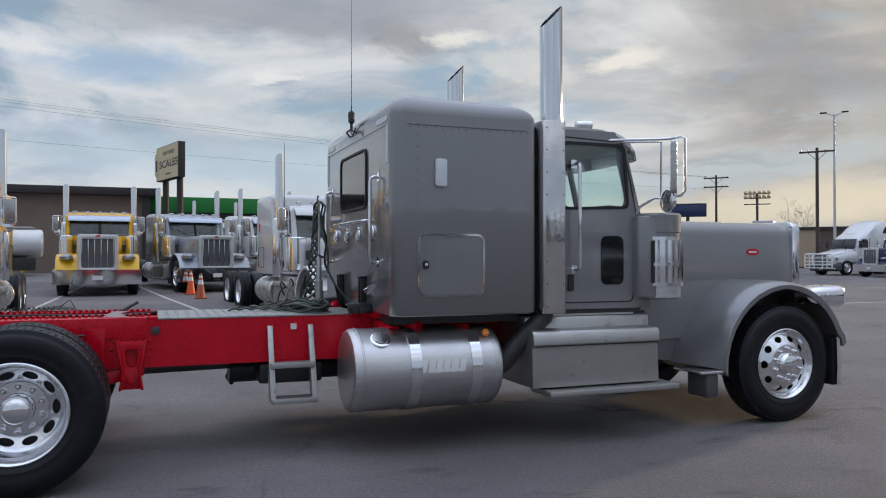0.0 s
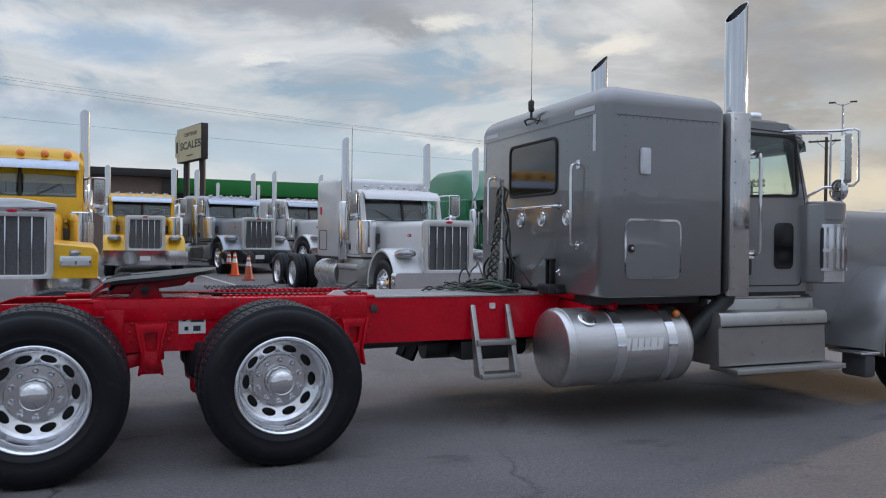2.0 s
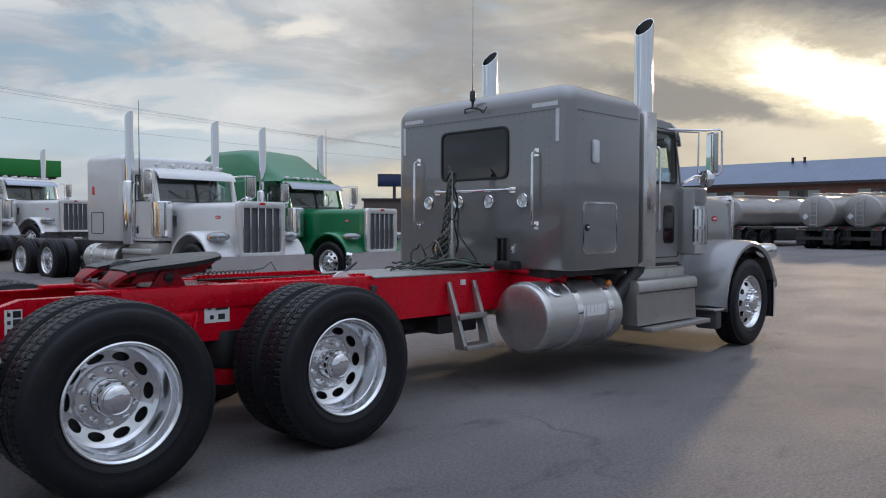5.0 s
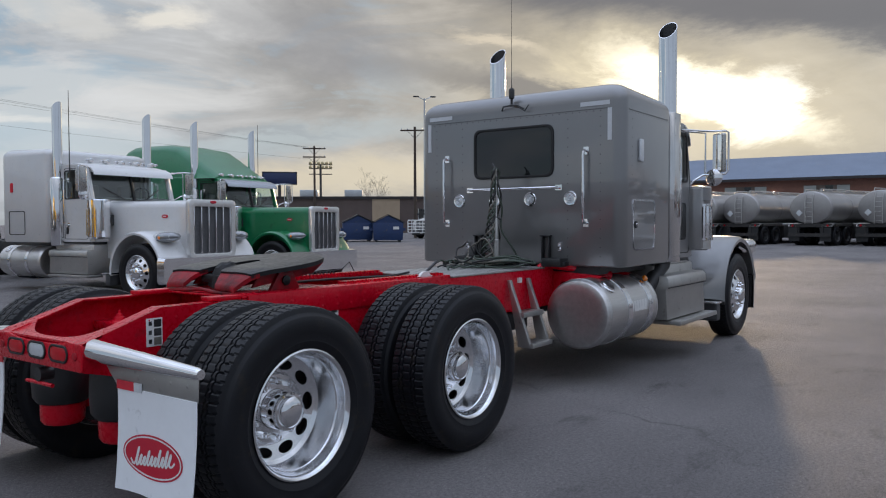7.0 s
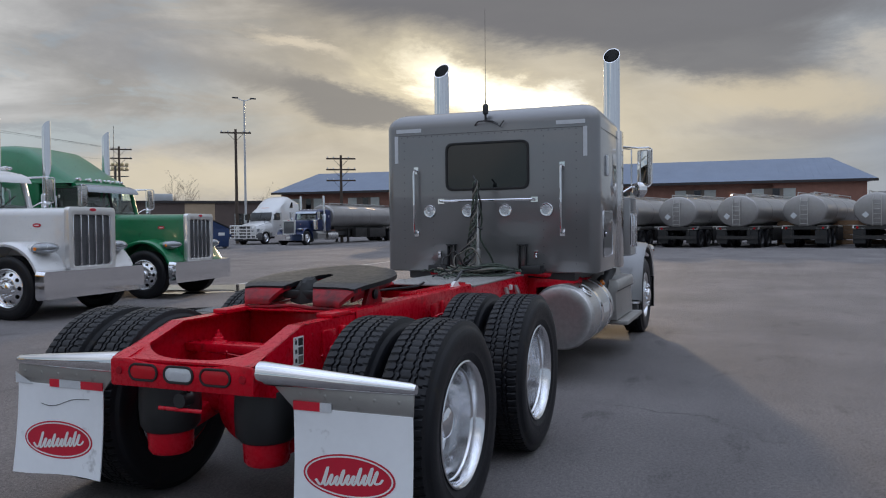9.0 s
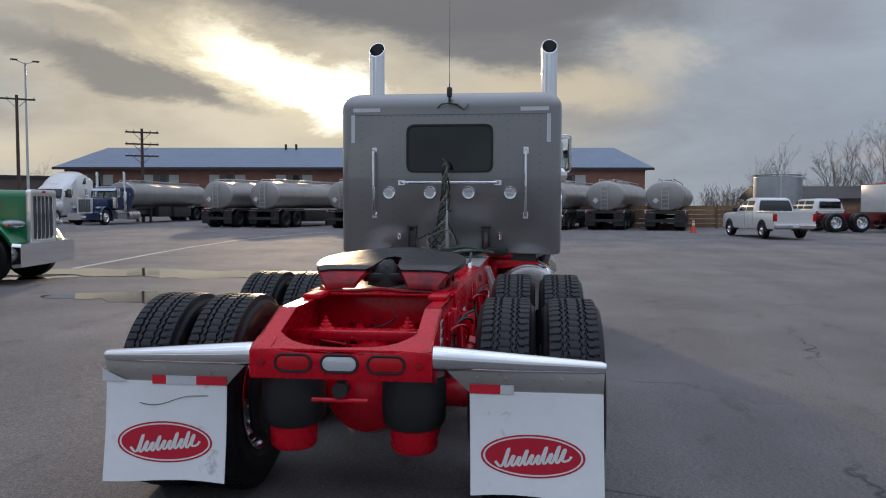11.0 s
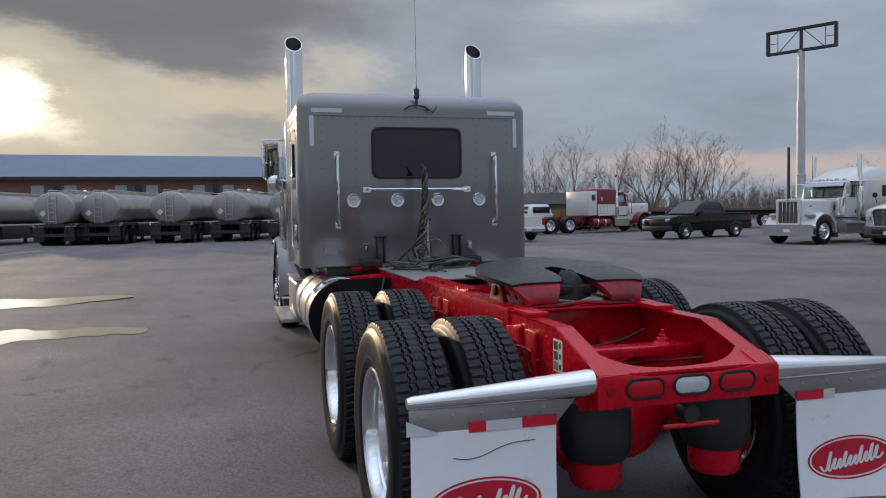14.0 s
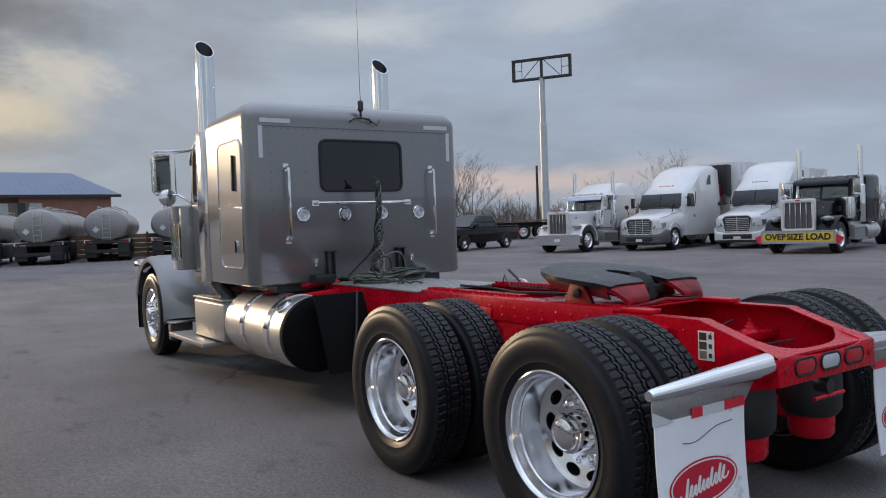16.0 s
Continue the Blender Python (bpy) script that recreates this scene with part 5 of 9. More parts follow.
def mud_flap(parent, s):
    dy = 0.018 if s > 0 else 0.0
    y0, y1 = s * 0.423, s * (1.195 - dy)
    t = Shape().tube([(0.055, y0, 0.855), (0.055, y0 + s * 0.02, 0.855), (0.075, (y0 + y1) / 2, 0.838), (0.095, y1 - s * 0.02, 0.822), (0.095, y1, 0.821)], 0.04, 24, [0.056, 0.056, 0.043, 0.028, 0.022])
    hg = part("flap_hanger", t, CHROME, parent, "tapered polished mud flap hanger")
    plate = [(s * 0.47, 0.80), (s * (1.19 - dy), 0.80), (s * (1.185 - dy), 0.70), (s * (0.585 - dy), 0.695)]
    part("hanger_plate", Shape().prism(plate, 0.080, 0.090, "x"), DULL_ALU, hg, "aluminium hanger plate", bevel=0.002)
    # the flap sags and curls a little
    sh, nz, ny = Shape(), 9, 7
    for side in (0, 1):
        for i in range(nz):
            for j in range(ny):
                u, v = j / (ny - 1), i / (nz - 1)
                y = s * (0.585 - dy + 0.60 * u + 0.008 * v)
                x = 0.076 - 0.035 * v * v + 0.014 * math.sin(3.2 * u + 0.6) * v + side * 0.006
                sh.v.append((x, y, 0.705 - 0.475 * v + (0.008 * math.sin(5 * u) if i == nz - 1 else 0)))
    k = nz * ny
    for i in range(nz - 1):
        for j in range(ny - 1):
            a = i * ny + j
            sh.f += [(a, a + 1, a + ny + 1, a + ny), (k + a, k + a + ny, k + a + ny + 1, k + a + 1)]
    rim = [j for j in range(ny)] + [i * ny + ny - 1 for i in range(1, nz)] + [(nz - 1) * ny + j for j in range(ny - 2, -1, -1)] + [i * ny for i in range(nz - 2, 0, -1)]
    sh.f += [(a, b, b + k, a + k) for a, b in zip(rim, rim[1:] + rim[:1])]
    part("flap", sh, WHITE_FLAP, hg, "white rubber mud flap with a red oval emblem", sharp=60)

    def on(y, z, d):
        u, v = (abs(y) - 0.585 + dy) / 0.60, (0.705 - z) / 0.475
        return (0.076 - 0.035 * v * v + 0.014 * math.sin(3.2 * u + 0.6) * v - d, y, z)

    cy, cz = s * 0.873, 0.415

    def oval(a, b, d, mat, name, inner=None):
        n = 40
        c = [(math.cos(2 * math.pi * i / n), math.sin(2 * math.pi * i / n)) for i in range(n)]
        if inner:
            sh = Shape().loft([[on(cy + a * p, cz + b * q, d) for p, q in c], [on(cy + inner[0] * p, cz + inner[1] * q, d) for p, q in c]], False, False)
        else:
            sh = Shape()
            rings = [[on(cy + a * r * p, cz + b * r * q, d) for p, q in c] for r in (1.0, 0.66, 0.33, 0.02)]
            sh.loft(rings, False, True)
        return part(name, sh, mat, hg, fix=False)

    oval(0.235, 0.098, 0.0015, LOGO_RED, "emblem")
    oval(0.225, 0.090, 0.0025, LOGO_WHITE, "emblem_ring", (0.216, 0.083))
    # a pale flourish of tall and low slanted loops
    heights = (1.0, 0.55, 0.45, 0.8, 0.5, 0.45, 0.9, 0.5, 0.9, 0.7)
    stroke = [(-0.170, -0.008)]
    for k, q in enumerate(heights):
        x = -0.140 + 0.0285 * k
        stroke += [(x, -0.040), (x + 0.010 + 0.018 * q, -0.040 + 0.088 * q), (x + 0.022 + 0.010 * q, -0.040 + 0.084 * q), (x + 0.016, -0.034)]
    stroke += [(0.158, -0.036), (0.176, -0.010)]
    pts = [Vector(p) for p in stroke]
    fine = []
    for k in range(len(pts) - 1):
        a, b, c, d = pts[max(k - 1, 0)], pts[k], pts[k + 1], pts[min(k + 2, len(pts) - 1)]
        for t in (0, 0.25, 0.5, 0.75):
            fine.append(0.5 * ((2 * b) + (c - a) * t + (2 * a - 5 * b + 4 * c - d) * t * t + (3 * b - a - 3 * c + d) * t ** 3))
    edges = []
    for e in (1, -1):
        row = []
        for k, p in enumerate(fine):
            t = (fine[min(k + 1, len(fine) - 1)] - fine[max(k - 1, 0)]).normalized()
            q = p + Vector((-t.y, t.x)) * e * 0.0062
            row.append(on(cy - q.x, cz + q.y * 0.80 + 0.12 * q.x, 0.0032))
        edges.append(row)
    m = len(fine)
    part("emblem_stroke", Shape().add(edges[0] + edges[1], [(k, k + 1, k + m + 1, k + m) for k in range(m - 1)]), LOGO_WHITE, hg, "pale flowing flourish across the oval", fix=False)
    # red and white reflective tape along the top
    if s > 0:
        strips = [(0.567, 0.715, TAPE_RED), (0.715, 0.865, TAPE_WHITE), (0.865, 0.935, TAPE_RED)]
    else:
        strips = [(0.585, 0.725, TAPE_RED), (0.725, 0.785, TAPE_WHITE)]
    for a, b, m in strips:
        part("reflective_tape", Shape().box(0.072, 0.0775, min(s * a, s * b), max(s * a, s * b), 0.694, 0.735), m, hg)
    rv = Shape()
    rivets(rv, [(0.079, s * q, 0.765) for q in (0.62, 0.75, 0.88, 1.0, 1.12)], (-1, 0, 0), 0.010)
    part("hanger_bolts", rv, DULL_ALU, hg, kind="stuff")
    if s > 0:
        part("torn_corner", Shape().add([on(s * 1.185, 0.70, 0.004), on(s * 1.05, 0.70, 0.006), on(s * 1.185, 0.76, 0.004)], [(0, 1, 2)]), TAPE_WHITE, hg, fix=False)
        part("scuff_mark", Shape().tube([on(s * (1.0 - 0.34 * t), 0.60 - 0.012 * math.sin(7 * t) + 0.05 * t * t, 0.002) for t in np.linspace(0, 1, 14)], 0.0016, 5), GASKET, hg)


def sleeper(parent, paint):
    x0, x1, w, z0, z1 = 4.605, 5.82, 1.155, 1.055, 2.73
    body = part("sleeper_box", super_box(x0, x1, w, z0, z1, 0.11, 0.16, 0.02, 0.10), paint, parent, "grey riveted flat-roof sleeper cab", sharp=60)
    # rear window
    win = rounded([(-0.428, 1.925), (0.428, 1.925), (0.428, 2.375), (-0.428, 2.375)], 0.07, 5)
    big = rounded([(-0.453, 1.90), (0.453, 1.90), (0.453, 2.40), (-0.453, 2.40)], 0.085, 5)
    part("rear_window", Shape().prism(win, x0 - 0.006, x0 + 0.004, "x"), DARK_GLASS, body, "dark tinted rear window")
    part("window_gasket", Shape().ring(big, win, x0 - 0.016, x0 + 0.002, "x"), GASKET, body, bevel=0.004)
    for s in (-1, 1):
        handle(body, (x0, s * 0.79, 2.125), (x0, s * 0.79, 1.46), (-0.07, 0, 0), 0.014)
        part("reflective_strip", Shape().box(x0 - 0.004, x0 + 0.002, min(s * 0.73, s * 1.02), max(s * 0.73, s * 1.02), 2.53, 2.57), TAPE_WHITE, body, "pale reflective strip")
        part("reflective_strip", Shape().box(x0 - 0.004, x0 + 0.002, min(s * 1.0, s * 1.04), max(s * 1.0, s * 1.04), 2.21, 2.50), TAPE_WHITE, body, "pale reflective strip")
        # cable hooks near the bottom
        hk = Shape().box(x0 - 0.05, x0, s * 0.385 - 0.042, s * 0.385 - 0.027, 1.07, 1.34).box(x0 - 0.05, x0, s * 0.385 + 0.027, s * 0.385 + 0.042, 1.07, 1.34).box(x0 - 0.055, x0, s * 0.385 - 0.055, s * 0.385 + 0.055, 1.33, 1.345)
        part("cable_rack", hk, BLACK, body, "black cable rack", bevel=0.005)
        lt = Shape().box(x0 - 0.02, x0, s * 0.525 - 0.018, s * 0.525 + 0.018, 1.20, 1.27).tube([(x0 - 0.02, s * 0.525, 1.25), (x0 - 0.045, s * 0.525, 1.235), (x0 - 0.03, s * 0.525, 1.21)], 0.007, 6)
        part("latch", lt, CHROME, body, "small chrome latch")
    handle(body, (x0, -0.505, 1.795), (x0, 0.505, 1.795), (-0.06, 0, 0), 0.013, name="cross_bar", label="chrome horizontal bar")
    for y in (-0.63, -0.20, 0.205, 0.635):
        lamp = part("work_light", Shape().lathe([(0.066, 0), (0.068, 0.012), (0.062, 0.020), (0.048, 0.018)], 28, pose(x0, y, 1.69, 0, -90, 0)), CHROME, body, "round chrome-rimmed lamp")
        part("lens", Shape().lathe([(0.048, 0.0), (0.048, 0.016), (0.043, 0.022), (0.038, 0.016), (0.032, 0.025), (0.026, 0.017), (0.018, 0.027), (0.011, 0.020), (0.0, 0.028)], 24, pose(x0, y, 1.69, 0, -90, 0)), LAMP_CLEAR, lamp, "clear lens")
    rv = Shape()
    rivets(rv, [(x0 - 0.0005, y, 2.482) for y in np.arange(-1.0, 1.01, 0.07)], (-1, 0, 0))
    rivets(rv, [(x0 - 0.0005, s * y, z) for s in (-1, 1) for y in (0.60, 0.93) for z in np.arange(1.15, 2.5, 0.085)], (-1, 0, 0))
    for s in (-1, 1):
        rivets(rv, [(x, s * w, 2.472) for x in np.arange(4.74, 5.74, 0.065)], (0, s, 0))
        rivets(rv, [(4.80, s * w, z) for z in np.arange(1.9, 2.5, 0.085)], (0, s, 0))
        part("roof_seam", Shape().box(4.72, 5.70, min(s * w, s * (w + 0.004)), max(s * w, s * (w + 0.004)), 2.486, 2.491), RIVET_SHADE_GREY, body)
    part("roof_seam", Shape().box(x0 - 0.003, x0, -1.03, 1.03, 2.497, 2.502), RIVET_SHADE_GREY, body)
    part("rivets", rv, RIVET_SHADE_GREY, body, fix=False, kind="stuff")
    # kerb side: marker lamp and luggage hatch
    s = -1
    part("side_lamp", Shape().prism(rrect(4.935, 5.03, 2.03, 2.24, 0.02), s * w, s * (w + 0.022), "y"), TAPE_WHITE, body, "white rectangular side lamp", bevel=0.006)
    o, i = rrect(4.797, 5.343, 1.202, 1.678, 0.065), rrect(4.815, 5.325, 1.220, 1.660, 0.05)
    hatch = part("luggage_hatch", Shape().prism(i, s * w, s * (w + 0.006), "y"), paint, body, "grey luggage hatch with a bright edge trim")
    part("hatch_trim", Shape().ring(o, i, s * w, s * (w + 0.010), "y"), CHROME, hatch)
    part("hatch_lock", Shape().prism(rrect(4.835, 4.885, 1.41, 1.475, 0.02), s * (w + 0.005), s * (w + 0.018), "y"), BLACK, hatch, "black lock")
    part("lock_barrel", Shape().lathe([(0.014, 0), (0.012, 0.01), (0, 0.012)], 14, pose(4.86, s * (w + 0.018), 1.445, 90)), CHROME, hatch)
    # road side: a narrow full-height door
    s = 1
    o, i = rrect(4.74, 5.38, 1.215, 2.40, 0.10), rrect(4.755, 5.365, 1.23, 2.385, 0.088)
    door = part("sleeper_door", Shape().prism(i, s * w, s * (w + 0.006), "y"), paint, body, "grey sleeper door with a bright edge trim")
    part("door_trim", Shape().ring(o, i, s * w, s * (w + 0.010), "y"), CHROME, door)
    part("door_latch", Shape().prism(rrect(4.90, 4.95, 1.36, 1.47, 0.015), s * w, s * (w + 0.02), "y"), CHROME, door)
    part("door_pull", Shape().prism(rrect(4.925, 4.965, 1.93, 2.26, 0.018), s * (w + 0.004), s * (w + 0.028), "y"), BLACK, door, "black upright door pull", bevel=0.006)
    # roof aerial
    an = part("aerial", Shape().lathe([(0.012, 2.60), (0.012, 2.67), (0.028, 2.68), (0.03, 2.76), (0.02, 2.775), (0.006, 2.78), (0.003, 2.85), (0.0012, 3.75), (0.0, 3.75)], 10, pose(4.585, 0, 0)), BLACK, body, "whip aerial")
    part("aerial_bracket", Shape().tube([(4.60, -0.12, 2.57), (4.56, -0.08, 2.60), (4.57, 0.0, 2.61), (4.56, 0.08, 2.60), (4.60, 0.12, 2.57)], 0.008, 8).tube([(4.58, 0, 2.61), (4.555, -0.10, 2.58), (4.56, -0.16, 2.54), (4.57, -0.2, 2.60)], 0.006, 6), STEEL, an)
    part("cab_gap", Shape().box(x1, x1 + 0.02, -1.02, 1.02, 1.06, 2.55), GASKET, parent)
    return body


SOOT = material("matt_black", (0.006, 0.006, 0.007), 0.8, 0, 0, 0.2, 5.0, spec=0.1)


def hoses(parent):
    """Air and light lines: up the post, over the hook and coiled on the deck."""
    post = part("hose_post", Shape().lathe([(0.034, 1.04), (0.034, 1.30), (0.024, 1.31), (0.022, 1.5), (0.012, 1.52), (0.010, 1.98), (0, 1.98)], 16, pose(4.30, 0, 0)), DULL_ALU, parent, "upright hose support post")
    part("hose_hook", Shape().tube([(4.30, 0, 1.95), (4.29, 0.02, 2.0), (4.30, 0.04, 2.03)], 0.008, 8), STEEL, post)
    part("hose_tie", Shape().tube([(4.30, 0, 1.5), (4.28, 0.04, 1.53), (4.32, -0.05, 1.50)], 0.012, 8), STEEL, post)
    mats = (HOSE_GREEN, HOSE_BLACK, HOSE_TAN, HOSE_GREEN)
    words = ("grey green", "black", "tan", "grey green")
    for k in range(4):
        pts, ph = [], k * 1.57
        # a flat tangle on the deck, then twisted together up to the hook and back down
        for i in range(90):
            t = i / 89
            a = ph + t * 2 * math.pi * (3.1 + 0.4 * k)
            rr = 0.08 + 0.19 * (0.5 + 0.5 * math.sin(9.1 * t + 1.7 * k)) * (1 - 0.45 * t)
            pts.append((4.20 + 0.05 * math.sin(2 * k) + rr * math.cos(a) * 0.62, -0.08 * (1 - t) + 0.05 * math.cos(3 * k) + rr * 1.6 * math.sin(a), 1.06 + 0.012 * k + 0.045 * t + 0.014 * math.sin(3 * a + k)))
        for i in range(44):
            t = i / 43
            a = ph + t * 21
            q = 0.040 * (1 - t) ** 2 + 0.020
            pts.append((4.25 + 0.03 * t + q * math.cos(a), 0.07 * (1 - t) ** 2 + 0.012 + q * math.sin(a), 1.12 + 0.83 * t))
        pts += [(4.29, 0.005 * k, 1.985), (4.325, 0.0, 1.97)]
        for i in range(24 if k < 2 else 0):
            t = i / 23
            a = ph + t * 13
            pts.append((4.335 + 0.018 * math.cos(a) + 0.20 * t ** 3, -0.01 + 0.02 * math.sin(a) + (0.22 if k % 2 else -0.10) * t ** 4, 1.94 - 0.84 * t))
        part("air_hose", Shape().tube(pts, 0.0095, 6), mats[k], parent, words[k] + " coiled air hose", sharp=80)
    for k in range(2):
        a0 = 1.3 + 2 * k
        loop = [(4.16 + 0.20 * math.cos(a) * (1 + 0.1 * math.sin(3 * a + k)), 0.10 + 0.24 * math.sin(a), 1.06 + 0.02 * k + 0.05 * max(0, math.sin(a + a0))) for a in np.linspace(a0, a0 + 5.0, 40)]
        part("air_hose", Shape().tube(loop, 0.0095, 6), mats[k], parent, sharp=80)
    for k in range(2):
        r = 0.10 + 0.04 * k
        loop = [(4.02 + 0.05 * k + 0.03 * math.sin(2 * a), 0.16 - 0.14 * k + r * math.cos(a), 1.06 + 0.13 + r * 0.85 * math.sin(a) + 0.02 * math.cos(3 * a)) for a in np.linspace(-2.2, 3.1, 36)]
        part("air_hose", Shape().tube(loop, 0.0075, 6), mats[k + 1], parent, sharp=80)
    for k in range(5):
        run = [(3.55 + 0.05 * k + 0.72 * t, 0.02 + 0.09 * k + 0.10 * math.sin(7 * t + 1.3 * k) * (1 - 0.4 * t), 1.058 + 0.008 * k + 0.014 * math.sin(23 * t + 2 * k) ** 2) for t in np.linspace(0.06 * k, 1, 44)]
        part("air_hose", Shape().tube(run, 0.0085, 6), mats[k % 4], parent, sharp=80)
    # a bight that bows out beside the post
    bow = [(4.20, 0.06 + 0.10 * math.sin(math.pi * t), 1.12 + 0.22 * t) for t in np.linspace(0, 1, 16)]
    part("air_hose", Shape().tube(bow, 0.0095, 6), HOSE_BLACK, parent, sharp=80)


def build_grey_truck():
    T = thing("semi_truck", "grey conventional semi tractor with sleeper and bare red frame", "truck")
    chassis(T, RED)
    # rear cross member: a folded plate with three lamps
    top = [(-0.424, 0.755), (0.424, 0.755), (0.424, 0.89)] + [(0.30 * math.cos(a), 0.895 - 0.022 * math.sin(a)) for a in np.linspace(0, math.pi, 12)] + [(-0.424, 0.89)]
    tail = part("tail_plate", Shape().prism(rounded(top, 0.012, 2), -0.010, 0.006, "x"), RED, T, "red rear cross member plate", bevel=0.006)
    curve = [(0.055 + 0.105 * abs(q) ** 3, 0.332 * q) for q in np.linspace(1, -1, 17)]
    flange = [(0.0, -0.42), (0.0, 0.42), (0.10, 0.42)] + curve + [(0.10, -0.42)]
    sh = Shape().prism(flange, 0.880, 0.890, "z")
    sh.v = [(x, y, z + x / 3.0 * min(abs(y) / 0.33, 1) ** 2 + 0.003) for x, y, z in sh.v]
    part("tail_gusset", sh, RED, tail)
    part("tail_web", Shape().box(0.004, 0.05, -0.41, 0.41, 0.757, 0.765), RED, tail)
    for y, m, nm in ((-0.215, LAMP_RED, "red oval tail lamp"), (0.0, LAMP_CLEAR, "clear oval reversing lamp"), (0.215, LAMP_RED, "red oval tail lamp")):
        lens = rrect(y - 0.079, y + 0.079, 0.797, 0.863, 0.032, 6)
        grom = rrect(y - 0.090, y + 0.090, 0.786, 0.874, 0.043, 6)
        lamp = part("tail_lamp", Shape().prism(lens, -0.016, -0.004, "x"), m, tail, nm, bevel=0.004)
        part("grommet", Shape().ring(grom, lens, -0.018, -0.006, "x"), GASKET, lamp, bevel=0.003)
    rv = Shape()
    rivets(rv, [(0.02 + q, s * y, 0.893 + q / 3) for q in (0.01, 0.04) for s in (-1, 1) for y in (0.355, 0.385)], (0, 0, 1), 0.010)
    part("tail_bolts", rv, RED, tail, kind="stuff")
    for s in (-1, 1):
        part("plug", Shape().lathe([(0.020, 0), (0.018, 0.006), (0, 0.007)], 16, pose(-0.010, s * 0.368, 0.83, 0, -90, 0)), GREASY_RED, tail, "dark round plug in the tail plate")
    # air lines and a cable that sag between the rails
    for k, (a, b, m) in enumerate((((0.35, -0.30, 0.86), (1.25, 0.20, 0.90), HOSE_BLACK), ((0.55, 0.28, 0.84), (1.35, -0.22, 0.88), RED), ((0.60, -0.12, 0.96), (1.30, 0.33, 0.92), HOSE_BLACK), ((0.40, 0.05, 0.88), (1.10, 0.12, 0.80), RED), ((0.30, 0.20, 0.84), (1.05, -0.30, 0.86), GREASY_RED), ((0.45, -0.25, 0.82), (1.0, 0.30, 0.84), GREASY_RED))):
        a, b = Vector(a), Vector(b)
        line = [a.lerp(b, t) + Vector((0.03 * math.sin(9 * t + k), 0.04 * math.sin(7 * t + 2 * k), -0.10 * math.sin(math.pi * t))) for t in np.linspace(0, 1, 20)]
        part("air_line", Shape().tube(line, 0.0055, 6), m, T, "thin air line between the rails")
    part("tow_hook", Shape().cyl((-0.01, 0.0, 0.705), (0.06, 0.0, 0.705), 0.036, 18).box(0.02, 0.05, -0.02, 0.02, 0.70, 0.757), BLACK, tail)
    part("tail_rod", Shape().cyl((0.0, -0.13, 0.66), (0.0, 0.13, 0.66), 0.010, 10), RED, tail)
    for x in (0.69, 2.157):
        rear_axle(T, x, RED)
        for s in (-1, 1):
            wheel(T, x, s * 1.065, s, "dual")
            wheel(T, x, s * 0.735, s, "inner")
    for s in (-1, 1):
        wheel(T, 8.358, s * 0.99, s, "steer")
        mud_flap(T, s)
        stack(T, 5.985, s * 1.045, 3.46)
        heat_shield(T, s * 1.06)
        air_cleaner(T, s, paint=GREY)
        mirror(T, s)
    part("front_axle", Shape().box(8.28, 8.43, -0.85, 0.85, 0.42, 0.54), STEEL, T, bevel=0.02)
    fifth_wheel(T, RED)
    deck = part("deck_plate", Shape().box(3.0, 4.57, -0.425, 0.43, 1.032, 1.046), DECK, T, "dull galvanised deck plate", bevel=0.003)
    st = Shape()
    for i in range(20):
        for j in range(11):
            st.box(3.06 + i * 0.075, 3.085 + i * 0.075, -0.40 + j * 0.077 + (0.03 if i % 2 else 0), -0.392 + j * 0.077 + (0.03 if i % 2 else 0), 1.046, 1.0475)
    part("deck_studs", st, DECK, deck, kind="stuff")
    # frame steps on the kerb side
    stringer = lambda x: Shape().prism([(-0.43, 0.965), (-0.455, 0.965), (-0.66, 0.40), (-0.54, 0.40)], x, x + 0.042, "x")
    ladder = part("frame_step", stringer(3.80), DULL_ALU, T, "aluminium two-rung frame step", bevel=0.003)
    part("stringer", stringer(4.118), DULL_ALU, ladder, bevel=0.003)
    part("rung", Shape().box(3.806, 4.151, -0.597, -0.49, 0.645, 0.688), DULL_ALU, ladder, bevel=0.003)
    part("rung", Shape().box(3.806, 4.151, -0.687, -0.53, 0.388, 0.427), DULL_ALU, ladder, bevel=0.003)
    part("step_fixing", Shape().box(3.985, 4.03, -0.445, -0.42, 0.93, 0.975), LOGO_WHITE, ladder)
    part("rail_lamp", Shape().box(2.955, 3.01, -0.445, -0.42, 0.925, 0.98), STEEL, T, "small grey lamp bracket", bevel=0.004)
    sign = part("rail_decal", Shape().box(1.535, 1.72, -0.4225, -0.42, 0.80, 0.945), LOGO_WHITE, T, "pale warning decal with small dark pictures on the rail")
    for x, z, w, h, m in ((1.572, 0.908, 0.026, 0.036, GASKET), (1.662, 0.908, 0.092, 0.050, STEEL), (1.588, 0.838, 0.026, 0.028, GASKET), (1.660, 0.838, 0.05, 0.038, STEEL)):
        part("label_print", Shape().box(x - w / 2, x + w / 2, -0.4235, -0.4225, z - h / 2, z + h / 2), m, sign)
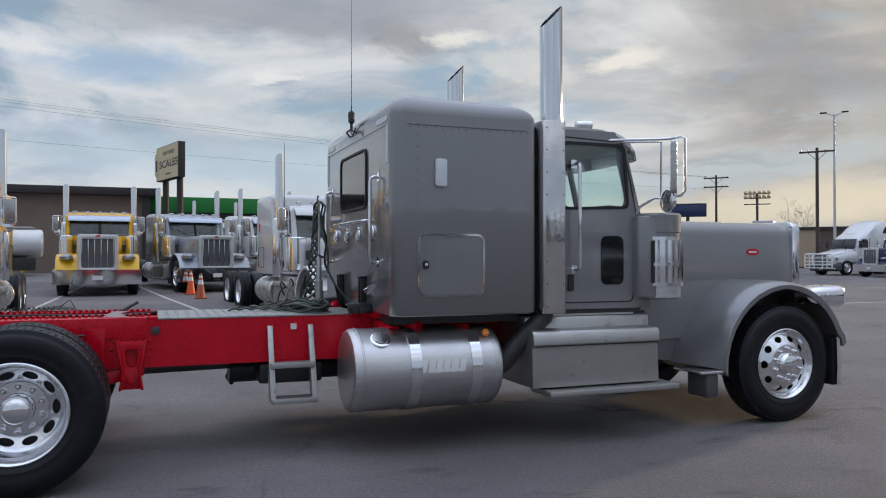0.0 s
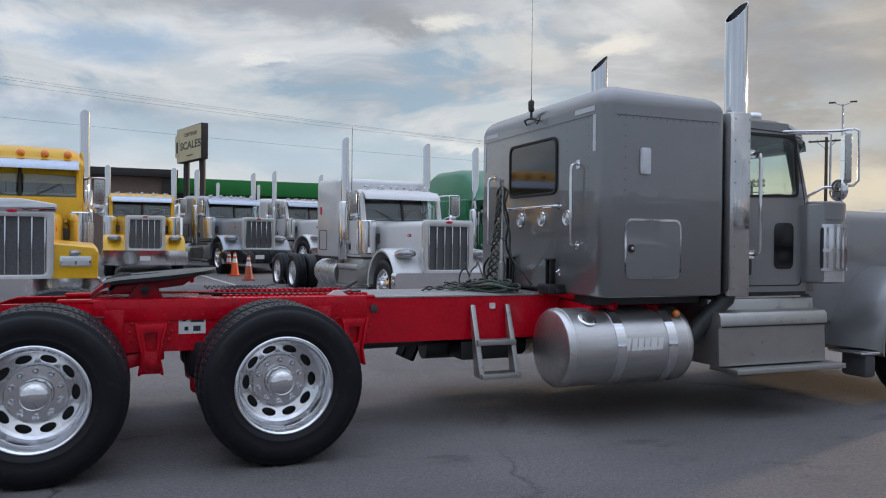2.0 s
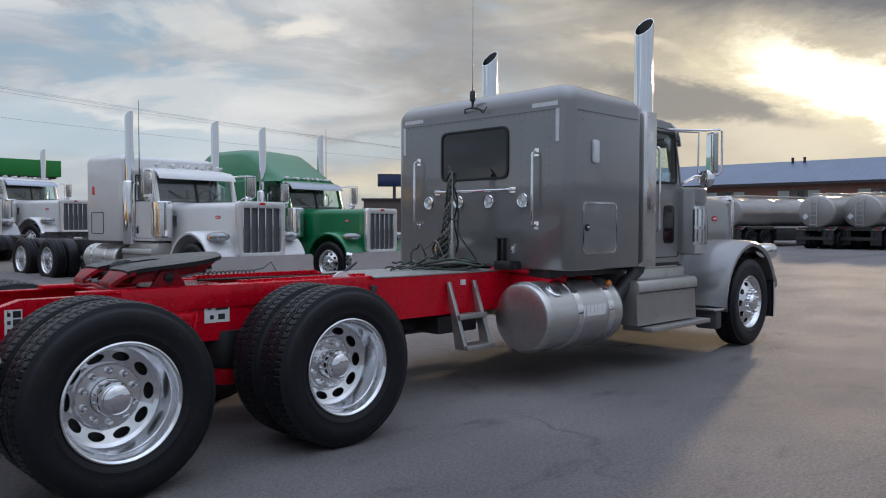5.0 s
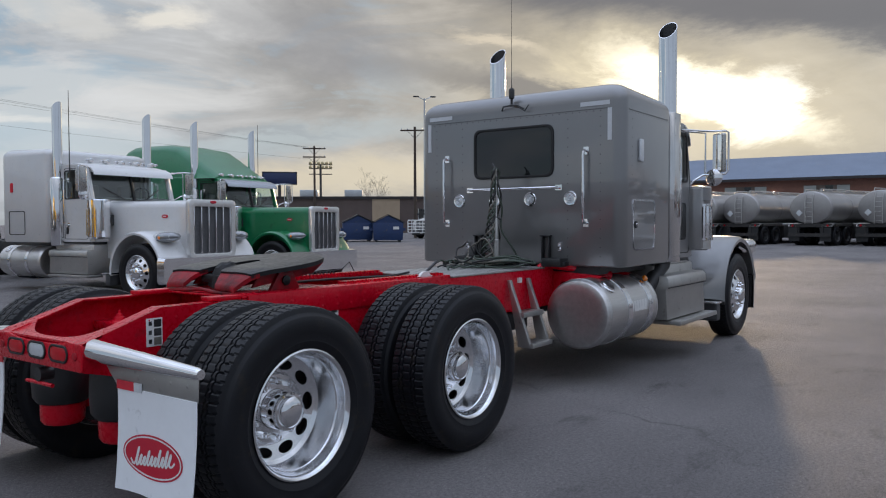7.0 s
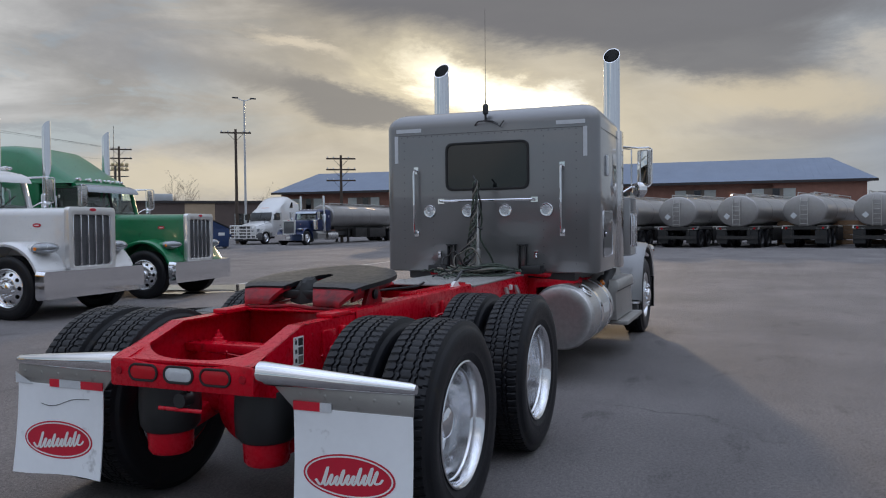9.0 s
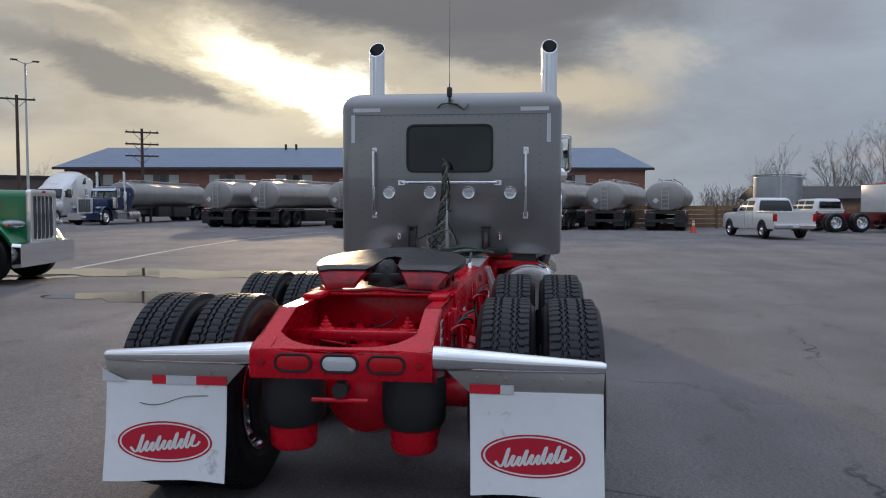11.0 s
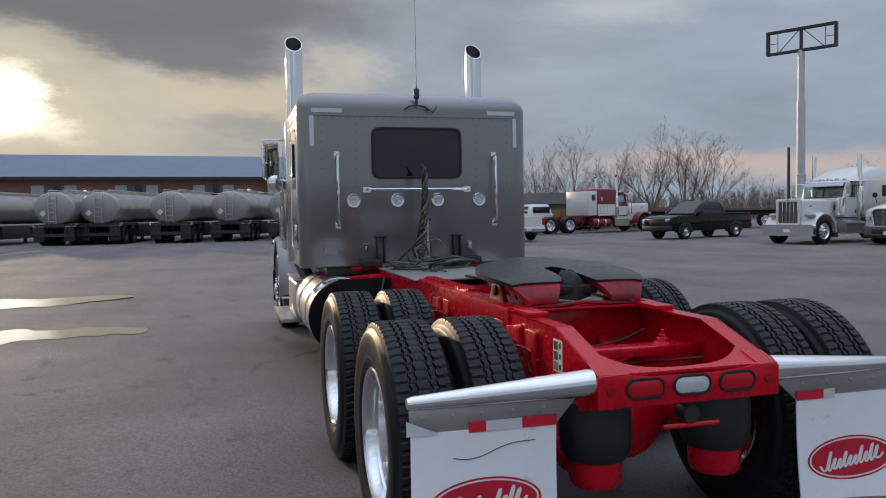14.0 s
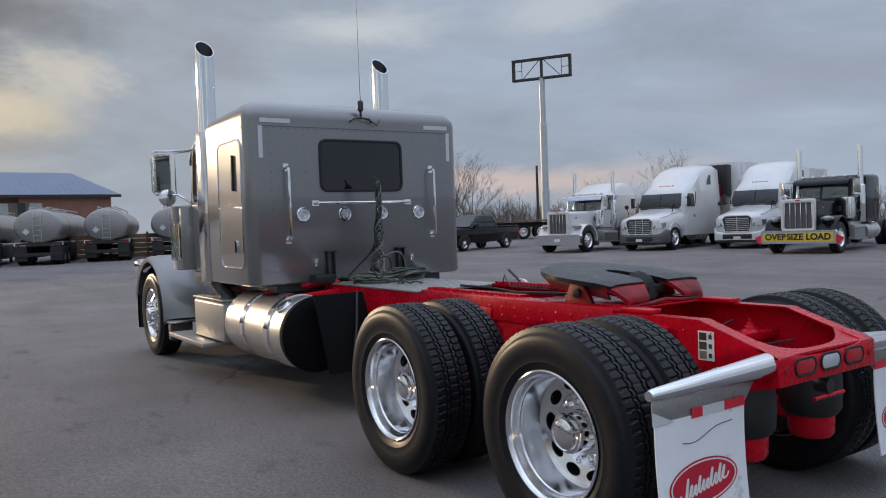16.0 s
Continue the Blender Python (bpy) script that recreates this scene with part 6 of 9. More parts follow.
    for s in (-1, 1):
        card = part("rear_decal", Shape().box(0.333, 0.425, min(s * 0.42, s * 0.4225), max(s * 0.42, s * 0.4225), 0.835, 0.98), LOGO_WHITE, T, "pale warning label with small dark pictures on the rail")
        for col, row, m in ((0, 0, GASKET), (0, 1, STEEL), (0, 2, GASKET), (1, 0, HOSE_TAN), (1, 1, STEEL), (1, 2, GASKET)):
            x0, z0 = 0.340 + 0.036 * col, 0.842 + 0.046 * row
            part("label_print", Shape().box(x0 + (0.006 if col == 0 else 0), x0 + (0.024 if col == 0 else 0.042), min(s * 0.4225, s * 0.4235), max(s * 0.4225, s * 0.4235), z0 + (0.008 if col == 0 else 0), z0 + (0.030 if col == 0 else 0.038)), m, card)
    fuel_tank(T, 4.33, 5.52, -0.83, 0.64, 0.315, (4.80, 5.29))
    lt = fuel_tank(T, 3.98, 5.45, 0.83, 0.66, 0.315, (4.35, 4.95))
    part("tank_end_cover", Shape().lathe([(0, -0.035), (0.24, -0.03), (0.30, -0.02), (0.322, 0.0), (0.322, 0.05), (0.316, 0.05)], 40, pose(3.975, 0.83, 0.66, 0, 90, 0)), SOOT, lt, "black tank end cover")
    part("splash_plate", Shape().prism(rounded([(3.60, 0.38), (3.63, 0.38), (3.90, 1.0), (3.87, 1.0)], 0.008), 0.44, 0.90, "y"), SOOT, lt, "black splash plate behind the tank")
    part("cover_strap", Shape().tube([(3.86, 0.50, 1.0), (3.70, 0.60, 0.72), (3.60, 0.70, 0.40)], 0.012, 8), BLACK, lt, "black diagonal strap")
    # pale lettering on the tank is shown as plain bars
    tank_bar = Shape()
    for a0, x0, x1 in ((8, 4.80, 5.19), (2, 4.90, 5.12)):
        n = 5
        h = 0.10 if a0 == 8 else 0.02
        for x, w in ([(4.80, 0.07), (4.885, 0.05), (4.945, 0.05), (5.005, 0.05), (5.065, 0.06), (5.135, 0.05)] if a0 == 8 else [(4.92, 0.22)]):
            v = []
            for e in (0, 1):
                for t in range(n + 1):
                    a = radians(180 - a0) - (h / 0.318) * (t / n - 0.5)
                    v.append((x + w * e + 0.02 * t / n, -0.83 + 0.3175 * math.cos(a), 0.64 + 0.3175 * math.sin(a)))
            tank_bar.add(v, [(t, t + 1, t + n + 2, t + n + 1) for t in range(n)])
    part("tank_marking", tank_bar, LOGO_WHITE, T, "pale block marking on the tank", fix=False)
    part("side_marker", Shape().lathe([(0.03, 0), (0.03, 0.02), (0.022, 0.03), (0, 0.033)], 18, pose(5.40, -1.03, 0.905, 60)), AMBER, T, "amber side marker lamp")
    for x, s in ((4.69, -1), (5.27, -1), (4.35, 1), (4.95, 1)):
        part("tank_bracket", Shape().prism([(s * 0.42, 1.0), (s * 0.5, 1.0), (s * 0.95, 0.97), (s * 0.85, 0.93), (s * 0.5, 0.9), (s * 0.5, 0.40), (s * 0.42, 0.40)], x - 0.04, x + 0.04, "x"), RED, T, bevel=0.006)
    step_box(T, -1)
    bx = part("battery_box", Shape().prism([(0.5, 0.86), (1.10, 0.86), (1.13, 0.83), (1.13, 0.46), (0.5, 0.46)], 5.50, 6.45, "x"), DULL_ALU, T, "aluminium battery box", bevel=0.008)
    part("box_lid", Shape().box(5.49, 6.46, 0.5, 1.14, 0.862, 0.885), DULL_ALU, bx, bevel=0.004)
    part("step_tread", Shape().box(5.75, 7.0, 0.95, 1.27, 0.395, 0.44), DULL_ALU, bx, bevel=0.005)
    for s in (-1, 1):
        part("exhaust_elbow", Shape().tube([(5.55, s * 0.86, 0.60), (5.62, s * 0.90, 0.66), (5.80, s * 0.98, 0.90), (5.93, s * 1.03, 1.02), (5.95, s * 1.04, 1.12)], 0.075, 16, [0.085, 0.085, 0.075, 0.07, 0.07]), STEEL, T, "grey exhaust elbow")
    part("sleeper_skirt", Shape().box(4.66, 5.75, -0.9, 0.9, 0.98, 1.06), BLACK, T)
    for s in (-1, 1):
        part("cab_mount", Shape().box(4.45, 4.62, s * 0.5 - 0.10, s * 0.5 + 0.10, 1.05, 1.13), BLACK, T, bevel=0.01)
        part("mount_arm", Shape().tube([(4.50, s * 0.36, 1.02), (4.55, s * 0.44, 1.08), (4.75, s * 0.7, 1.03), (4.9, s * 0.9, 0.95)], 0.05, 12), RED, T)
    part("engine_block", Shape().box(6.9, 8.9, -0.38, 0.38, 0.55, 1.4), STEEL, T, bevel=0.05)
    part("transmission", Shape().box(5.5, 6.9, -0.28, 0.28, 0.5, 0.95).cyl((2.3, 0, 0.62), (5.5, 0, 0.68), 0.06, 14), STEEL, T, bevel=0.0)
    part("air_tank", Shape().cyl((3.55, 0.0, 0.58), (4.5, 0.0, 0.58), 0.11, 20), BLACK, T)
    part("tool_tray", Shape().box(3.75, 4.25, -0.38, 0.1, 0.50, 0.66), BLACK, T, bevel=0.02)
    sleeper(T, GREY)
    cab(T, GREY)
    hood(T, GREY)
    front_end(T, GREY)
    part("cab_skirt", Shape().box(5.85, 6.95, -0.95, 0.95, 0.98, 1.04), BLACK, T)
    hoses(T)
    part("trailer_socket", Shape().box(4.50, 4.60, -0.62, -0.40, 1.055, 1.10), BLACK, T, bevel=0.01)
    return T


build_grey_truck()


# ---- parked tractors ----
def vehicle_paint(name, color, metal=0.1, rough=0.3):
    return material(name, color, rough, metal, 0.35, 0.07, 2.5, wear=0.05, wear_color=tuple(c * 0.6 for c in color), rough_var=0.08)


WHITE = material("white_paint", (0.70, 0.695, 0.685), 0.3, 0.1, 0.7, 0.05, 2.5, rough_var=0.08)
YELLOW = vehicle_paint("yellow_paint", (0.76, 0.42, 0.006))
GREEN = vehicle_paint("green_paint", (0.003, 0.165, 0.058), 0.0)
SILVER = vehicle_paint("silver_paint", (0.36, 0.38, 0.41), 0.4)
MAROON = vehicle_paint("maroon_paint", (0.20, 0.015, 0.025))
BLACK_PAINT = material("black_paint", (0.006, 0.006, 0.008), 0.14, 0, 0.0, 0.1, 2.5, rough_var=0.06, spec=0.25)
NAVY = vehicle_paint("navy_paint", (0.015, 0.03, 0.10))
BROWN_CAR = vehicle_paint("brown_paint", (0.10, 0.075, 0.06))
GLASS_DARK = material("car_glass", (0.012, 0.015, 0.018), 0.05, 0, 0.3, 0.1, 2.0, rough_var=0.02, coat_rough=0.02)
VISOR = material("tinted_visor", (0.42, 0.46, 0.52), 0.22, 0.9, 0, 0.08, 3.0)


def placed(front, heading, reach=9.075, size=1.0):
    """The pose of a vehicle built along +x whose front, reach metres ahead of its origin, stands at a ground point."""
    return pose(front[0], front[1], ground_height(*front), 0, 0, heading) @ Matrix.Scale(size, 4) @ Matrix.Translation((-reach, 0, 0))


def parked_tractor(label, paint, front, heading, roof="flat", long=0.0, far=False, group="", frame=STEEL, visor=None, square=False, lower=None, shield=True, rear=True, grille=None, name="semi_truck", tall=0.0, stack_top=3.65, hood_paint=None, cap=False, lift=0.0, high=0.0, rear_box=False, size=1.0):
    T = thing(name, label, "truck", placed(front, heading, size=size), group)
    chassis(T, frame)
    tread = not far
    if rear:
        for x in (0.652, 2.157):
            part("drive_axle", Shape().cyl((x, -0.95, R_TYRE), (x, 0.95, R_TYRE), 0.08, 12), STEEL, T)
            for s in (-1, 1):
                wheel(T, x, s * 1.02, s, "dual", tread)
                wheel(T, x, s * 0.69, s, "inner", False)
    part("front_axle", Shape().box(8.28, 8.43, -0.85, 0.85, 0.42, 0.54), STEEL, T)
    for s in (-1, 1):
        wheel(T, 8.358, s * 0.99, s, "steer", tread)
        stack(T, 5.955, s * 1.045, stack_top)
        if shield:
            part("muffler_shield", Shape().lathe([(0.12, 1.0), (0.13, 1.02), (0.13, 2.3), (0.12, 2.32), (0.09, 2.34)], 24, pose(5.955, s * 1.06, 0)), POLISHED, T, "polished muffler guard")
        air_cleaner(T, s)
        mirror(T, s)
        fuel_tank(T, 4.0, 5.45, s * 0.83, 0.66, 0.315, (4.4, 5.0))
        step_box(T, s)
    before = set(T.children)
    cab(T, paint, peep=False, visor=False)
    for ob in set(T.children) - before:
        ob.matrix_basis = Matrix.Translation((0, 0, lift))
    part("sun_visor", Shape().loft([[(qx, y, qz + lift) for qx, qz in ((6.68, 2.55), (6.82, 2.50), (6.90, 2.42), (6.92, 2.36), (6.908, 2.36), (6.885, 2.41), (6.81, 2.48), (6.67, 2.53))] for y in (-0.93, -0.85, 0, 0.85, 0.93)]), visor or VISOR, T, "drop sun visor")
    for y in () if cap else (-0.8, -0.48, -0.16, 0.16, 0.48, 0.8):
        part("bullet_light", Shape().lathe([(0.0, 0.0), (0.03, 0.008), (0.034, 0.045), (0.02, 0.085), (0.0, 0.09)], 12, pose(6.58, y, 2.655, 0, -90, 0)), CHROME, T, "chrome bullet roof light")
    hood(T, hood_paint or paint)
    front_end(T, paint, bumper=False, grille_mat=grille, bars=6)
    face = rounded([(-1.2, 0.34), (1.2, 0.34), (1.235, 0.40), (1.235, 0.76), (1.2, 0.82), (-1.2, 0.82), (-1.235, 0.76), (-1.235, 0.40)], 0.02)
    part("bumper", Shape().prism(face, 9.03, 9.19, "x", [(y * 0.985, 0.58 + (z - 0.58) * 0.93) for y, z in face]), CHROME, T, "deep chrome bumper", sharp=25)
    for s in (-1, 1):
        part("bumper_bracket", Shape().box(8.80, 9.03, s * 0.38 - 0.04, s * 0.38 + 0.04, 0.5, 0.8), STEEL, T)
    x0 = 4.605 - long
    if roof == "flat":
        sl = part("sleeper_box", super_box(x0, 5.79, 1.155, 1.055, 2.715 + tall, 0.11, 0.16, 0.02, 0.10), paint, T, sharp=60)
    else:
        sl = part("sleeper_box", super_box(x0, 5.79, 1.155, 1.055, 2.62, 0.11, 0.05), paint, T, sharp=60)
        loops = []
        for x, z, w in ((x0 + 0.02, 3.12 + high, 0.86), (x0 + 0.3, 3.2 + high, 0.88), (4.9, 3.2 + high, 0.90), (5.35, 3.12 + high, 0.92), (5.7, 2.98 + high * 0.7, 0.94), (6.1, 2.82 + high * 0.3, 0.95), (6.55, 2.63, 0.95)):
            loops.append([(x, -1.14, 2.56), (x, -w - 0.12, z - 0.16), (x, -w, z - 0.04), (x, -w + 0.16, z), (x, 0, z + 0.03), (x, w - 0.16, z), (x, w, z - 0.04), (x, w + 0.12, z - 0.16), (x, 1.14, 2.56)])
        part("roof_fairing", Shape().loft(loops), paint, T, "tall curved roof fairing", sharp=40)
    for s in (-1, 1):
        o, i = rrect(x0 + 0.25, x0 + 0.80, 1.20, 1.68, 0.05), rrect(x0 + 0.265, x0 + 0.785, 1.215, 1.665, 0.04)
        part("luggage_hatch", Shape().ring(o, i, s * 1.155, s * 1.163, "y"), GASKET, sl)
        part("side_lamp", Shape().prism(rrect(x0 + 0.32, x0 + 0.40, 2.06, 2.25, 0.02), s * 1.155, s * 1.17, "y"), TAPE_RED if not far else TAPE_WHITE, sl)
        if lower:
            part("paint_band", Shape().prism(rrect(x0 + 0.03, 5.77, 1.08, 1.80, 0.05), s * 1.150, s * 1.160, "y"), lower, sl, "white lower sleeper side")
        for k in range(5):
            part("cowl_light", Shape().lathe([(0.035, 0), (0.03, 0.02), (0, 0.03)], 12, pose(6.98, s * 0.72, 1.25 + 0.11 * k, -90 * s)), CHROME, T)
    for s in (-1, 1):
        part("wiper", Shape().cyl((6.90, s * 0.25, 1.90 + lift), (6.81, s * 0.65, 2.12 + lift), 0.010, 6), BLACK, T)
    part("engine_block", Shape().box(6.9, 8.9, -0.38, 0.38, 0.55, 1.4), STEEL, T)
    if far:
        part("licence_plate", Shape().box(9.19, 9.20, -0.15, 0.15, 0.50, 0.63), LOGO_WHITE, T)
    if cap:
        # a raised roof over cab and sleeper with a row of amber lamps
        loops = []
        for x, z, w in ((x0 + 0.05, 3.05, 0.95), (5.2, 3.10, 0.97), (6.1, 3.08, 0.97), (6.45, 3.03, 0.96), (6.58, 2.93, 0.95), (6.66, 2.72, 0.97), (6.70, 2.57, 0.98)):
            loops.append([(x, -1.02, 2.54), (x, -w - 0.02, z - 0.18), (x, -w + 0.06, z - 0.05), (x, -w + 0.22, z), (x, 0, z + 0.02), (x, w - 0.22, z), (x, w - 0.06, z - 0.05), (x, w + 0.02, z - 0.18), (x, 1.02, 2.54)])
        part("raised_roof", Shape().loft(loops), paint, T, "raised yellow cab roof", sharp=40)
        for y in (-0.75, -0.38, 0, 0.38, 0.75):
            part("roof_lamp", Shape().lathe([(0.07, 0), (0.065, 0.04), (0.04, 0.06), (0, 0.065)], 16, pose(6.57, y, 2.92, 0, 70, 0)), AMBER, T, "amber roof lamp")
        peak = rounded([(-0.60, 1.80), (0.60, 1.80), (0.60, 1.93), (0.12, 2.0), (-0.12, 2.0), (-0.60, 1.93)], 0.04)
        part("grille_crown", Shape().prism(peak, 8.98, 9.11, "x"), CHROME, T, "peaked chrome grille crown", bevel=0.012)
    if rear_box:
        # a white ribbed locker behind the sleeper, and painted tanks
        lk = part("rear_locker", Shape().box(x0 - 0.74, x0 - 0.02, -1.15, 1.15, 1.10, 2.66), lower, T, "white ribbed locker behind the sleeper", bevel=0.03)
        for s in (-1, 1):
            part("locker_window", Shape().prism(rrect(x0 - 0.46, x0 - 0.16, 2.05, 2.42, 0.05), s * 1.15, s * 1.162, "y"), DARK_GLASS, lk)
            part("cab_band", Shape().prism(rrect(6.02, 6.86, 1.10, 1.68, 0.05), s * 1.0, s * 1.01, "y"), lower, T, "white lower cab side")
            for k in range(7):
                part("locker_rib", Shape().box(x0 - 0.72, x0 - 0.04, min(s * 1.15, s * 1.157), max(s * 1.15, s * 1.157), 1.25 + 0.19 * k, 1.27 + 0.19 * k), DULL_ALU, lk)
        for ob in T.children:
            if ob.name.startswith("fuel_tank"):
                ob.data.materials[0] = paint
    if square:
        for s in (-1, 1):
            part("square_fender", Shape().loft([[(x, s * 0.50, 0.75 if x > 8.5 else z - 0.3), (x, s * 1.17, 0.75 if x > 8.5 else z - 0.3), (x, s * 1.18, z - 0.08), (x, s * 1.12, z), (x, s * 0.5, z + 0.06)] for x, z in ((7.8, 1.28), (8.3, 1.34), (8.8, 1.33), (9.06, 1.27))]), paint, T, bevel=0.02)
            part("lamp_bezel", Shape().box(9.06, 9.085, s * 0.86 - 0.22, s * 0.86 + 0.22, 0.98, 1.14), CHROME, T, "chrome double square headlamp", bevel=0.006)
            for k in (-0.1, 0.1):
                part("headlight", Shape().box(9.085, 9.097, s * 0.86 + k - 0.085, s * 0.86 + k + 0.085, 1.0, 1.12), LAMP_CLEAR, T, bevel=0.005)
    return T


def wheel_set(T, spots, r=0.40, w=0.25, rim=POLISHED):
    """Road wheels of smaller vehicles: one part each with tyre and rim."""
    for x, y, s in spots:
        k = r / R_TYRE
        hub = part("wheel", DRUM, STEEL, T, at=pose(x, y, r, 0, 0, 0 if s < 0 else 180) @ Matrix.Diagonal((k, w / 0.285, k, 1)))
        part("tyre", TYRE_PLAIN, RUBBER, hub)
        part("rim", RIM_STEER, rim, hub)
        part("hub_cap", CAP_STEER, CHROME if rim == POLISHED else rim, hub)


BUMPER_GREY = material("bumper_grey", (0.10, 0.10, 0.105), 0.55, 0, 0, 0.15, 4.0)


def aero_tractor(label, paint, front, heading, roof=3.9, group="", grille_style=0, name="semi_truck", high=True):
    """A modern rounded tractor: sloped hood, one-piece windshield, roof fairing and sleeper. Front at x = 0."""
    T = thing(name, label, "truck", pose(front[0], front[1], ground_height(*front), 0, 0, heading), group)

    def section(x, w, zb, zt, r=0.16, top=None):
        t = top or w
        return [(x, -w + 0.02, zb), (x, -w, zb + 0.08), (x, -w, (zb + zt) / 2), (x, -(w * 0.4 + t * 0.6), zt - r), (x, -t + r * 0.7, zt - r * 0.25), (x, -t * 0.45, zt), (x, t * 0.45, zt), (x, t - r * 0.7, zt - r * 0.25), (x, (w * 0.4 + t * 0.6), zt - r), (x, w, (zb + zt) / 2), (x, w, zb + 0.08), (x, w - 0.02, zb)]

    hoods = [section(0.0, 0.74, 0.62, 1.28, 0.1), section(-0.08, 0.94, 0.6, 1.44), section(-0.45, 1.08, 0.6, 1.55, 0.2, 0.9), section(-1.1, 1.14, 0.9, 1.68, 0.22, 0.92), section(-1.97, 1.16, 0.9, 1.86, 0.22, 0.98)]
    part("hood", Shape().loft(hoods), paint, T, sharp=50)
    cabs = [section(-1.92, 1.12, 0.62, 1.86, 0.2, 1.0), section(-2.02, 1.14, 0.6, 2.1, 0.2, 1.04), section(-2.21, 1.18, 0.6, 2.55, 0.2, 1.05), section(-2.42, 1.2, 0.6, 2.74, 0.25, 1.06)]
    top = ((-2.9, 2.98), (-3.3, 3.35), (-3.8, 3.66), (-4.5, 3.84), (-5.6, roof)) if high else ((-2.9, 2.84), (-3.3, 2.86), (-5.6, 2.86))
    cabs += [section(x, 1.22, 0.6, z, 0.28, 1.08) for x, z in top] + [section(-5.75, 1.2, 0.62, top[-1][1] - 0.03, 0.28, 1.06)]
    part("cab_body", Shape().loft(cabs), paint, T, sharp=50)
    # windshield follows the slope of the cab's front
    ws = [(-1.93, -1.02, 1.90), (-1.93, 1.02, 1.90), (-2.18, 0.97, 2.48), (-2.18, -0.97, 2.48)]
    d = Vector((0.045, 0, 0.02))
    part("windshield", Shape().add([Vector(p) + d * k for k in (0.2, 1.0) for p in ws], [(0, 1, 2, 3), (4, 7, 6, 5), (0, 4, 5, 1), (1, 5, 6, 2), (2, 6, 7, 3), (3, 7, 4, 0)]), GLASS_DARK, T, "dark one-piece windshield", bevel=0.004)
    part("windshield_divider", Shape().add([Vector((x, y, z)) + d * k for k in (1.0, 1.3) for x, y, z in ((-1.93, -0.018, 1.90), (-1.93, 0.018, 1.90), (-2.18, 0.018, 2.48), (-2.18, -0.018, 2.48))], [(0, 1, 2, 3), (4, 7, 6, 5), (0, 4, 5, 1), (1, 5, 6, 2), (2, 6, 7, 3), (3, 7, 4, 0)]), GASKET, T)
    for y in (-0.55, 0.25):
        part("wiper", Shape().cyl((-1.87, y, 1.92), (-1.99, y + 0.42, 2.16), 0.012, 6), BLACK, T)
    part("cowl", Shape().box(-1.97, -1.86, -0.95, 0.95, 1.82, 1.885), BLACK, T, "black cowl below the windshield", bevel=0.02)
    for s in (-1, 1):
        part("hood_seam", Shape().tube([(-0.12, s * 0.80, 1.40), (-0.47, s * 0.90, 1.43), (-1.1, s * 0.955, 1.56), (-1.95, s * 1.0, 1.72)], 0.008, 6), GASKET, T)
    for s in (-1, 1):
        out = rounded([(-2.25, 1.90), (-2.95, 1.88), (-2.95, 2.48), (-2.42, 2.48)], 0.08)
        pane = Shape().prism(out, s * 1.15, s * 1.226, "y")
        pane.v = [(x, y - s * 0.115 * (z - 1.88), z) for x, y, z in pane.v]
        part("door_window", pane, GLASS_DARK, T, "dark door window")
        part("door_seam", Shape().box(-3.06, -3.045, min(s * 1.19, s * 1.216), max(s * 1.19, s * 1.216), 0.9, 2.55), GASKET, T)
        part("door_handle", Shape().box(-2.95, -2.83, min(s * 1.19, s * 1.225), max(s * 1.19, s * 1.225), 1.42, 1.52), BLACK, T)
        if high:
            part("sleeper_window", Shape().prism(rounded([(-4.3, 2.9), (-4.75, 2.9), (-4.75, 3.35), (-4.6, 3.35)], 0.05), s * 1.17, s * 1.20, "y"), GLASS_DARK, T)
        part("mirror", Shape().box(-2.05, -1.95, s * 1.38 - 0.075, s * 1.38 + 0.075, 1.90, 2.36).cyl((-2.0, s * 1.18, 2.3), (-2.0, s * 1.38, 2.3), 0.02, 8).cyl((-2.0, s * 1.18, 1.95), (-2.0, s * 1.38, 1.95), 0.02, 8), BLACK, T, "black door mirror", bevel=0.03)
        part("hood_mirror", Shape().lathe([(0, -0.04), (0.1, -0.02), (0.1, 0.02), (0, 0.06)], 16, pose(-0.95, s * 1.12, 1.95, 0, 90, 0)).cyl((-0.98, s * 1.05, 1.62), (-0.96, s * 1.12, 1.9), 0.015, 8), BLACK, T)
        lens = [(0.0, s * 0.62, 0.96), (-0.06, s * 0.86, 0.94), (-0.32, s * 1.06, 1.02), (-0.40, s * 1.07, 1.22), (-0.16, s * 0.92, 1.20), (-0.02, s * 0.66, 1.08)]
        part("headlight", Shape().add([Vector(p) + Vector((0.05 * k, s * 0.03 * k, 0)) for k in (0, 1) for p in lens], [tuple(range(6)), tuple(range(11, 5, -1))] + [(i, i + 6, (i + 1) % 6 + 6, (i + 1) % 6) for i in range(6)]), LENS_GREY, T, "clear swept headlight", bevel=0.005)
        part("fuel_tank", Shape().lathe([(0, 0), (0.29, 0.01), (0.31, 0.04), (0.31, 1.25), (0.29, 1.29), (0, 1.3)], 30, pose(-3.2, s * 0.88, 0.66, 0, -90, 0)), BRUSHED, T, "aluminium fuel tank")
        for x in (-3.4, -3.9, -4.3):
            part("tank_strap", Shape().lathe([(0.312, -0.03), (0.32, -0.028), (0.32, 0.028), (0.312, 0.03)], 24, pose(x, s * 0.88, 0.66, 0, 90, 0), cap=False), STEEL, T)
        arch = [(-1.1 + 0.66 * math.cos(radians(a)), 0.55 + 0.66 * math.sin(radians(a))) for a in range(0, 181, 15)]
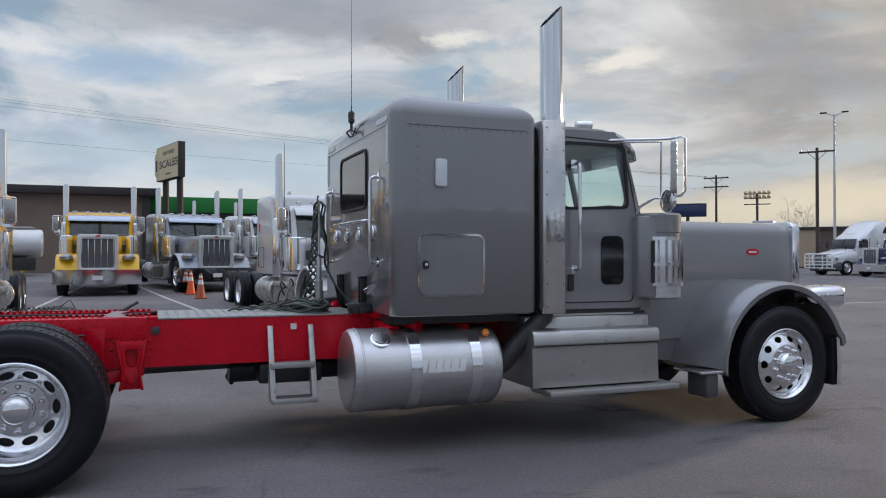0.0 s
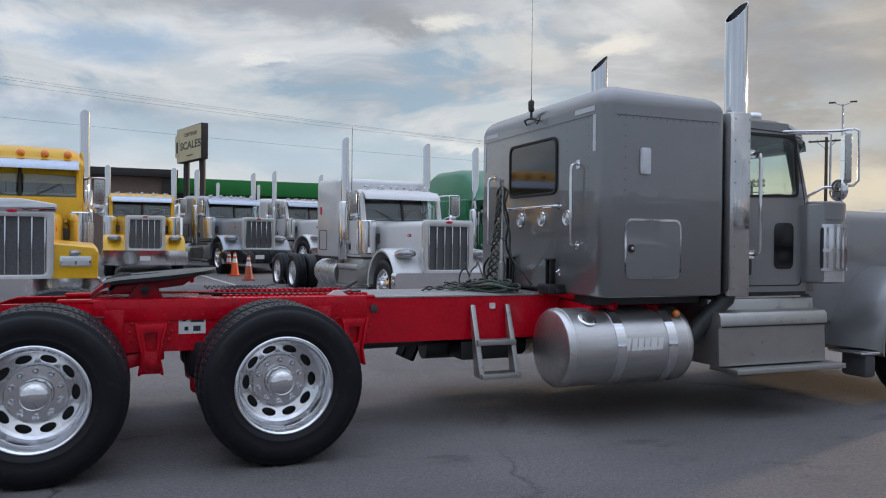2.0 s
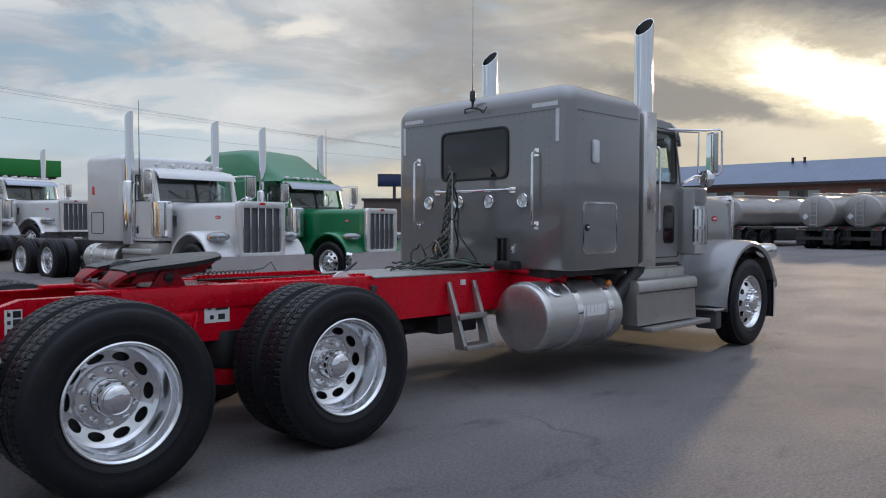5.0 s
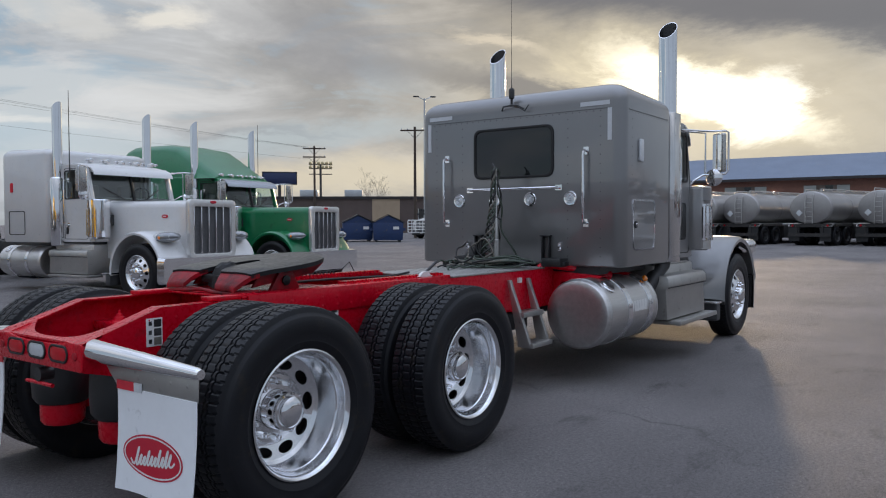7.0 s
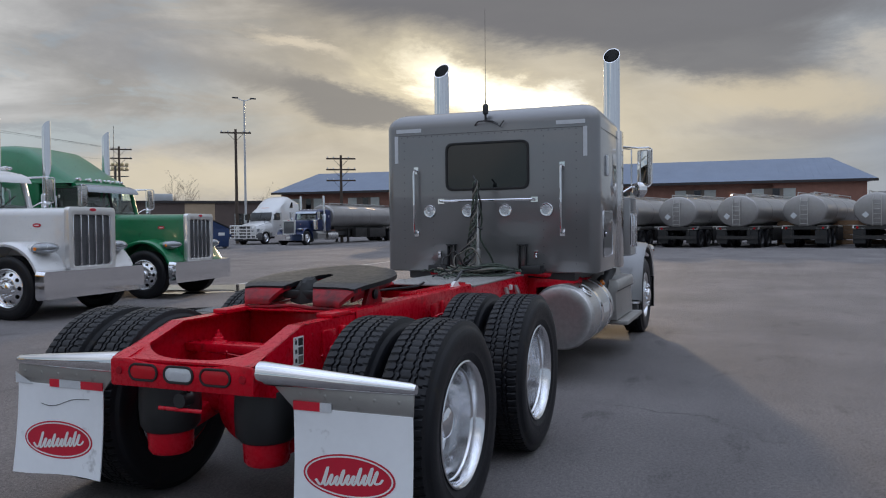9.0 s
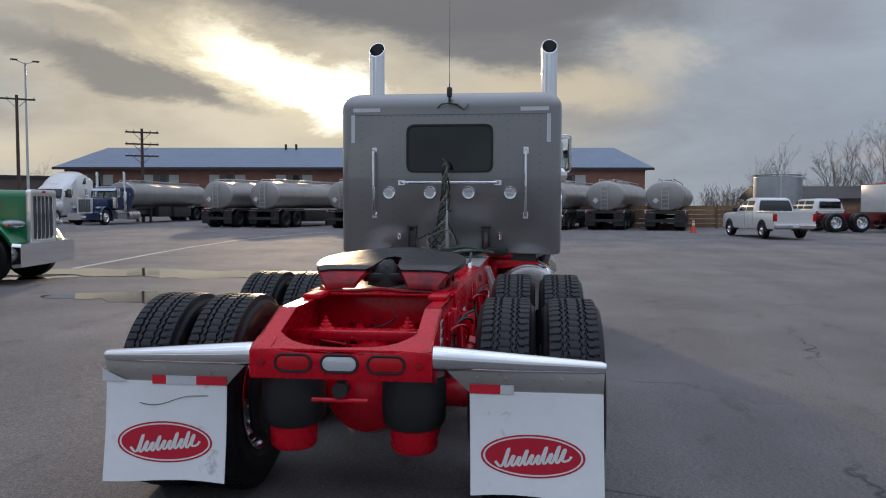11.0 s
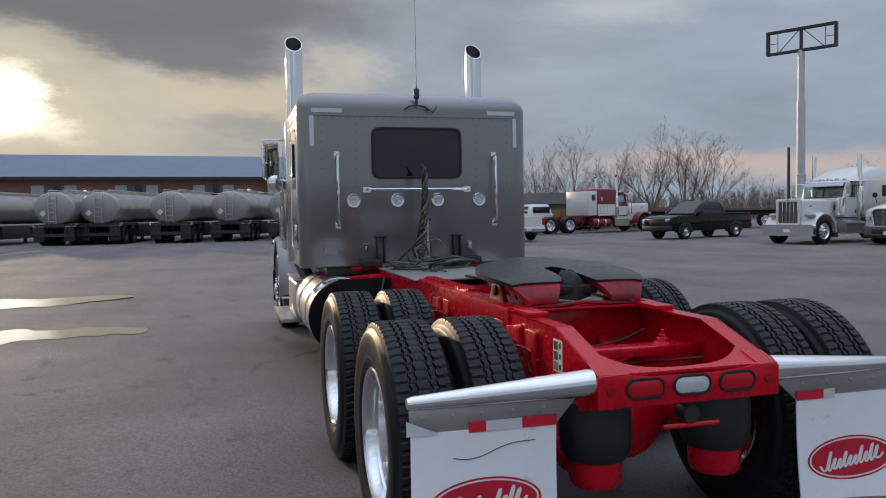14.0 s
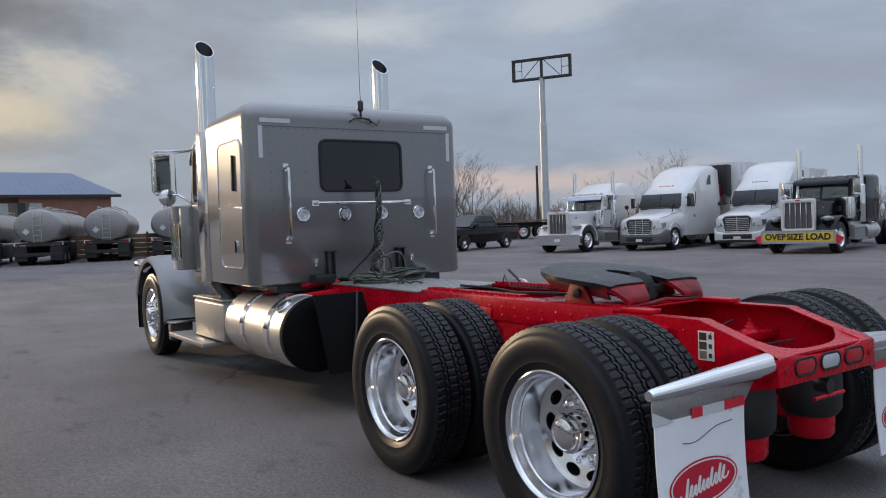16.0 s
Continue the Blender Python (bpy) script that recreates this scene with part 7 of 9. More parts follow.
        arch_in = [(-1.1 + 0.60 * math.cos(radians(a)), 0.55 + 0.60 * math.sin(radians(a))) for a in range(180, -1, -15)]
        part("fender_arch", Shape().prism(arch + arch_in, s * 0.78, s * 1.17, "y"), paint, T)
        if grille_style:
            band = Shape().prism([(-3.2, 1.15), (-5.5, 1.15), (-5.5, 1.75), (-4.6, 1.62), (-3.9, 1.40)], s * 1.20, s * 1.226, "y")
            part("side_stripe", band, NAVY, T, "dark blue stripe on the sleeper's side")
    bump = [section(0.06, 0.6, 0.36, 0.66, 0.06), section(0.0, 0.98, 0.34, 0.72, 0.06), section(-0.35, 1.16, 0.34, 0.92, 0.06), section(-0.55, 1.18, 0.36, 0.92, 0.06)]
    part("bumper", Shape().loft(bump), BUMPER_GREY if grille_style == 0 else paint, T, "moulded front bumper", sharp=45)
    g = rounded([(-0.56, 0.70), (0.56, 0.70), (0.66, 1.30), (0.50, 1.42), (-0.50, 1.42), (-0.66, 1.30)], 0.07)
    gi = rounded([(-0.51, 0.74), (0.51, 0.74), (0.60, 1.28), (0.46, 1.37), (-0.46, 1.37), (-0.60, 1.28)], 0.06)
    gr = part("grille_frame", Shape().ring(g, gi, -0.06, 0.06, "x"), CHROME, T, "chrome grille frame", bevel=0.01)
    part("grille_core", Shape().prism(gi, -0.05, 0.015, "x"), BLACK, gr)
    for i in range(7):
        z = 0.80 + 0.078 * i
        part("grille_slat", Shape().box(0.015, 0.035, -0.50, 0.50, z, z + 0.022), POLISHED, gr)
    for y in ((-0.17, 0.17) if grille_style == 0 else (0.0,)):
        part("grille_post", Shape().box(0.02, 0.05, y - 0.02, y + 0.02, 0.74, 1.36), CHROME, gr)
    part("lower_intake", Shape().box(0.0, 0.075, -0.62, 0.62, 0.42, 0.62), BLACK, T, bevel=0.02)
    part("bumper_lip", Shape().loft([section(0.075, 0.6, 0.28, 0.38, 0.03), section(0.01, 1.0, 0.28, 0.38, 0.03), section(-0.4, 1.17, 0.28, 0.38, 0.03)]), BLACK, T, "black lower bumper lip", sharp=45)
    part("licence_plate", Shape().box(0.07, 0.08, -0.15, 0.15, 0.40, 0.53), LOGO_WHITE, T)
    for y in (-0.3, -0.15, 0, 0.15, 0.3) if high else ():
        part("roof_light", Shape().lathe([(0.05, 0), (0.045, 0.03), (0, 0.04)], 12, pose(-2.66, y, 2.855)), AMBER, T)
    part("frame", Shape().box(-8.3, -0.5, -0.42, -0.34, 0.75, 1.0).box(-8.3, -0.5, 0.34, 0.42, 0.75, 1.0), STEEL, T)
    for s in (-1, 1):
        wheel(T, -1.1, s * 1.0, s, "steer", False)
        for x in (-6.4, -7.72):
            wheel(T, x, s * 1.0, s, "dual", False)
            wheel(T, x, s * 0.68, s, "inner", False)
    for x in (-6.4, -7.72):
        part("drive_axle", Shape().cyl((x, -0.95, R_TYRE), (x, 0.95, R_TYRE), 0.08, 12), STEEL, T)
    part("underbody", Shape().box(-5.6, -0.4, -0.6, 0.6, 0.45, 0.95), STEEL, T)
    return T


def grille_guard(T):
    """A guard of pale upright and level tubes on the front bumper."""
    g = part("grille_guard", Shape().tube([(0.05, -1.15, 0.45), (0.3, -1.15, 0.5), (0.32, -1.15, 1.4), (0.32, -1.1, 1.45), (0.32, 1.1, 1.45), (0.32, 1.15, 1.4), (0.3, 1.15, 0.5), (0.05, 1.15, 0.45)], 0.05, 10), LOGO_WHITE, T, "pale tubular grille guard")
    for y in (-0.75, -0.35, 0.35, 0.75):
        part("upright", Shape().cyl((0.32, y, 0.45), (0.32, y, 1.45), 0.04, 10), LOGO_WHITE, g)
    for z in (0.5, 0.72, 0.94, 1.18):
        part("cross_tube", Shape().cyl((0.32, -1.15, z), (0.32, 1.15, z), 0.035, 10), LOGO_WHITE, g)


def light_vehicle(label, paint, front, heading, body="pickup", category="pickup", group="", name="pickup_truck", trim=CHROME):
    """A four-door pickup or a wagon; front at x = 0."""
    T = thing(name, label, category, pose(front[0], front[1], ground_height(*front), 0, 0, heading), group)
    L, w = (-5.8, 0.98) if body == "pickup" else (-4.9, 0.95)
    ax = (-0.98, -4.62) if body == "pickup" else (-0.92, -3.85)

    def section(x, zb, zt, w, r=0.10):
        return [(x, -w + 0.05, zb), (x, -w, zb + 0.12), (x, -w, zt - r), (x, -w + r * 0.5, zt), (x, w - r * 0.5, zt), (x, w, zt - r), (x, w, zb + 0.12), (x, w - 0.05, zb)]

    hood_z = 1.17
    secs = [section(0.0, 0.5, 0.98, w - 0.12), section(-0.10, 0.42, 1.08, w - 0.03), section(-0.5, 0.42, hood_z, w), section(-1.6, 0.42, 1.22, w), section(-1.75, 0.42, 1.22, w), section(L + 0.1, 0.45, 1.20, w), section(L, 0.5, 1.17, w - 0.03)]
    part("body", Shape().loft(secs), paint, T, sharp=40)
    tail = -3.95 if body == "pickup" else L + 0.12
    cab_secs = []
    for z, a, b, wt in ((1.18, -1.55, tail, w - 0.02), (1.5, -1.95, tail + 0.05 if body == "pickup" else tail + 0.06, w - 0.10), (1.82, -2.45, tail + 0.18, w - 0.20), (1.90, -2.65, tail + 0.3, w - 0.30)):
        cab_secs.append([(x, y, z) for x, y in rrect(b, a, -wt, wt, 0.14, 4)])
    part("cabin", Shape().loft(cab_secs), paint, T, sharp=45)
    wsq = [(-1.63, -w + 0.16, 1.25), (-1.63, w - 0.16, 1.25), (-2.38, w - 0.27, 1.79), (-2.38, -w + 0.27, 1.79)]
    d = Vector((0.03, 0, 0.03))
    part("windshield", Shape().add([Vector(p) + d * k for k in (0, 1) for p in wsq], [(0, 1, 2, 3), (4, 7, 6, 5), (0, 4, 5, 1), (1, 5, 6, 2), (2, 6, 7, 3), (3, 7, 4, 0)]), GLASS_DARK, T)
    spans = ((-2.0, -2.75), (-2.83, -3.6)) if body == "pickup" else ((-1.95, -2.6), (-2.68, -3.35), (-3.43, -4.45))
    for s in (-1, 1):
        for k, (a, b) in enumerate(spans):
            q = [(a - (0.0 if k else -0.05), 1.27, 0.02), (b, 1.27, 0.02), (b - (0 if k < len(spans) - 1 else -0.08), 1.76, 0.155), (a - (0.0 if k else 0.42), 1.76, 0.155)]
            v = [(x, s * (w - 0.03 - i + e), z) for e in (0.0, 0.012) for x, z, i in q]
            part("side_window", Shape().add(v, [(0, 1, 2, 3), (4, 7, 6, 5), (0, 4, 5, 1), (1, 5, 6, 2), (2, 6, 7, 3), (3, 7, 4, 0)]), GLASS_DARK, T)
        part("headlight", Shape().box(-0.16, 0.0, s * 0.68 - 0.16, s * 0.68 + 0.16, 0.85, 1.03), LAMP_CLEAR, T, bevel=0.03)
        part("tail_light", Shape().box(L - 0.012, L + 0.10, min(s * (w - 0.16), s * (w + 0.005)), max(s * (w - 0.16), s * (w + 0.005)), 0.80, 1.14), LAMP_RED, T, "red tail light", bevel=0.02)
        part("door_mirror", Shape().box(-1.98, -1.84, min(s * w, s * (w + 0.24)), max(s * w, s * (w + 0.24)), 1.22, 1.44), BLACK, T, bevel=0.03)
        for x in (-2.78, -3.65):
            part("door_seam", Shape().box(x - 0.006, x + 0.006, min(s * w, s * (w + 0.002)), max(s * w, s * (w + 0.002)), 0.55, 1.2), GASKET, T)
            part("door_handle", Shape().box(x + 0.08, x + 0.26, min(s * w, s * (w + 0.02)), max(s * w, s * (w + 0.02)), 1.02, 1.06), paint, T, bevel=0.008)
        for x in ax:
            arch = [(x + 0.48 * math.cos(radians(a)), 0.40 + 0.48 * math.sin(radians(a))) for a in range(-8, 189, 14)]
            part("wheel_arch", Shape().prism(arch, s * (w - 0.3), s * (w + 0.004), "y"), BLACK, T)
    wheel_set(T, [(x, s * (w - 0.12), s) for x in ax for s in (-1, 1)], 0.40, 0.26, POLISHED if trim == CHROME else STEEL)
    part("grille", Shape().box(-0.02, 0.02, -0.52, 0.52, 0.76, 1.02), BLACK, T, bevel=0.02)
    part("front_bumper", Shape().box(-0.12, 0.08, -w + 0.04, w - 0.04, 0.45, 0.68), trim if body == "pickup" else paint, T, bevel=0.04)
    part("rear_bumper", Shape().box(L - 0.12, L + 0.1, -w + 0.04, w - 0.04, 0.50, 0.70), trim if body == "pickup" else paint, T, bevel=0.03)
    part("plate", Shape().box(L - 0.13, L - 0.12, -0.15, 0.15, 0.54, 0.66), LOGO_WHITE, T)
    if body == "pickup":
        part("bed_floor", Shape().box(L + 0.12, -4.0, -w + 0.1, w - 0.1, 1.195, 1.206), BLACK, T)
        for s in (-1, 1):
            part("bed_rail", Shape().box(L + 0.02, -3.98, s * (w - 0.06) - 0.05, s * (w - 0.06) + 0.05, 1.18, 1.27), paint, T, bevel=0.02)
        part("tailgate_top", Shape().box(L, L + 0.07, -w + 0.05, w - 0.05, 1.15, 1.27), paint, T, bevel=0.02)
        q = [(tail - 0.006, -0.80, 1.26), (tail - 0.006, 0.80, 1.26), (tail + 0.036, 0.77, 1.50), (tail + 0.145, 0.68, 1.77), (tail + 0.145, -0.68, 1.77), (tail + 0.036, -0.77, 1.50)]
        part("rear_window", Shape().add([(x + e, y, z) for e in (0.0, 0.06) for x, y, z in q], [(0, 1, 2, 5), (5, 2, 3, 4), (6, 11, 8, 7), (11, 10, 9, 8)] + [(i, i + 6, (i + 1) % 6 + 6, (i + 1) % 6) for i in range(6)]), GLASS_DARK, T, "dark rear window")
    else:
        part("rear_window", Shape().box(L + 0.08, L + 0.2, -0.65, 0.65, 1.32, 1.72), GLASS_DARK, T, bevel=0.02)
        for s in (-1, 1):
            part("roof_rail", Shape().tube([(-2.6, s * 0.62, 1.90), (-2.7, s * 0.62, 1.95), (-4.3, s * 0.62, 1.95), (-4.4, s * 0.62, 1.90)], 0.015, 8), BLACK, T)
    return T


TANK = material("tank_aluminium", (0.36, 0.345, 0.335), 0.38, 0.6, 0, 0.12, 0.8, wear=0.12, wear_color=(0.34, 0.33, 0.32), bump=0.04, bump_scale=3)
DIRTY = material("dirty_black", (0.028, 0.026, 0.025), 0.7, 0, 0, 0.3, 3.0, wear=0.3, wear_color=(0.06, 0.05, 0.045))


def tanker_trailer(label, rear, heading, length=11.5, group="", size=1.0, skin=None):
    """An elliptical tank trailer; its rear end at x = 0, the tank reaching towards +x."""
    T = thing("tanker_trailer", label, "trailer", pose(rear[0], rear[1], ground_height(*rear), 0, 0, heading) @ Matrix.Scale(size, 4), group)
    a, b, cz = 1.15, 0.90, 2.08
    n = 36

    def loop(x, k, dz=0.0):
        return [(x, a * k * math.cos(2 * math.pi * i / n), cz + dz + b * k * math.sin(2 * math.pi * i / n)) for i in range(n)]

    rings = [loop(0.0, 0.02), loop(0.02, 0.45), loop(0.07, 0.80), loop(0.13, 0.95), loop(0.20, 1.0), loop(0.22, 1.012), loop(0.26, 1.012), loop(0.28, 1.0)]
    for q in (0.25, 0.5, 0.75):
        x = length * q
        rings += [loop(x - 0.05, 1.0), loop(x - 0.03, 1.012), loop(x + 0.03, 1.012), loop(x + 0.05, 1.0)]
    rings += [loop(length - 0.2, 1.0), loop(length - 0.08, 0.9), loop(length - 0.02, 0.5), loop(length, 0.02)]
    tank = part("tank", Shape().loft(rings), skin or TANK, T, "elliptical tank", sharp=30)
    # catwalk and manholes along the top
    part("catwalk", Shape().box(0.5, length - 0.6, -0.32, 0.32, cz + b - 0.03, cz + b + 0.02), DULL_ALU, tank)
    for q in (0.2, 0.45, 0.7):
        part("manhole", Shape().lathe([(0.24, 0), (0.24, 0.10), (0.2, 0.13), (0, 0.14)], 20, pose(length * q, 0, cz + b + 0.02)), TANK, tank)
    part("overturn_rail", Shape().tube([(0.4, -0.42, cz + b - 0.10), (0.45, -0.42, cz + b + 0.12), (length - 0.6, -0.42, cz + b + 0.12), (length - 0.5, -0.42, cz + b - 0.10)], 0.03, 8), DULL_ALU, tank)
    part("overturn_rail", Shape().tube([(0.4, 0.42, cz + b - 0.10), (0.45, 0.42, cz + b + 0.12), (length - 0.6, 0.42, cz + b + 0.12), (length - 0.5, 0.42, cz + b - 0.10)], 0.03, 8), DULL_ALU, tank)
    lad = Shape()
    for y in (-0.2, 0.2):
        lad.tube([(-0.06, y, 1.2), (-0.10, y, 2.4), (0.05, y, 2.8), (0.3, y, 2.9)], 0.02, 8)
    for k in range(6):
        lad.cyl((-0.08, -0.2, 1.35 + 0.25 * k), (-0.08, 0.2, 1.35 + 0.25 * k), 0.015, 8)
    part("ladder", lad, DULL_ALU, T, "rear ladder")
    part("placard", Shape().prism([(0.55, 1.62), (0.37, 1.80), (0.55, 1.98), (0.73, 1.80)], -0.02, 0.07, "x"), TAPE_WHITE, tank, "pale diamond placard")
    part("chassis", Shape().box(0.15, length - 1.0, -0.5, -0.38, 1.0, 1.25).box(0.15, length - 1.0, 0.38, 0.5, 1.0, 1.25).box(0.1, 0.25, -1.12, 1.12, 1.02, 1.2), DIRTY, T, "dark trailer chassis")
    part("rear_bumper", Shape().box(-0.05, 0.05, -1.15, 1.15, 0.50, 0.68).box(0.0, 0.08, -0.75, -0.65, 0.6, 1.05).box(0.0, 0.08, 0.65, 0.75, 0.6, 1.05), DIRTY, T, "dark rear bumper")
    part("hose_tube", Shape().cyl((0.8, -1.0, 1.15), (length - 2, -1.0, 1.15), 0.09, 12), DULL_ALU, T)
    for s in (-1, 1):
        part("mud_flap", Shape().box(0.05, 0.07, s * 0.85 - 0.3, s * 0.85 + 0.3, 0.25, 1.0), BLACK, T)
        part("fender", Shape().prism([(0.1, 1.05), (0.4, 1.2), (2.7, 1.2), (3.0, 1.05), (3.0, 1.1), (2.7, 1.25), (0.4, 1.25), (0.1, 1.1)], s * 0.6, s * 1.2, "y"), DULL_ALU, T)
        part("tail_lamp", Shape().lathe([(0.06, 0), (0.05, 0.02), (0, 0.025)], 14, pose(0.09, s * 0.95, 1.11, 0, -90, 0)), LAMP_RED, T)
        for x in (0.95, 2.2):
            wheel(T, x, s * 1.0, s, "dual", False, dull=True)
            wheel(T, x, s * 0.68, s, "inner", False)
        # two dark boxes a side, added to darken the open space below the tank
        part("underside_filler", Shape().box(3.2, 6.0, s * 0.85 - 0.25, s * 0.85 + 0.25, 0.36, 1.1), DIRTY, T, "dark filler box added under the tank", bevel=0.02)
        part("underside_block", Shape().box(6.1, min(8.0, length - 3.3), s * 0.7 - 0.2, s * 0.7 + 0.2, 0.38, 1.15), DIRTY, T, bevel=0.02)
        part("landing_leg", Shape().box(length - 3.2, length - 3.05, s * 0.55 - 0.07, s * 0.55 + 0.07, 0.03, 1.1).box(length - 3.25, length - 3.0, s * 0.55 - 0.12, s * 0.55 + 0.12, 0.0, 0.04), DIRTY, T)
    return T


def traffic_cone(x, y, label, h=0.75, mat=None, group="traffic cones"):
    T = thing("traffic_cone", label, "cone", pose(x, y, ground_height(x, y)), group)
    part("base", Shape().prism(rrect(-0.18, 0.18, -0.18, 0.18, 0.03), 0, 0.035, "z"), mat or CONE, T, bevel=0.004)
    part("cone", Shape().lathe([(0.14, 0.035), (0.135, 0.05), (0.035, h), (0.02, h), (0.0, h)], 24), mat or CONE, T)
    for z0, z1 in ((0.42, 0.55), (0.62, 0.68)):
        r = lambda z: 0.135 + (0.035 - 0.135) * (z - 0.05) / (h - 0.05) + 0.002
        part("reflective_collar", Shape().lathe([(r(z0), z0), (r(z1), z1)], 24, cap=False), TAPE_WHITE, T)
    return T


CONE = material("cone_orange", (0.72, 0.09, 0.015), 0.5, 0, 0, 0.12, 6.0, wear=0.1, wear_color=(0.3, 0.06, 0.03))
CONE_OLD = material("cone_faded", (0.42, 0.09, 0.045), 0.6, 0, 0, 0.15, 6.0, wear=0.2, wear_color=(0.2, 0.06, 0.04))

ROW = "tractors parked in the lot"


def whip(T, x, y, z, top):
    part("aerial", Shape().tube([(x, y, z), (x, y, (z + top) / 2), (x, y, top)], 0.01, 6, [0.012, 0.008, 0.005]), STEEL, T, "thin whip aerial")


whip(parked_tractor("white conventional semi tractor with painted visor and sleeper", WHITE, (7.0, 7.9), -84, long=0.38, group=ROW, tall=0.22, visor=WHITE, stack_top=3.70, size=0.985), 6.3, -1.02, 2.4, 4.0)
whip(parked_tractor("bright green semi tractor with tall roof fairing", GREEN, (10.6, 8.6), -80, roof="tall", long=1.1, group=ROW, high=0.26, stack_top=3.85, size=0.95), 6.2, 1.02, 2.4, 4.1)
parked_tractor("yellow long-nose semi tractor with square headlamps", YELLOW, (-0.47, 6.75), -85.5, roof="flat", group=ROW, square=True, cap=True, stack_top=3.75, lift=0.27)
parked_tractor("yellow conventional semi tractor with wide chrome bumper", YELLOW, (1.5, 18.7), -88, stack_top=3.5, far=True, group=ROW)
parked_tractor("silver grey semi tractor with chrome roof lights", SILVER, (5.0, 19.6), -76, stack_top=3.5, far=True, group=ROW)
parked_tractor("white semi tractor standing behind the silver one", WHITE, (8.2, 21.5), -72, far=True, group=ROW)
parked_tractor("yellow semi tractor half hidden behind other trucks", YELLOW, (6.6, 31.0), -80, far=True, group=ROW)
FAR = "trucks parked along the far edge"
parked_tractor("white conventional semi tractor with tall sleeper fairing", WHITE, (23.7, -20.3), 103, roof="tall", long=0.6, far=True, group=FAR)
aero_tractor("white aerodynamic semi tractor with high roof sleeper", WHITE, (20.9, -22.5), 103, group=FAR)
aero_tractor("white rounded semi tractor with wide chrome grille", WHITE, (17.7, -24.9), 103, roof=3.75, group=FAR, grille_style=1)
blk = parked_tractor("black semi tractor with yellow oversize load banner", BLACK_PAINT, (13.35, -22.15), 101, far=True, group=FAR, visor=BLACK_PAINT, long=0.5, size=1.05)
parked_tractor("maroon and white semi tractor with polished rims", MAROON, (44.1, -25.5), -78, far=True, group=FAR, lower=WHITE, hood_paint=WHITE, frame=MAROON, roof="flat", long=0.3, tall=0.12, rear_box=True)
parked_tractor("dark blue semi tractor coupled to a tank trailer", NAVY, (45.5, 29.2), 178, far=True, group=FAR, long=-0.5, rear=False)
grille_guard(aero_tractor("white semi tractor with a pale grille guard", WHITE, (46.2, 33.6), 180, roof=3.5, group=FAR))
light_vehicle("white four-door pickup truck with chrome bumper", WHITE, (38.6, -11.7), 9)
light_vehicle("black four-door pickup truck with black wheels", BLACK_PAINT, (31.2, -18.8), 104, trim=BLACK)
light_vehicle("white station wagon with dark windows", WHITE, (50.0, -17.8), 10, "wagon", "car", name="wagon")
light_vehicle("brown sport utility car", BROWN_CAR, (51.6, -22.6), 10, "wagon", "car", name="wagon")
TANKS = "tank trailers in a row"
for i, y in enumerate((19.3, 16.2, 11.0, 8.7, 4.9, 1.6, -1.7, -5.2, -8.7)):
    tanker_trailer("dull polished aluminium tank trailer on dark wheels", (44.0 + 0.3 * math.sin(3 * i), y), -15 + 2 * math.sin(5 * i), group=TANKS, length=11.5)
tanker_trailer("polished aluminium tank trailer behind a blue tractor", (61.6, 28.6), 178.0, length=11.8, group=TANKS)
tanker_trailer("white painted tank trailer beside the brown building", (-6.6, 34.0), 8, length=6.6, group=TANKS, size=0.74, skin=WHITE)
traffic_cone(4.17, 19.0, "bright orange traffic cone with white collars", 0.74)
traffic_cone(4.36, 17.2, "faded orange traffic cone with white collars", 0.74, CONE_OLD)
traffic_cone(41.2, -9.85, "bright orange traffic cone with white collars", 0.80)


def oversize_banner(parent):
    board = part("banner", Shape().box(9.195, 9.215, -1.12, 1.12, 0.44, 0.72), BANNER, parent, "yellow banner reading OVERSIZE LOAD")
    for s in (-1, 1):
        part("red_flag", Shape().prism([(s * 1.13, 0.72), (s * 1.45, 0.55), (s * 1.25, 0.30)], 9.14, 9.15, "x"), TAPE_RED, parent, "small red warning flag")
    text = bpy.data.curves.new("banner_text", "FONT")
    text.body, text.size, text.align_x, text.align_y, text.extrude = "OVERSIZE LOAD", 0.29, "CENTER", "CENTER", 0.002
    text.offset = 0.011
    ob = new("banner_text", text)
    ob.data.materials.append(GASKET)
    ob.parent = board
    ob.matrix_basis = Matrix(((0, 0, 1, 9.219), (1, 0, 0, 0), (0, 1, 0, 0.58), (0, 0, 0, 1)))


BANNER = material("banner_yellow", (0.72, 0.52, 0.03), 0.6, 0, 0, 0.1, 4.0)
oversize_banner(blk)


def box_trailer(front, heading):
    T = thing("box_trailer", "white box trailer with dark front end", "trailer", pose(front[0], front[1], ground_height(*front), 0, 0, heading))
    part("box_body", Shape().box(-14, 0, -1.28, 1.28, 1.15, 4.0), WHITE, T, bevel=0.03)
    for s in (-1, 1):
        for i in range(22):
            x = -0.4 - i * 0.62
            part("side_post", Shape().box(x - 0.025, x + 0.025, min(s * 1.28, s * 1.295), max(s * 1.28, s * 1.295), 1.2, 3.95), WHITE, T)
        for x in (-11.5, -12.8):
            wheel(T, x, s * 1.0, s, "dual", False)
    part("cooling_unit", Shape().box(0.02, 0.55, -0.95, 0.95, 2.3, 3.85), BLACK, T, "black cooling unit", bevel=0.05)
    part("red_panel", Shape().box(0.55, 0.57, -0.6, 0.6, 1.9, 2.9), TAPE_RED, T)
    part("landing_leg", Shape().box(-2.6, -2.4, -0.8, -0.6, 0, 1.15).box(-2.6, -2.4, 0.6, 0.8, 0, 1.15), STEEL, T)


box_trailer((22.0, -29.2), 103)


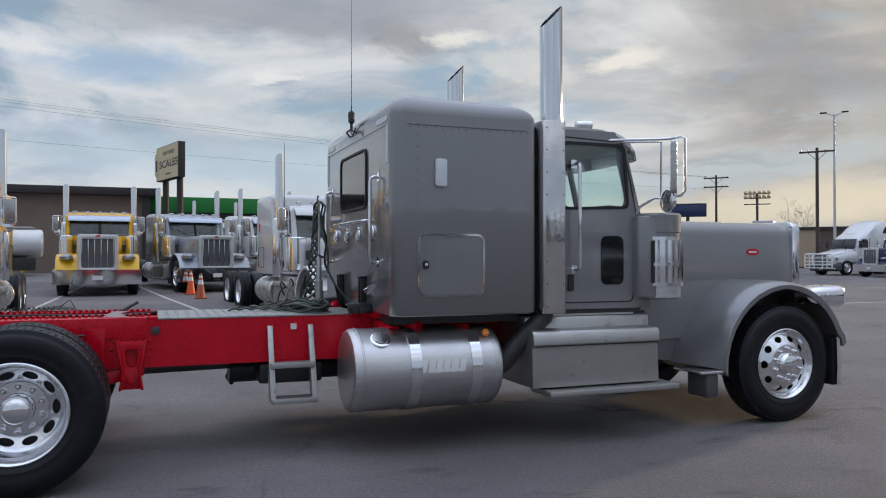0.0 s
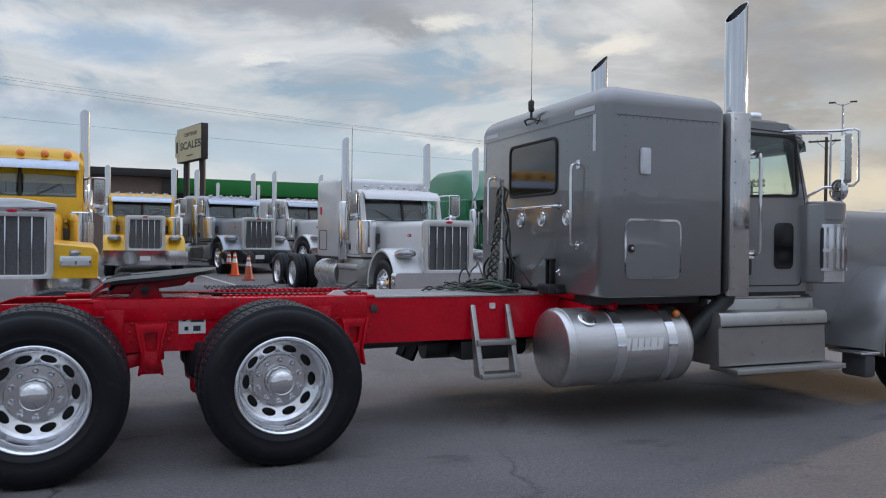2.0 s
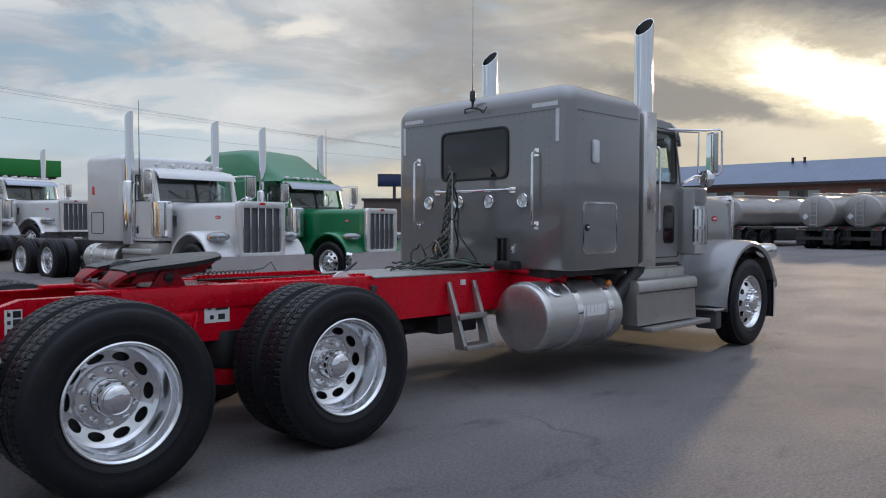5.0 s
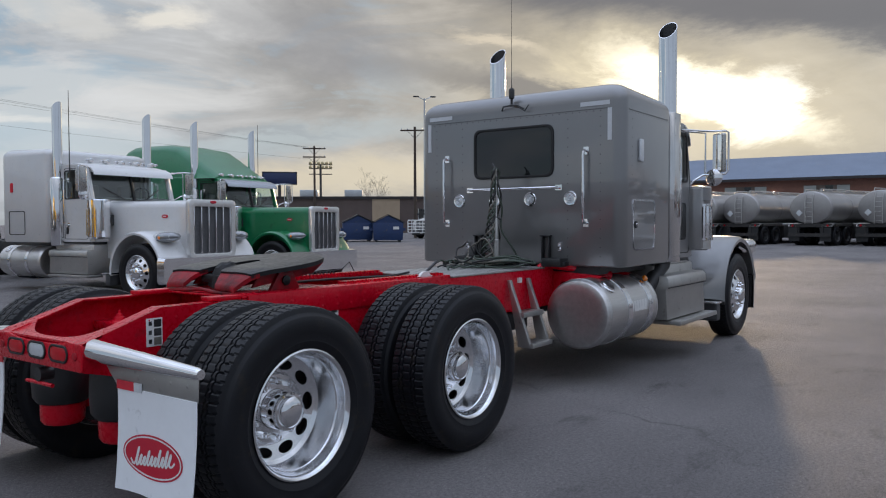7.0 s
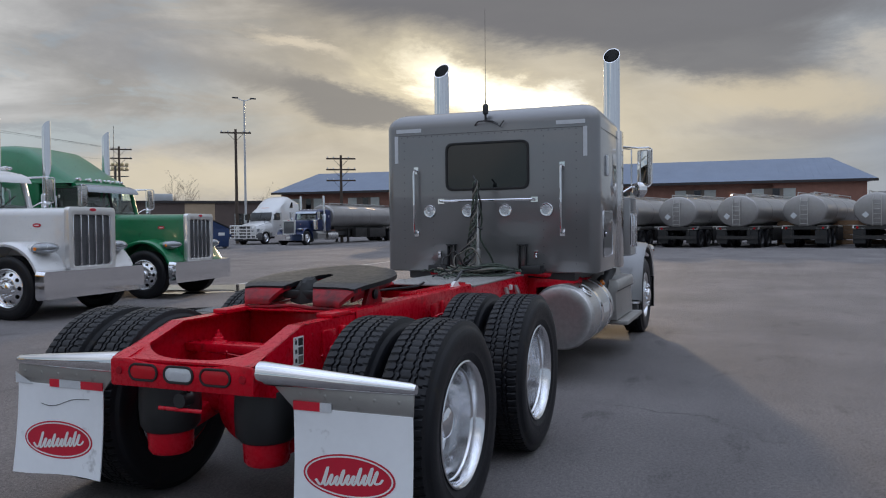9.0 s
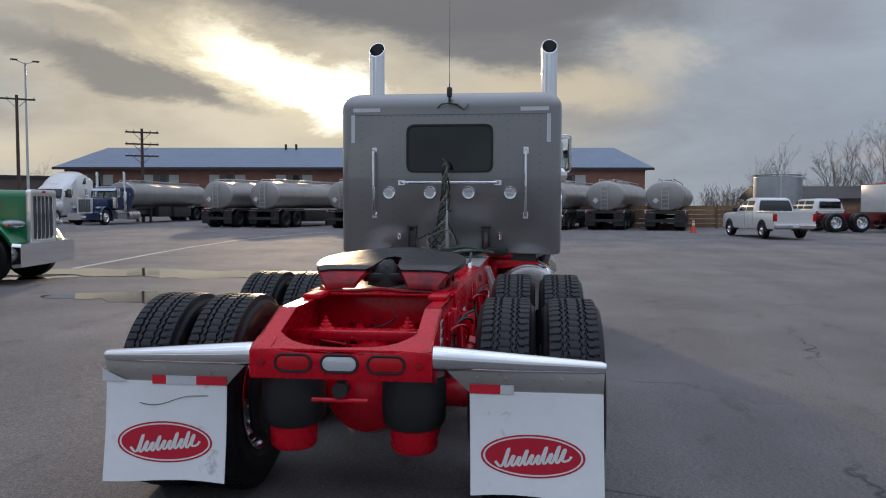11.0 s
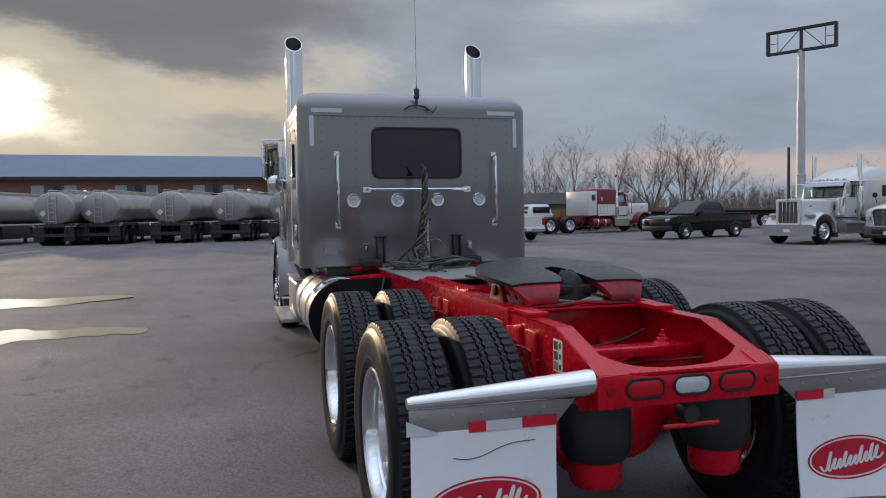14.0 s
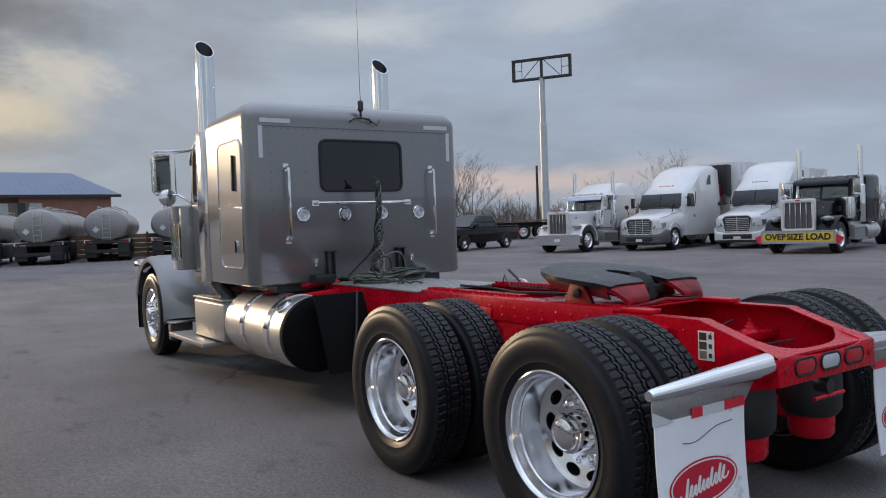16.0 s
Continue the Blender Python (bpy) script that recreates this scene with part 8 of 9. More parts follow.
RUSTY = material("rusty_trailer", (0.17, 0.12, 0.11), 0.7, 0, 0, 0.25, 2.0, wear=0.3, wear_color=(0.10, 0.06, 0.05))


def flatbed(front, heading):
    T = thing("flatbed_trailer", "dark flatbed trailer standing behind a tractor", "trailer", pose(front[0], front[1], ground_height(*front), 0, 0, heading))
    part("deck", Shape().box(-12, 0, -1.28, 1.28, 1.30, 1.42), RUSTY, T, bevel=0.01)
    part("beam", Shape().box(-12, -0.5, -0.5, -0.35, 0.9, 1.25).box(-12, -0.5, 0.35, 0.5, 0.9, 1.25), DIRTY, T)
    for s in (-1, 1):
        for x in (-9.6, -10.9):
            wheel(T, x, s * 1.0, s, "dual", False)
        for i in range(14):
            part("stake_pocket", Shape().box(-0.5 - 0.85 * i, -0.42 - 0.85 * i, min(s * 1.28, s * 1.31), max(s * 1.28, s * 1.31), 1.27, 1.40), STEEL, T)


flatbed((48.3, -26.5), 54)


# ---- buildings and distance ----
BRICK = material("red_brick", (0.26, 0.125, 0.092), 0.8, 0, 0, 0.2, 1.2, bump=0.2, bump_scale=20, wear=0.15, wear_color=(0.19, 0.10, 0.08))
ROOF_BLUE = material("blue_metal_roof", (0.165, 0.21, 0.29), 0.42, 0.3, 0, 0.10, 0.6, wear=0.06, wear_color=(0.2, 0.22, 0.26))
STUCCO = material("brown_stucco", (0.21, 0.155, 0.125), 0.85, 0, 0, 0.1, 0.8, bump=0.2, bump_scale=30)
SUNLIT_TAN = material("sunlit_tan", (0.42, 0.32, 0.22), 0.85, 0, 0, 0.1, 0.8)
FASCIA = material("dark_fascia", (0.035, 0.03, 0.03), 0.6, 0, 0, 0.2, 2.0)
CANOPY = material("green_canopy", (0.012, 0.21, 0.035), 0.45, 0, 0, 0.1, 1.0)
TIMBER = material("pole_timber", (0.075, 0.055, 0.042), 0.85, 0, 0, 0.25, 4.0, stretch=(1, 1, 0.15))
FENCE_WOOD = material("fence_wood", (0.24, 0.145, 0.08), 0.85, 0, 0, 0.25, 2.0, island=0.25)
CORRUGATED = material("corrugated_steel", (0.42, 0.45, 0.47), 0.4, 0.7, 0, 0.12, 1.0, wear=0.1)
BARK = material("bare_bark", (0.17, 0.135, 0.115), 0.9, 0, 0, 0.25, 3.0)
PALE_STEEL = material("pale_steel", (0.55, 0.57, 0.58), 0.45, 0.4, 0, 0.1, 1.0)
DUMP_BLUE = material("dumpster_blue", (0.012, 0.035, 0.11), 0.5, 0, 0, 0.15, 2.0, wear=0.1)
SIGN_CREAM = material("sign_cream", (0.62, 0.52, 0.30), 0.5, 0, 0, 0.06, 2.0)
LINE_PAINT = material("road_paint", (0.50, 0.49, 0.46), 0.75, 0, 0, 0.15, 3.0, wear=0.5, wear_color=(0.22, 0.21, 0.20))
CURTAIN_WHITE = material("window_curtain", (0.42, 0.44, 0.42), 0.3, 0, 0.4, 0.1, 2.0)
PANEL_GREY = material("window_panel", (0.15, 0.12, 0.10), 0.6, 0, 0, 0.15, 2.0)
YELLOW_POST = material("bollard_yellow", (0.55, 0.38, 0.02), 0.5, 0, 0, 0.1, 3.0)


def motel():
    """Two storeys of red brick under a blue hip roof."""
    T = thing("motel", "long two-storey red brick motel with blue metal roof", "building", pose(79.0, 20.0, 0.2, 0, 0, 4.2))
    y0, y1, d, h = -32.8, 30.8, 11.0, 5.6
    part("wall", Shape().box(0, d, y0, y1, 0, h), BRICK, T)
    part("wall_bay", Shape().box(-0.5, 0.01, y0, y0 + 8.3, 0, h - 0.02), BRICK, T)
    e, r = 0.9, 2.6
    eave = [(-e, y0 - e), (d + e, y0 - e), (d + e, y1 + e), (-e, y1 + e)]
    ridge = [(d / 2, y0 + 2.3, h + r), (d / 2, y1 - 2.3, h + r)]
    sh = Shape().add([(*p, h) for p in eave] + [(*p, h - 0.12) for p in eave] + ridge, [(0, 3, 9, 8), (1, 8, 9, 2), (0, 8, 1), (2, 9, 3), (4, 5, 6, 7), (0, 1, 5, 4), (1, 2, 6, 5), (2, 3, 7, 6), (3, 0, 4, 7)])
    roof = part("roof", sh, ROOF_BLUE, T, "blue standing-seam hip roof", sharp=20)
    seams = Shape()
    for i in range(106):
        y = y0 + 0.4 + i * 0.6
        t = min(1.0, (y - y0 + e) / 3.2, (y1 + e - y) / 3.2)
        seams.tube([(-e, y, h + 0.01), (-e + (d / 2 + e) * t, y, h + r * t + 0.004)], 0.008, 4)
    part("roof_seams", seams, ROOF_BLUE, roof, kind="stuff")
    part("fascia", Shape().box(-e - 0.04, -e, y0 - e, y1 + e, h - 0.25, h + 0.02), FASCIA, T)
    for y in (6.0, 7.2):
        part("roof_vent", Shape().cyl((d / 2 - 0.6, y, h + r - 0.4), (d / 2 - 0.6, y, h + r + 0.35), 0.14, 10), FASCIA, roof)
    k = 0
    y = y1 - 3.5
    while y > y0 + 3:
        x = -0.5 if y < y0 + 8.3 else 0.0
        for z in (1.0, 3.6):
            win = part("window", Shape().box(x - 0.03, x + 0.05, y - 2.0, y + 2.0, z, z + 1.25), PANEL_GREY, T, "wide motel window with pale curtains")
            for c in (-1.45, 1.45):
                part("pane", Shape().box(x - 0.06, x - 0.025, y + c - 0.55, y + c + 0.55, z + 0.03, z + 1.22), CURTAIN_WHITE, win)
            part("pane", Shape().box(x - 0.05, x - 0.025, y - 0.55, y + 0.1, z + 0.03, z + 1.22), GLASS_DARK, win)
            part("sill", Shape().box(x - 0.10, x, y - 2.05, y + 2.05, z - 0.08, z), FASCIA, win)
        y -= 7.4
        k += 1
    for y in (-5.0, -20.6):
        part("wall_lamp", Shape().lathe([(0.0, 0), (0.12, 0.02), (0.10, 0.12), (0, 0.16)], 12, pose(-0.1, y, 4.2)), WALL_LAMP, T, "small lit wall lamp")


WALL_LAMP = material("lit_lamp", (1.0, 0.95, 0.85), 0.5, 0, 0, 0.0, 3.0, emit=4.0)
motel()


def brown_building():
    T = thing("brown_building", "flat-roofed brown stucco building with dark fascia", "building", pose(0, 0, 0.4))
    part("wall", Shape().box(-30, 2.9, 40, 54, 0, 4.55), STUCCO, T)
    part("fascia", Shape().box(-30.4, 3.4, 39.5, 54.4, 4.55, 4.98), FASCIA, T, bevel=0.02)
    for x in (2.55, -5.0, -12.0):
        part("column", Shape().box(x, x + 0.45, 39.75, 40.05, 0, 4.55), FASCIA, T)
    part("door", Shape().box(-9.2, -8.2, 39.95, 40.02, 0, 2.1), FASCIA, T)


brown_building()


def canopy():
    T = thing("fuel_canopy", "bright green flat canopy on dark posts", "canopy", pose(0, 0, 0.4))
    part("roof", Shape().box(2.6, 14.0, 40.6, 52, 3.72, 4.62), CANOPY, T, "green canopy edge", bevel=0.03)
    part("soffit", Shape().box(2.8, 13.8, 40.8, 51.8, 3.62, 3.72), FASCIA, T)
    for x in (4.5, 12.0):
        for y in (42.5, 50):
            part("post", Shape().box(x - 0.2, x + 0.2, y - 0.2, y + 0.2, 0, 3.7), FASCIA, T)


canopy()


def text_part(body, size, m, mat, parent, name):
    c = bpy.data.curves.new(name, "FONT")
    c.body, c.size, c.align_x, c.align_y, c.extrude, c.offset = body, size, "CENTER", "CENTER", 0.003, size * 0.02
    c.materials.append(mat)
    ob = new(name, c)
    ob.parent = parent
    ob.matrix_basis = m
    return ob


def scales_sign():
    T = thing("scales_sign", "long cream scales sign on two dark posts", "sign", pose(4.1, 37.0, 0.9, 0, 0, -74) @ Matrix.Diagonal((0.8, 1, 1, 1)))
    part("board", Shape().box(-2.3, 2.3, -0.3, 0.06, 4.75, 6.6), FASCIA, T, "dark sign box", bevel=0.02)
    part("face", Shape().box(-2.26, 2.26, -0.32, -0.302, 4.79, 6.56), SIGN_CREAM, T, "cream sign face")
    wide = lambda x, z: Matrix(((2.1, 0, 0, x), (0, 0, -1, -0.322), (0, 1, 0, z), (0, 0, 0, 1)))
    text_part("SCALES", 0.56, wide(0.35, 5.58), FASCIA, T, "sign_text")
    text_part("CERTIFIED", 0.26, wide(0.35, 6.16), FASCIA, T, "sign_text")
    shield = rounded([(-2.5, 5.1), (-2.1, 4.95), (-1.75, 5.3), (-1.7, 6.0), (-2.1, 6.35), (-2.55, 6.2)], 0.08)
    part("sign_mark", Shape().prism(shield, -0.345, -0.325, "y"), SIGN_CREAM, T, "cream shield shape with a notched edge")
    part("mark_stripe", Shape().box(-2.3, -1.95, -0.35, -0.345, 5.3, 5.9), FASCIA, T, "dark figure on the shield")
    part("small_bar", Shape().box(-0.3, 0.9, -0.328, -0.322, 5.02, 5.08), FASCIA, T)
    for x in (-1.45, 1.5):
        part("post", Shape().cyl((x, 0, -0.6), (x, 0, 4.8), 0.17, 16), FASCIA, T)


scales_sign()


def bollard(x, y):
    T = thing("bollard", "yellow painted steel bollard", "bollard", pose(x, y, ground_height(x, y)))
    part("post", Shape().lathe([(0.1, 0), (0.1, 1.1), (0.07, 1.17), (0, 1.19)], 18), YELLOW_POST, T)


bollard(-3.2, 38.5)


def utility_pole(x, y, h, label="timber utility pole with cross arms", arms=2, heading=35):
    T = thing("utility_pole", label, "pole", pose(x, y, ground_height(x, y) - 0.2, 0, 0, heading))
    part("post", Shape().cyl((0, 0, 0), (0, 0, h), 0.14, 12, 0.10), TIMBER, T)
    for k in range(arms):
        z = h - 0.35 - 0.9 * k
        arm = part("cross_arm", Shape().box(-1.2, 1.2, -0.06, 0.06, z, z + 0.12), TIMBER, T)
        for q in (-1.1, -0.6, 0.6, 1.1):
            part("insulator", Shape().lathe([(0.04, 0), (0.05, 0.05), (0.03, 0.12), (0, 0.13)], 10, pose(q, 0, z + 0.12)), PALE_STEEL, arm)
        part("brace", Shape().cyl((-0.6, 0.07, z), (0, 0.09, z - 0.6), 0.02, 6).cyl((0.6, 0.07, z), (0, 0.09, z - 0.6), 0.02, 6), STEEL, arm)
    return T


utility_pole(48.4, 36.0, 9.4, arms=1, heading=-55)
utility_pole(56.7, 56.4, 9.6, arms=2, heading=-50)
utility_pole(53.0, 29.0, 7.4, arms=3, heading=-60)
utility_pole(49.0, -41.5, 6.3, "plain timber utility pole", arms=0)


def light_pole(x, y, h):
    T = thing("light_pole", "slender pale light pole with two lamp heads", "lamp post", pose(x, y, ground_height(x, y), 0, 0, -45))
    part("post", Shape().cyl((0, 0, 0), (0, 0, h), 0.11, 14, 0.07), PALE_STEEL, T)
    for s in (-1, 1):
        arm = part("arm", Shape().tube([(0, 0, h - 0.1), (s * 0.3, 0, h + 0.02), (s * 0.6, 0, h + 0.15)], 0.035, 8), PALE_STEEL, T)
        part("lamp_head", Shape().box(min(s * 0.5, s * 1.0), max(s * 0.5, s * 1.0), -0.13, 0.13, h + 0.12, h + 0.22), STEEL, arm, bevel=0.03)


light_pole(52.3, 38.0, 12.2)


def floodlight_rack(x, y, h):
    T = thing("floodlight_rack", "tall stadium rack of pale floodlights on a steel post", "floodlight", pose(x, y, 0.5, 0, 0, -45))
    part("post", Shape().cyl((0, 0, 0), (0, 0, h + 2.6), 0.32, 12), STEEL, T)
    for r, z in enumerate((h, h + 1.5, h + 2.6)):
        part("rail", Shape().box(-3.1 + r * 0, 3.1, -0.1, 0.1, z - 0.12, z + 0.12), STEEL, T)
        for k in range(0 if r == 0 else 6):
            q = -2.7 + 1.08 * k
            part("floodlight", Shape().lathe([(0.2, 0.3), (0.48, -0.1), (0.48, -0.2), (0, -0.2)], 14, pose(q, -0.25, z + 0.45, 75)), SIGN_CREAM, T)


floodlight_rack(146.0, 146.0, 14.4)


def billboard(x, y, z0, w, h, heading):
    T = thing("billboard", "dark blue billboard on a single far post", "billboard", pose(x, y, ground_height(x, y), 0, 0, heading))
    part("panel", Shape().box(-w / 2, w / 2, -0.12, 0.12, z0, z0 + h), NAVY, T, bevel=0.02)
    part("frame", Shape().ring([(-w / 2 - 0.1, z0 - 0.1), (w / 2 + 0.1, z0 - 0.1), (w / 2 + 0.1, z0 + h + 0.1), (-w / 2 - 0.1, z0 + h + 0.1)], [(-w / 2, z0), (w / 2, z0), (w / 2, z0 + h), (-w / 2, z0 + h)], -0.16, 0.16, "y"), FASCIA, T)
    part("post", Shape().cyl((0, 0.2, 0), (0, 0.2, z0 + h * 0.8), 0.22, 12), STEEL, T)


billboard(65.3, 71.6, 6.1, 4.2, 1.45, -38)


# brown stucco with the backlit wall's shade put into its colour
STUCCO_BACKLIT = material("backlit_stucco", (0.12, 0.09, 0.08), 0.85, 0, 0, 0.12, 0.8, bump=0.2, bump_scale=30)


def low_building():
    T = thing("low_building", "low flat-roofed brown commercial building with a painted sunlit patch", "building", pose(63, 50, 0.3, 0, 0, 40))
    part("wall", Shape().box(0, 12, -8, 16, 0, 3.9), STUCCO_BACKLIT, T)
    # warm sunlight on the brown wall, painted as a thin tan panel
    part("sunlit_patch", Shape().box(-0.06, 0.02, -0.2, 2.8, 0.3, 3.85), SUNLIT_TAN, T)
    part("roof_edge", Shape().box(-0.2, 12.2, -8.2, 16.2, 3.9, 4.15), FASCIA, T)
    part("window_band", Shape().box(-0.05, 0.02, -6.0, -2.2, 1.0, 2.8), GLASS_DARK, T)
    for k in range(5):
        part("mullion", Shape().box(-0.08, -0.04, -6.0 + 0.93 * k, -5.92 + 0.93 * k, 1.0, 2.8), CURTAIN_WHITE, T)
    for y in (4, 9):
        part("roof_unit", Shape().box(3, 5, y, y + 2, 4.15, 5.0), PALE_STEEL, T, bevel=0.05)


low_building()


def dumpster(x, y, heading):
    T = thing("dumpster", "dark blue steel dumpster with a peaked lid", "dumpster", pose(x, y, ground_height(x, y), 0, 0, heading), "dumpsters")
    part("bin", Shape().prism([(-1.0, 0.12), (1.0, 0.12), (1.05, 1.30), (-1.05, 1.30)], -0.9, 0.9, "y"), DUMP_BLUE, T, bevel=0.02)
    part("peak", Shape().prism([(-1.05, 1.302), (1.05, 1.302), (0.0, 1.82)], -0.88, 0.88, "y"), DUMP_BLUE, T)
    for s in (-1, 1):
        part("lid", Shape().prism([(s * 1.12, 1.30), (0.0, 1.85), (0.0, 1.90), (s * 1.14, 1.35)], -0.95, 0.95, "y"), BLACK, T, "black plastic lid")
        part("fork_sleeve", Shape().box(s * 1.12 - 0.08, s * 1.12 + 0.08, -0.8, 0.8, 0.75, 0.95), DUMP_BLUE, T)
        part("foot", Shape().box(s * 0.8 - 0.08, s * 0.8 + 0.08, -0.8, 0.8, 0, 0.12), STEEL, T)
    part("paper_label", Shape().box(0.35, 0.75, -0.912, -0.902, 0.85, 1.05), LOGO_WHITE, T)


dumpster(38.9, 30.9, -48)
dumpster(38.3, 33.2, -44)


def grain_tank(x, y, r=2.0, h=3.4):
    T = thing("storage_tank", "corrugated steel storage tank behind the fence", "tank", pose(x, y, ground_height(x, y)))
    prof = []
    for i in range(69):
        prof.append((r + (0.014 if i % 2 else 0.0), 0.05 * i))
    part("shell", Shape().lathe(prof, 40), CORRUGATED, T, sharp=60)
    part("rim", Shape().lathe([(r + 0.05, h), (r + 0.07, h + 0.06), (r, h + 0.07)], 40, cap=False), CORRUGATED, T)
    part("pipe", Shape().cyl((-r - 0.1, 0.3, 0), (-r - 0.1, 0.3, h), 0.05, 8), PALE_STEEL, T)


grain_tank(52.0, -17.6, 1.55, 3.5)


def wooden_fence(a, b, h=1.5):
    T = thing("fence", "weathered brown wooden board fence", "fence")
    a, b = Vector(a), Vector(b)
    n = int((b - a).length / 2.2)
    d = (b - a).normalized()
    side = Vector((-d.y, d.x))
    post = mesh_of("post", Shape().box(-0.06, 0.06, -0.06, 0.06, 0, h + 0.1), FENCE_WOOD)
    board = mesh_of("board", Shape().box(-1.12, 1.12, -0.015, 0.015, 0, 0.26), FENCE_WOOD)
    turn = math.degrees(math.atan2(d.y, d.x))
    for i in range(n + 1):
        p = a + d * (2.2 * i)
        z = ground_height(p.x, p.y)
        part("post", post, FENCE_WOOD, T, at=pose(p.x, p.y, z, 0, 0, turn))
        if i < n:
            q = p + d * 1.1 + side * 0.08
            for k in range(5):
                part("board", board, FENCE_WOOD, T, at=pose(q.x, q.y, z + 0.06 + 0.29 * k, 0, 0, turn))


wooden_fence((48.5, -4.0), (48.5, -34.0))


def shed():
    T = thing("shed", "low dark shed with a sloped roof behind the fence", "shed", pose(54, -22.5, 0.3))
    part("wall", Shape().box(0, 6, -5, 5, 0, 2.0), STUCCO, T)
    part("roof", Shape().prism([(-0.4, 1.95), (6.4, 1.95), (3.0, 2.9)], -5.4, 5.4, "y"), FASCIA, T)


shed()


def tall_sign(x, y):
    T = thing("tall_sign", "tall white pole with an empty sign frame", "sign", pose(x, y, ground_height(x, y) - 0.35, 0, 0, 31))
    part("post", Shape().tube([(0, 0, 0), (0, 0, 4.5), (0, 0, 4.55), (0, 0, 11), (0, 0, 11.05), (0, 0, 15.4)], 0.4, 20, [0.42, 0.42, 0.36, 0.36, 0.29, 0.29]), PALE_STEEL, T, "stepped pale steel post")
    fr = part("sign_frame", Shape().ring([(-2.95, 15.3), (2.95, 15.3), (2.95, 17.4), (-2.95, 17.4)], [(-2.75, 15.5), (2.75, 15.5), (2.75, 17.2), (-2.75, 17.2)], -0.25, 0.25, "y"), FASCIA, T, "empty dark sign frame")
    part("mullion", Shape().box(-0.09, 0.09, -0.2, 0.2, 15.4, 17.3), FASCIA, fr)
    for s in (-1, 1):
        part("brace", Shape().cyl((s * 0.2, 0, 17.2), (s * 1.9, 0, 15.5), 0.04, 6), FASCIA, fr)
        part("brace", Shape().cyl((s * 2.0, 0, 15.5), (s * 2.0, 0, 17.2), 0.035, 6).cyl((s * 2.0, 0, 16.3), (s * 2.9, 0, 16.3), 0.03, 6), FASCIA, fr)


tall_sign(54.4, -47.3)


def bare_tree(seed, h):
    """A leafless tree: a short trunk, thick limbs that fan out wide, and many fine twigs."""
    rnd = random.Random(seed)
    trunk, twigs = Shape(), Shape()

    def grow(p, d, length, r, level):
        n = (3, 5, 4, 3, 2, 1)[level]
        pts, radii, dirs = [p], [r], [d]
        for i in range(n):
            d = (d + Vector((rnd.uniform(-1, 1), rnd.uniform(-1, 1), rnd.uniform(-0.35, 0.5))) * (0.06 + 0.035 * level)).normalized()
            p = p + d * length / n
            pts.append(p)
            dirs.append(d)
            radii.append(r * (1 - 0.5 * (i + 1) / n))
        (trunk if level < 2 else twigs).tube(pts, r, 7 if level < 2 else (4 if level < 4 else 3), radii)
        if level >= 5:
            return
        kids = (7, 8, 6, 4, 4)[level]
        for k in range(kids):
            j = n if k == 0 else rnd.randint(1 if level != 1 else 2, n)
            if level == 0:
                t = 2 * math.pi * (k + rnd.uniform(-0.3, 0.3)) / kids
                out = rnd.uniform(0.35, 1.0) if k else 0.10
                e = Vector((out * math.cos(t), out * math.sin(t), 1)).normalized()
                size, thick = h * (0.66 - 0.24 * out) * rnd.uniform(0.88, 1.1), 0.62 - 0.12 * out
            else:
                e = (dirs[j] + Vector((rnd.uniform(-1, 1), rnd.uniform(-1, 1), rnd.uniform(-0.2, 0.6))) * (0.3 if k == 0 else 0.8)).normalized()
                size, thick = length * rnd.uniform(0.32, 0.52), rnd.uniform(0.45, 0.62)
            grow(pts[j], e, size, max(radii[j] * thick, 0.006), level + 1)

    grow(Vector((0, 0, -0.2)), Vector((0, 0, 1)), h * 0.24, h * 0.021, 0)
    high = max(p[2] for p in twigs.v)
    for sh in (trunk, twigs):
        sh.v = [(x * h / high, y * h / high, z * h / high) for x, y, z in sh.v]
    return mesh_of("trunk", trunk, BARK, fix=False), mesh_of("crown", twigs, BARK, fix=False)


TREE_SETS = [bare_tree(s, 10.0) for s in (3, 8, 14, 21)]


def tree(x, y, k, size, turn):
    T = thing("tree", "leafless winter tree with fine grey-brown twigs", "tree", pose(x, y, ground_height(x, y), 0, 0, turn) @ Matrix.Scale(size, 4), "bare trees along the far edge")
    t, c = TREE_SETS[k % 4]
    part("trunk", t, BARK, T)
    part("crown", c, BARK, T)


rt = random.Random(5)
WOOD = ((56, -18.5, 0.66), (57.5, -19.6, 0.58), (59.2, -24.2, 0.74), (58.6, -27.3, 0.84), (56.9, -30.6, 0.80), (55.4, -33.1, 0.93), (54.2, -35.4, 0.88), (53.0, -37.3, 0.80), (51.6, -39.4, 0.52), (64, -52, 0.50), (60, -57, 0.46),
        (50.9, -50.3, 0.56), (48.6, -52.5, 0.52), (44.5, -55.3, 0.78), (46.0, -56.0, 0.76), (45.1, -54.3, 0.74), (33, -60, 0.45), (26, -62, 0.5), (18, -64, 0.5), (82, 70, 0.9), (92, 64, 0.78), (99, 60, 0.84), (84, -20, 0.40), (86, -30, 0.42), (76, -33, 0.5), (74, -38, 0.6))
for i, (x, y, s) in enumerate(WOOD):
    tree(x, y, i, s, rt.uniform(0, 360))


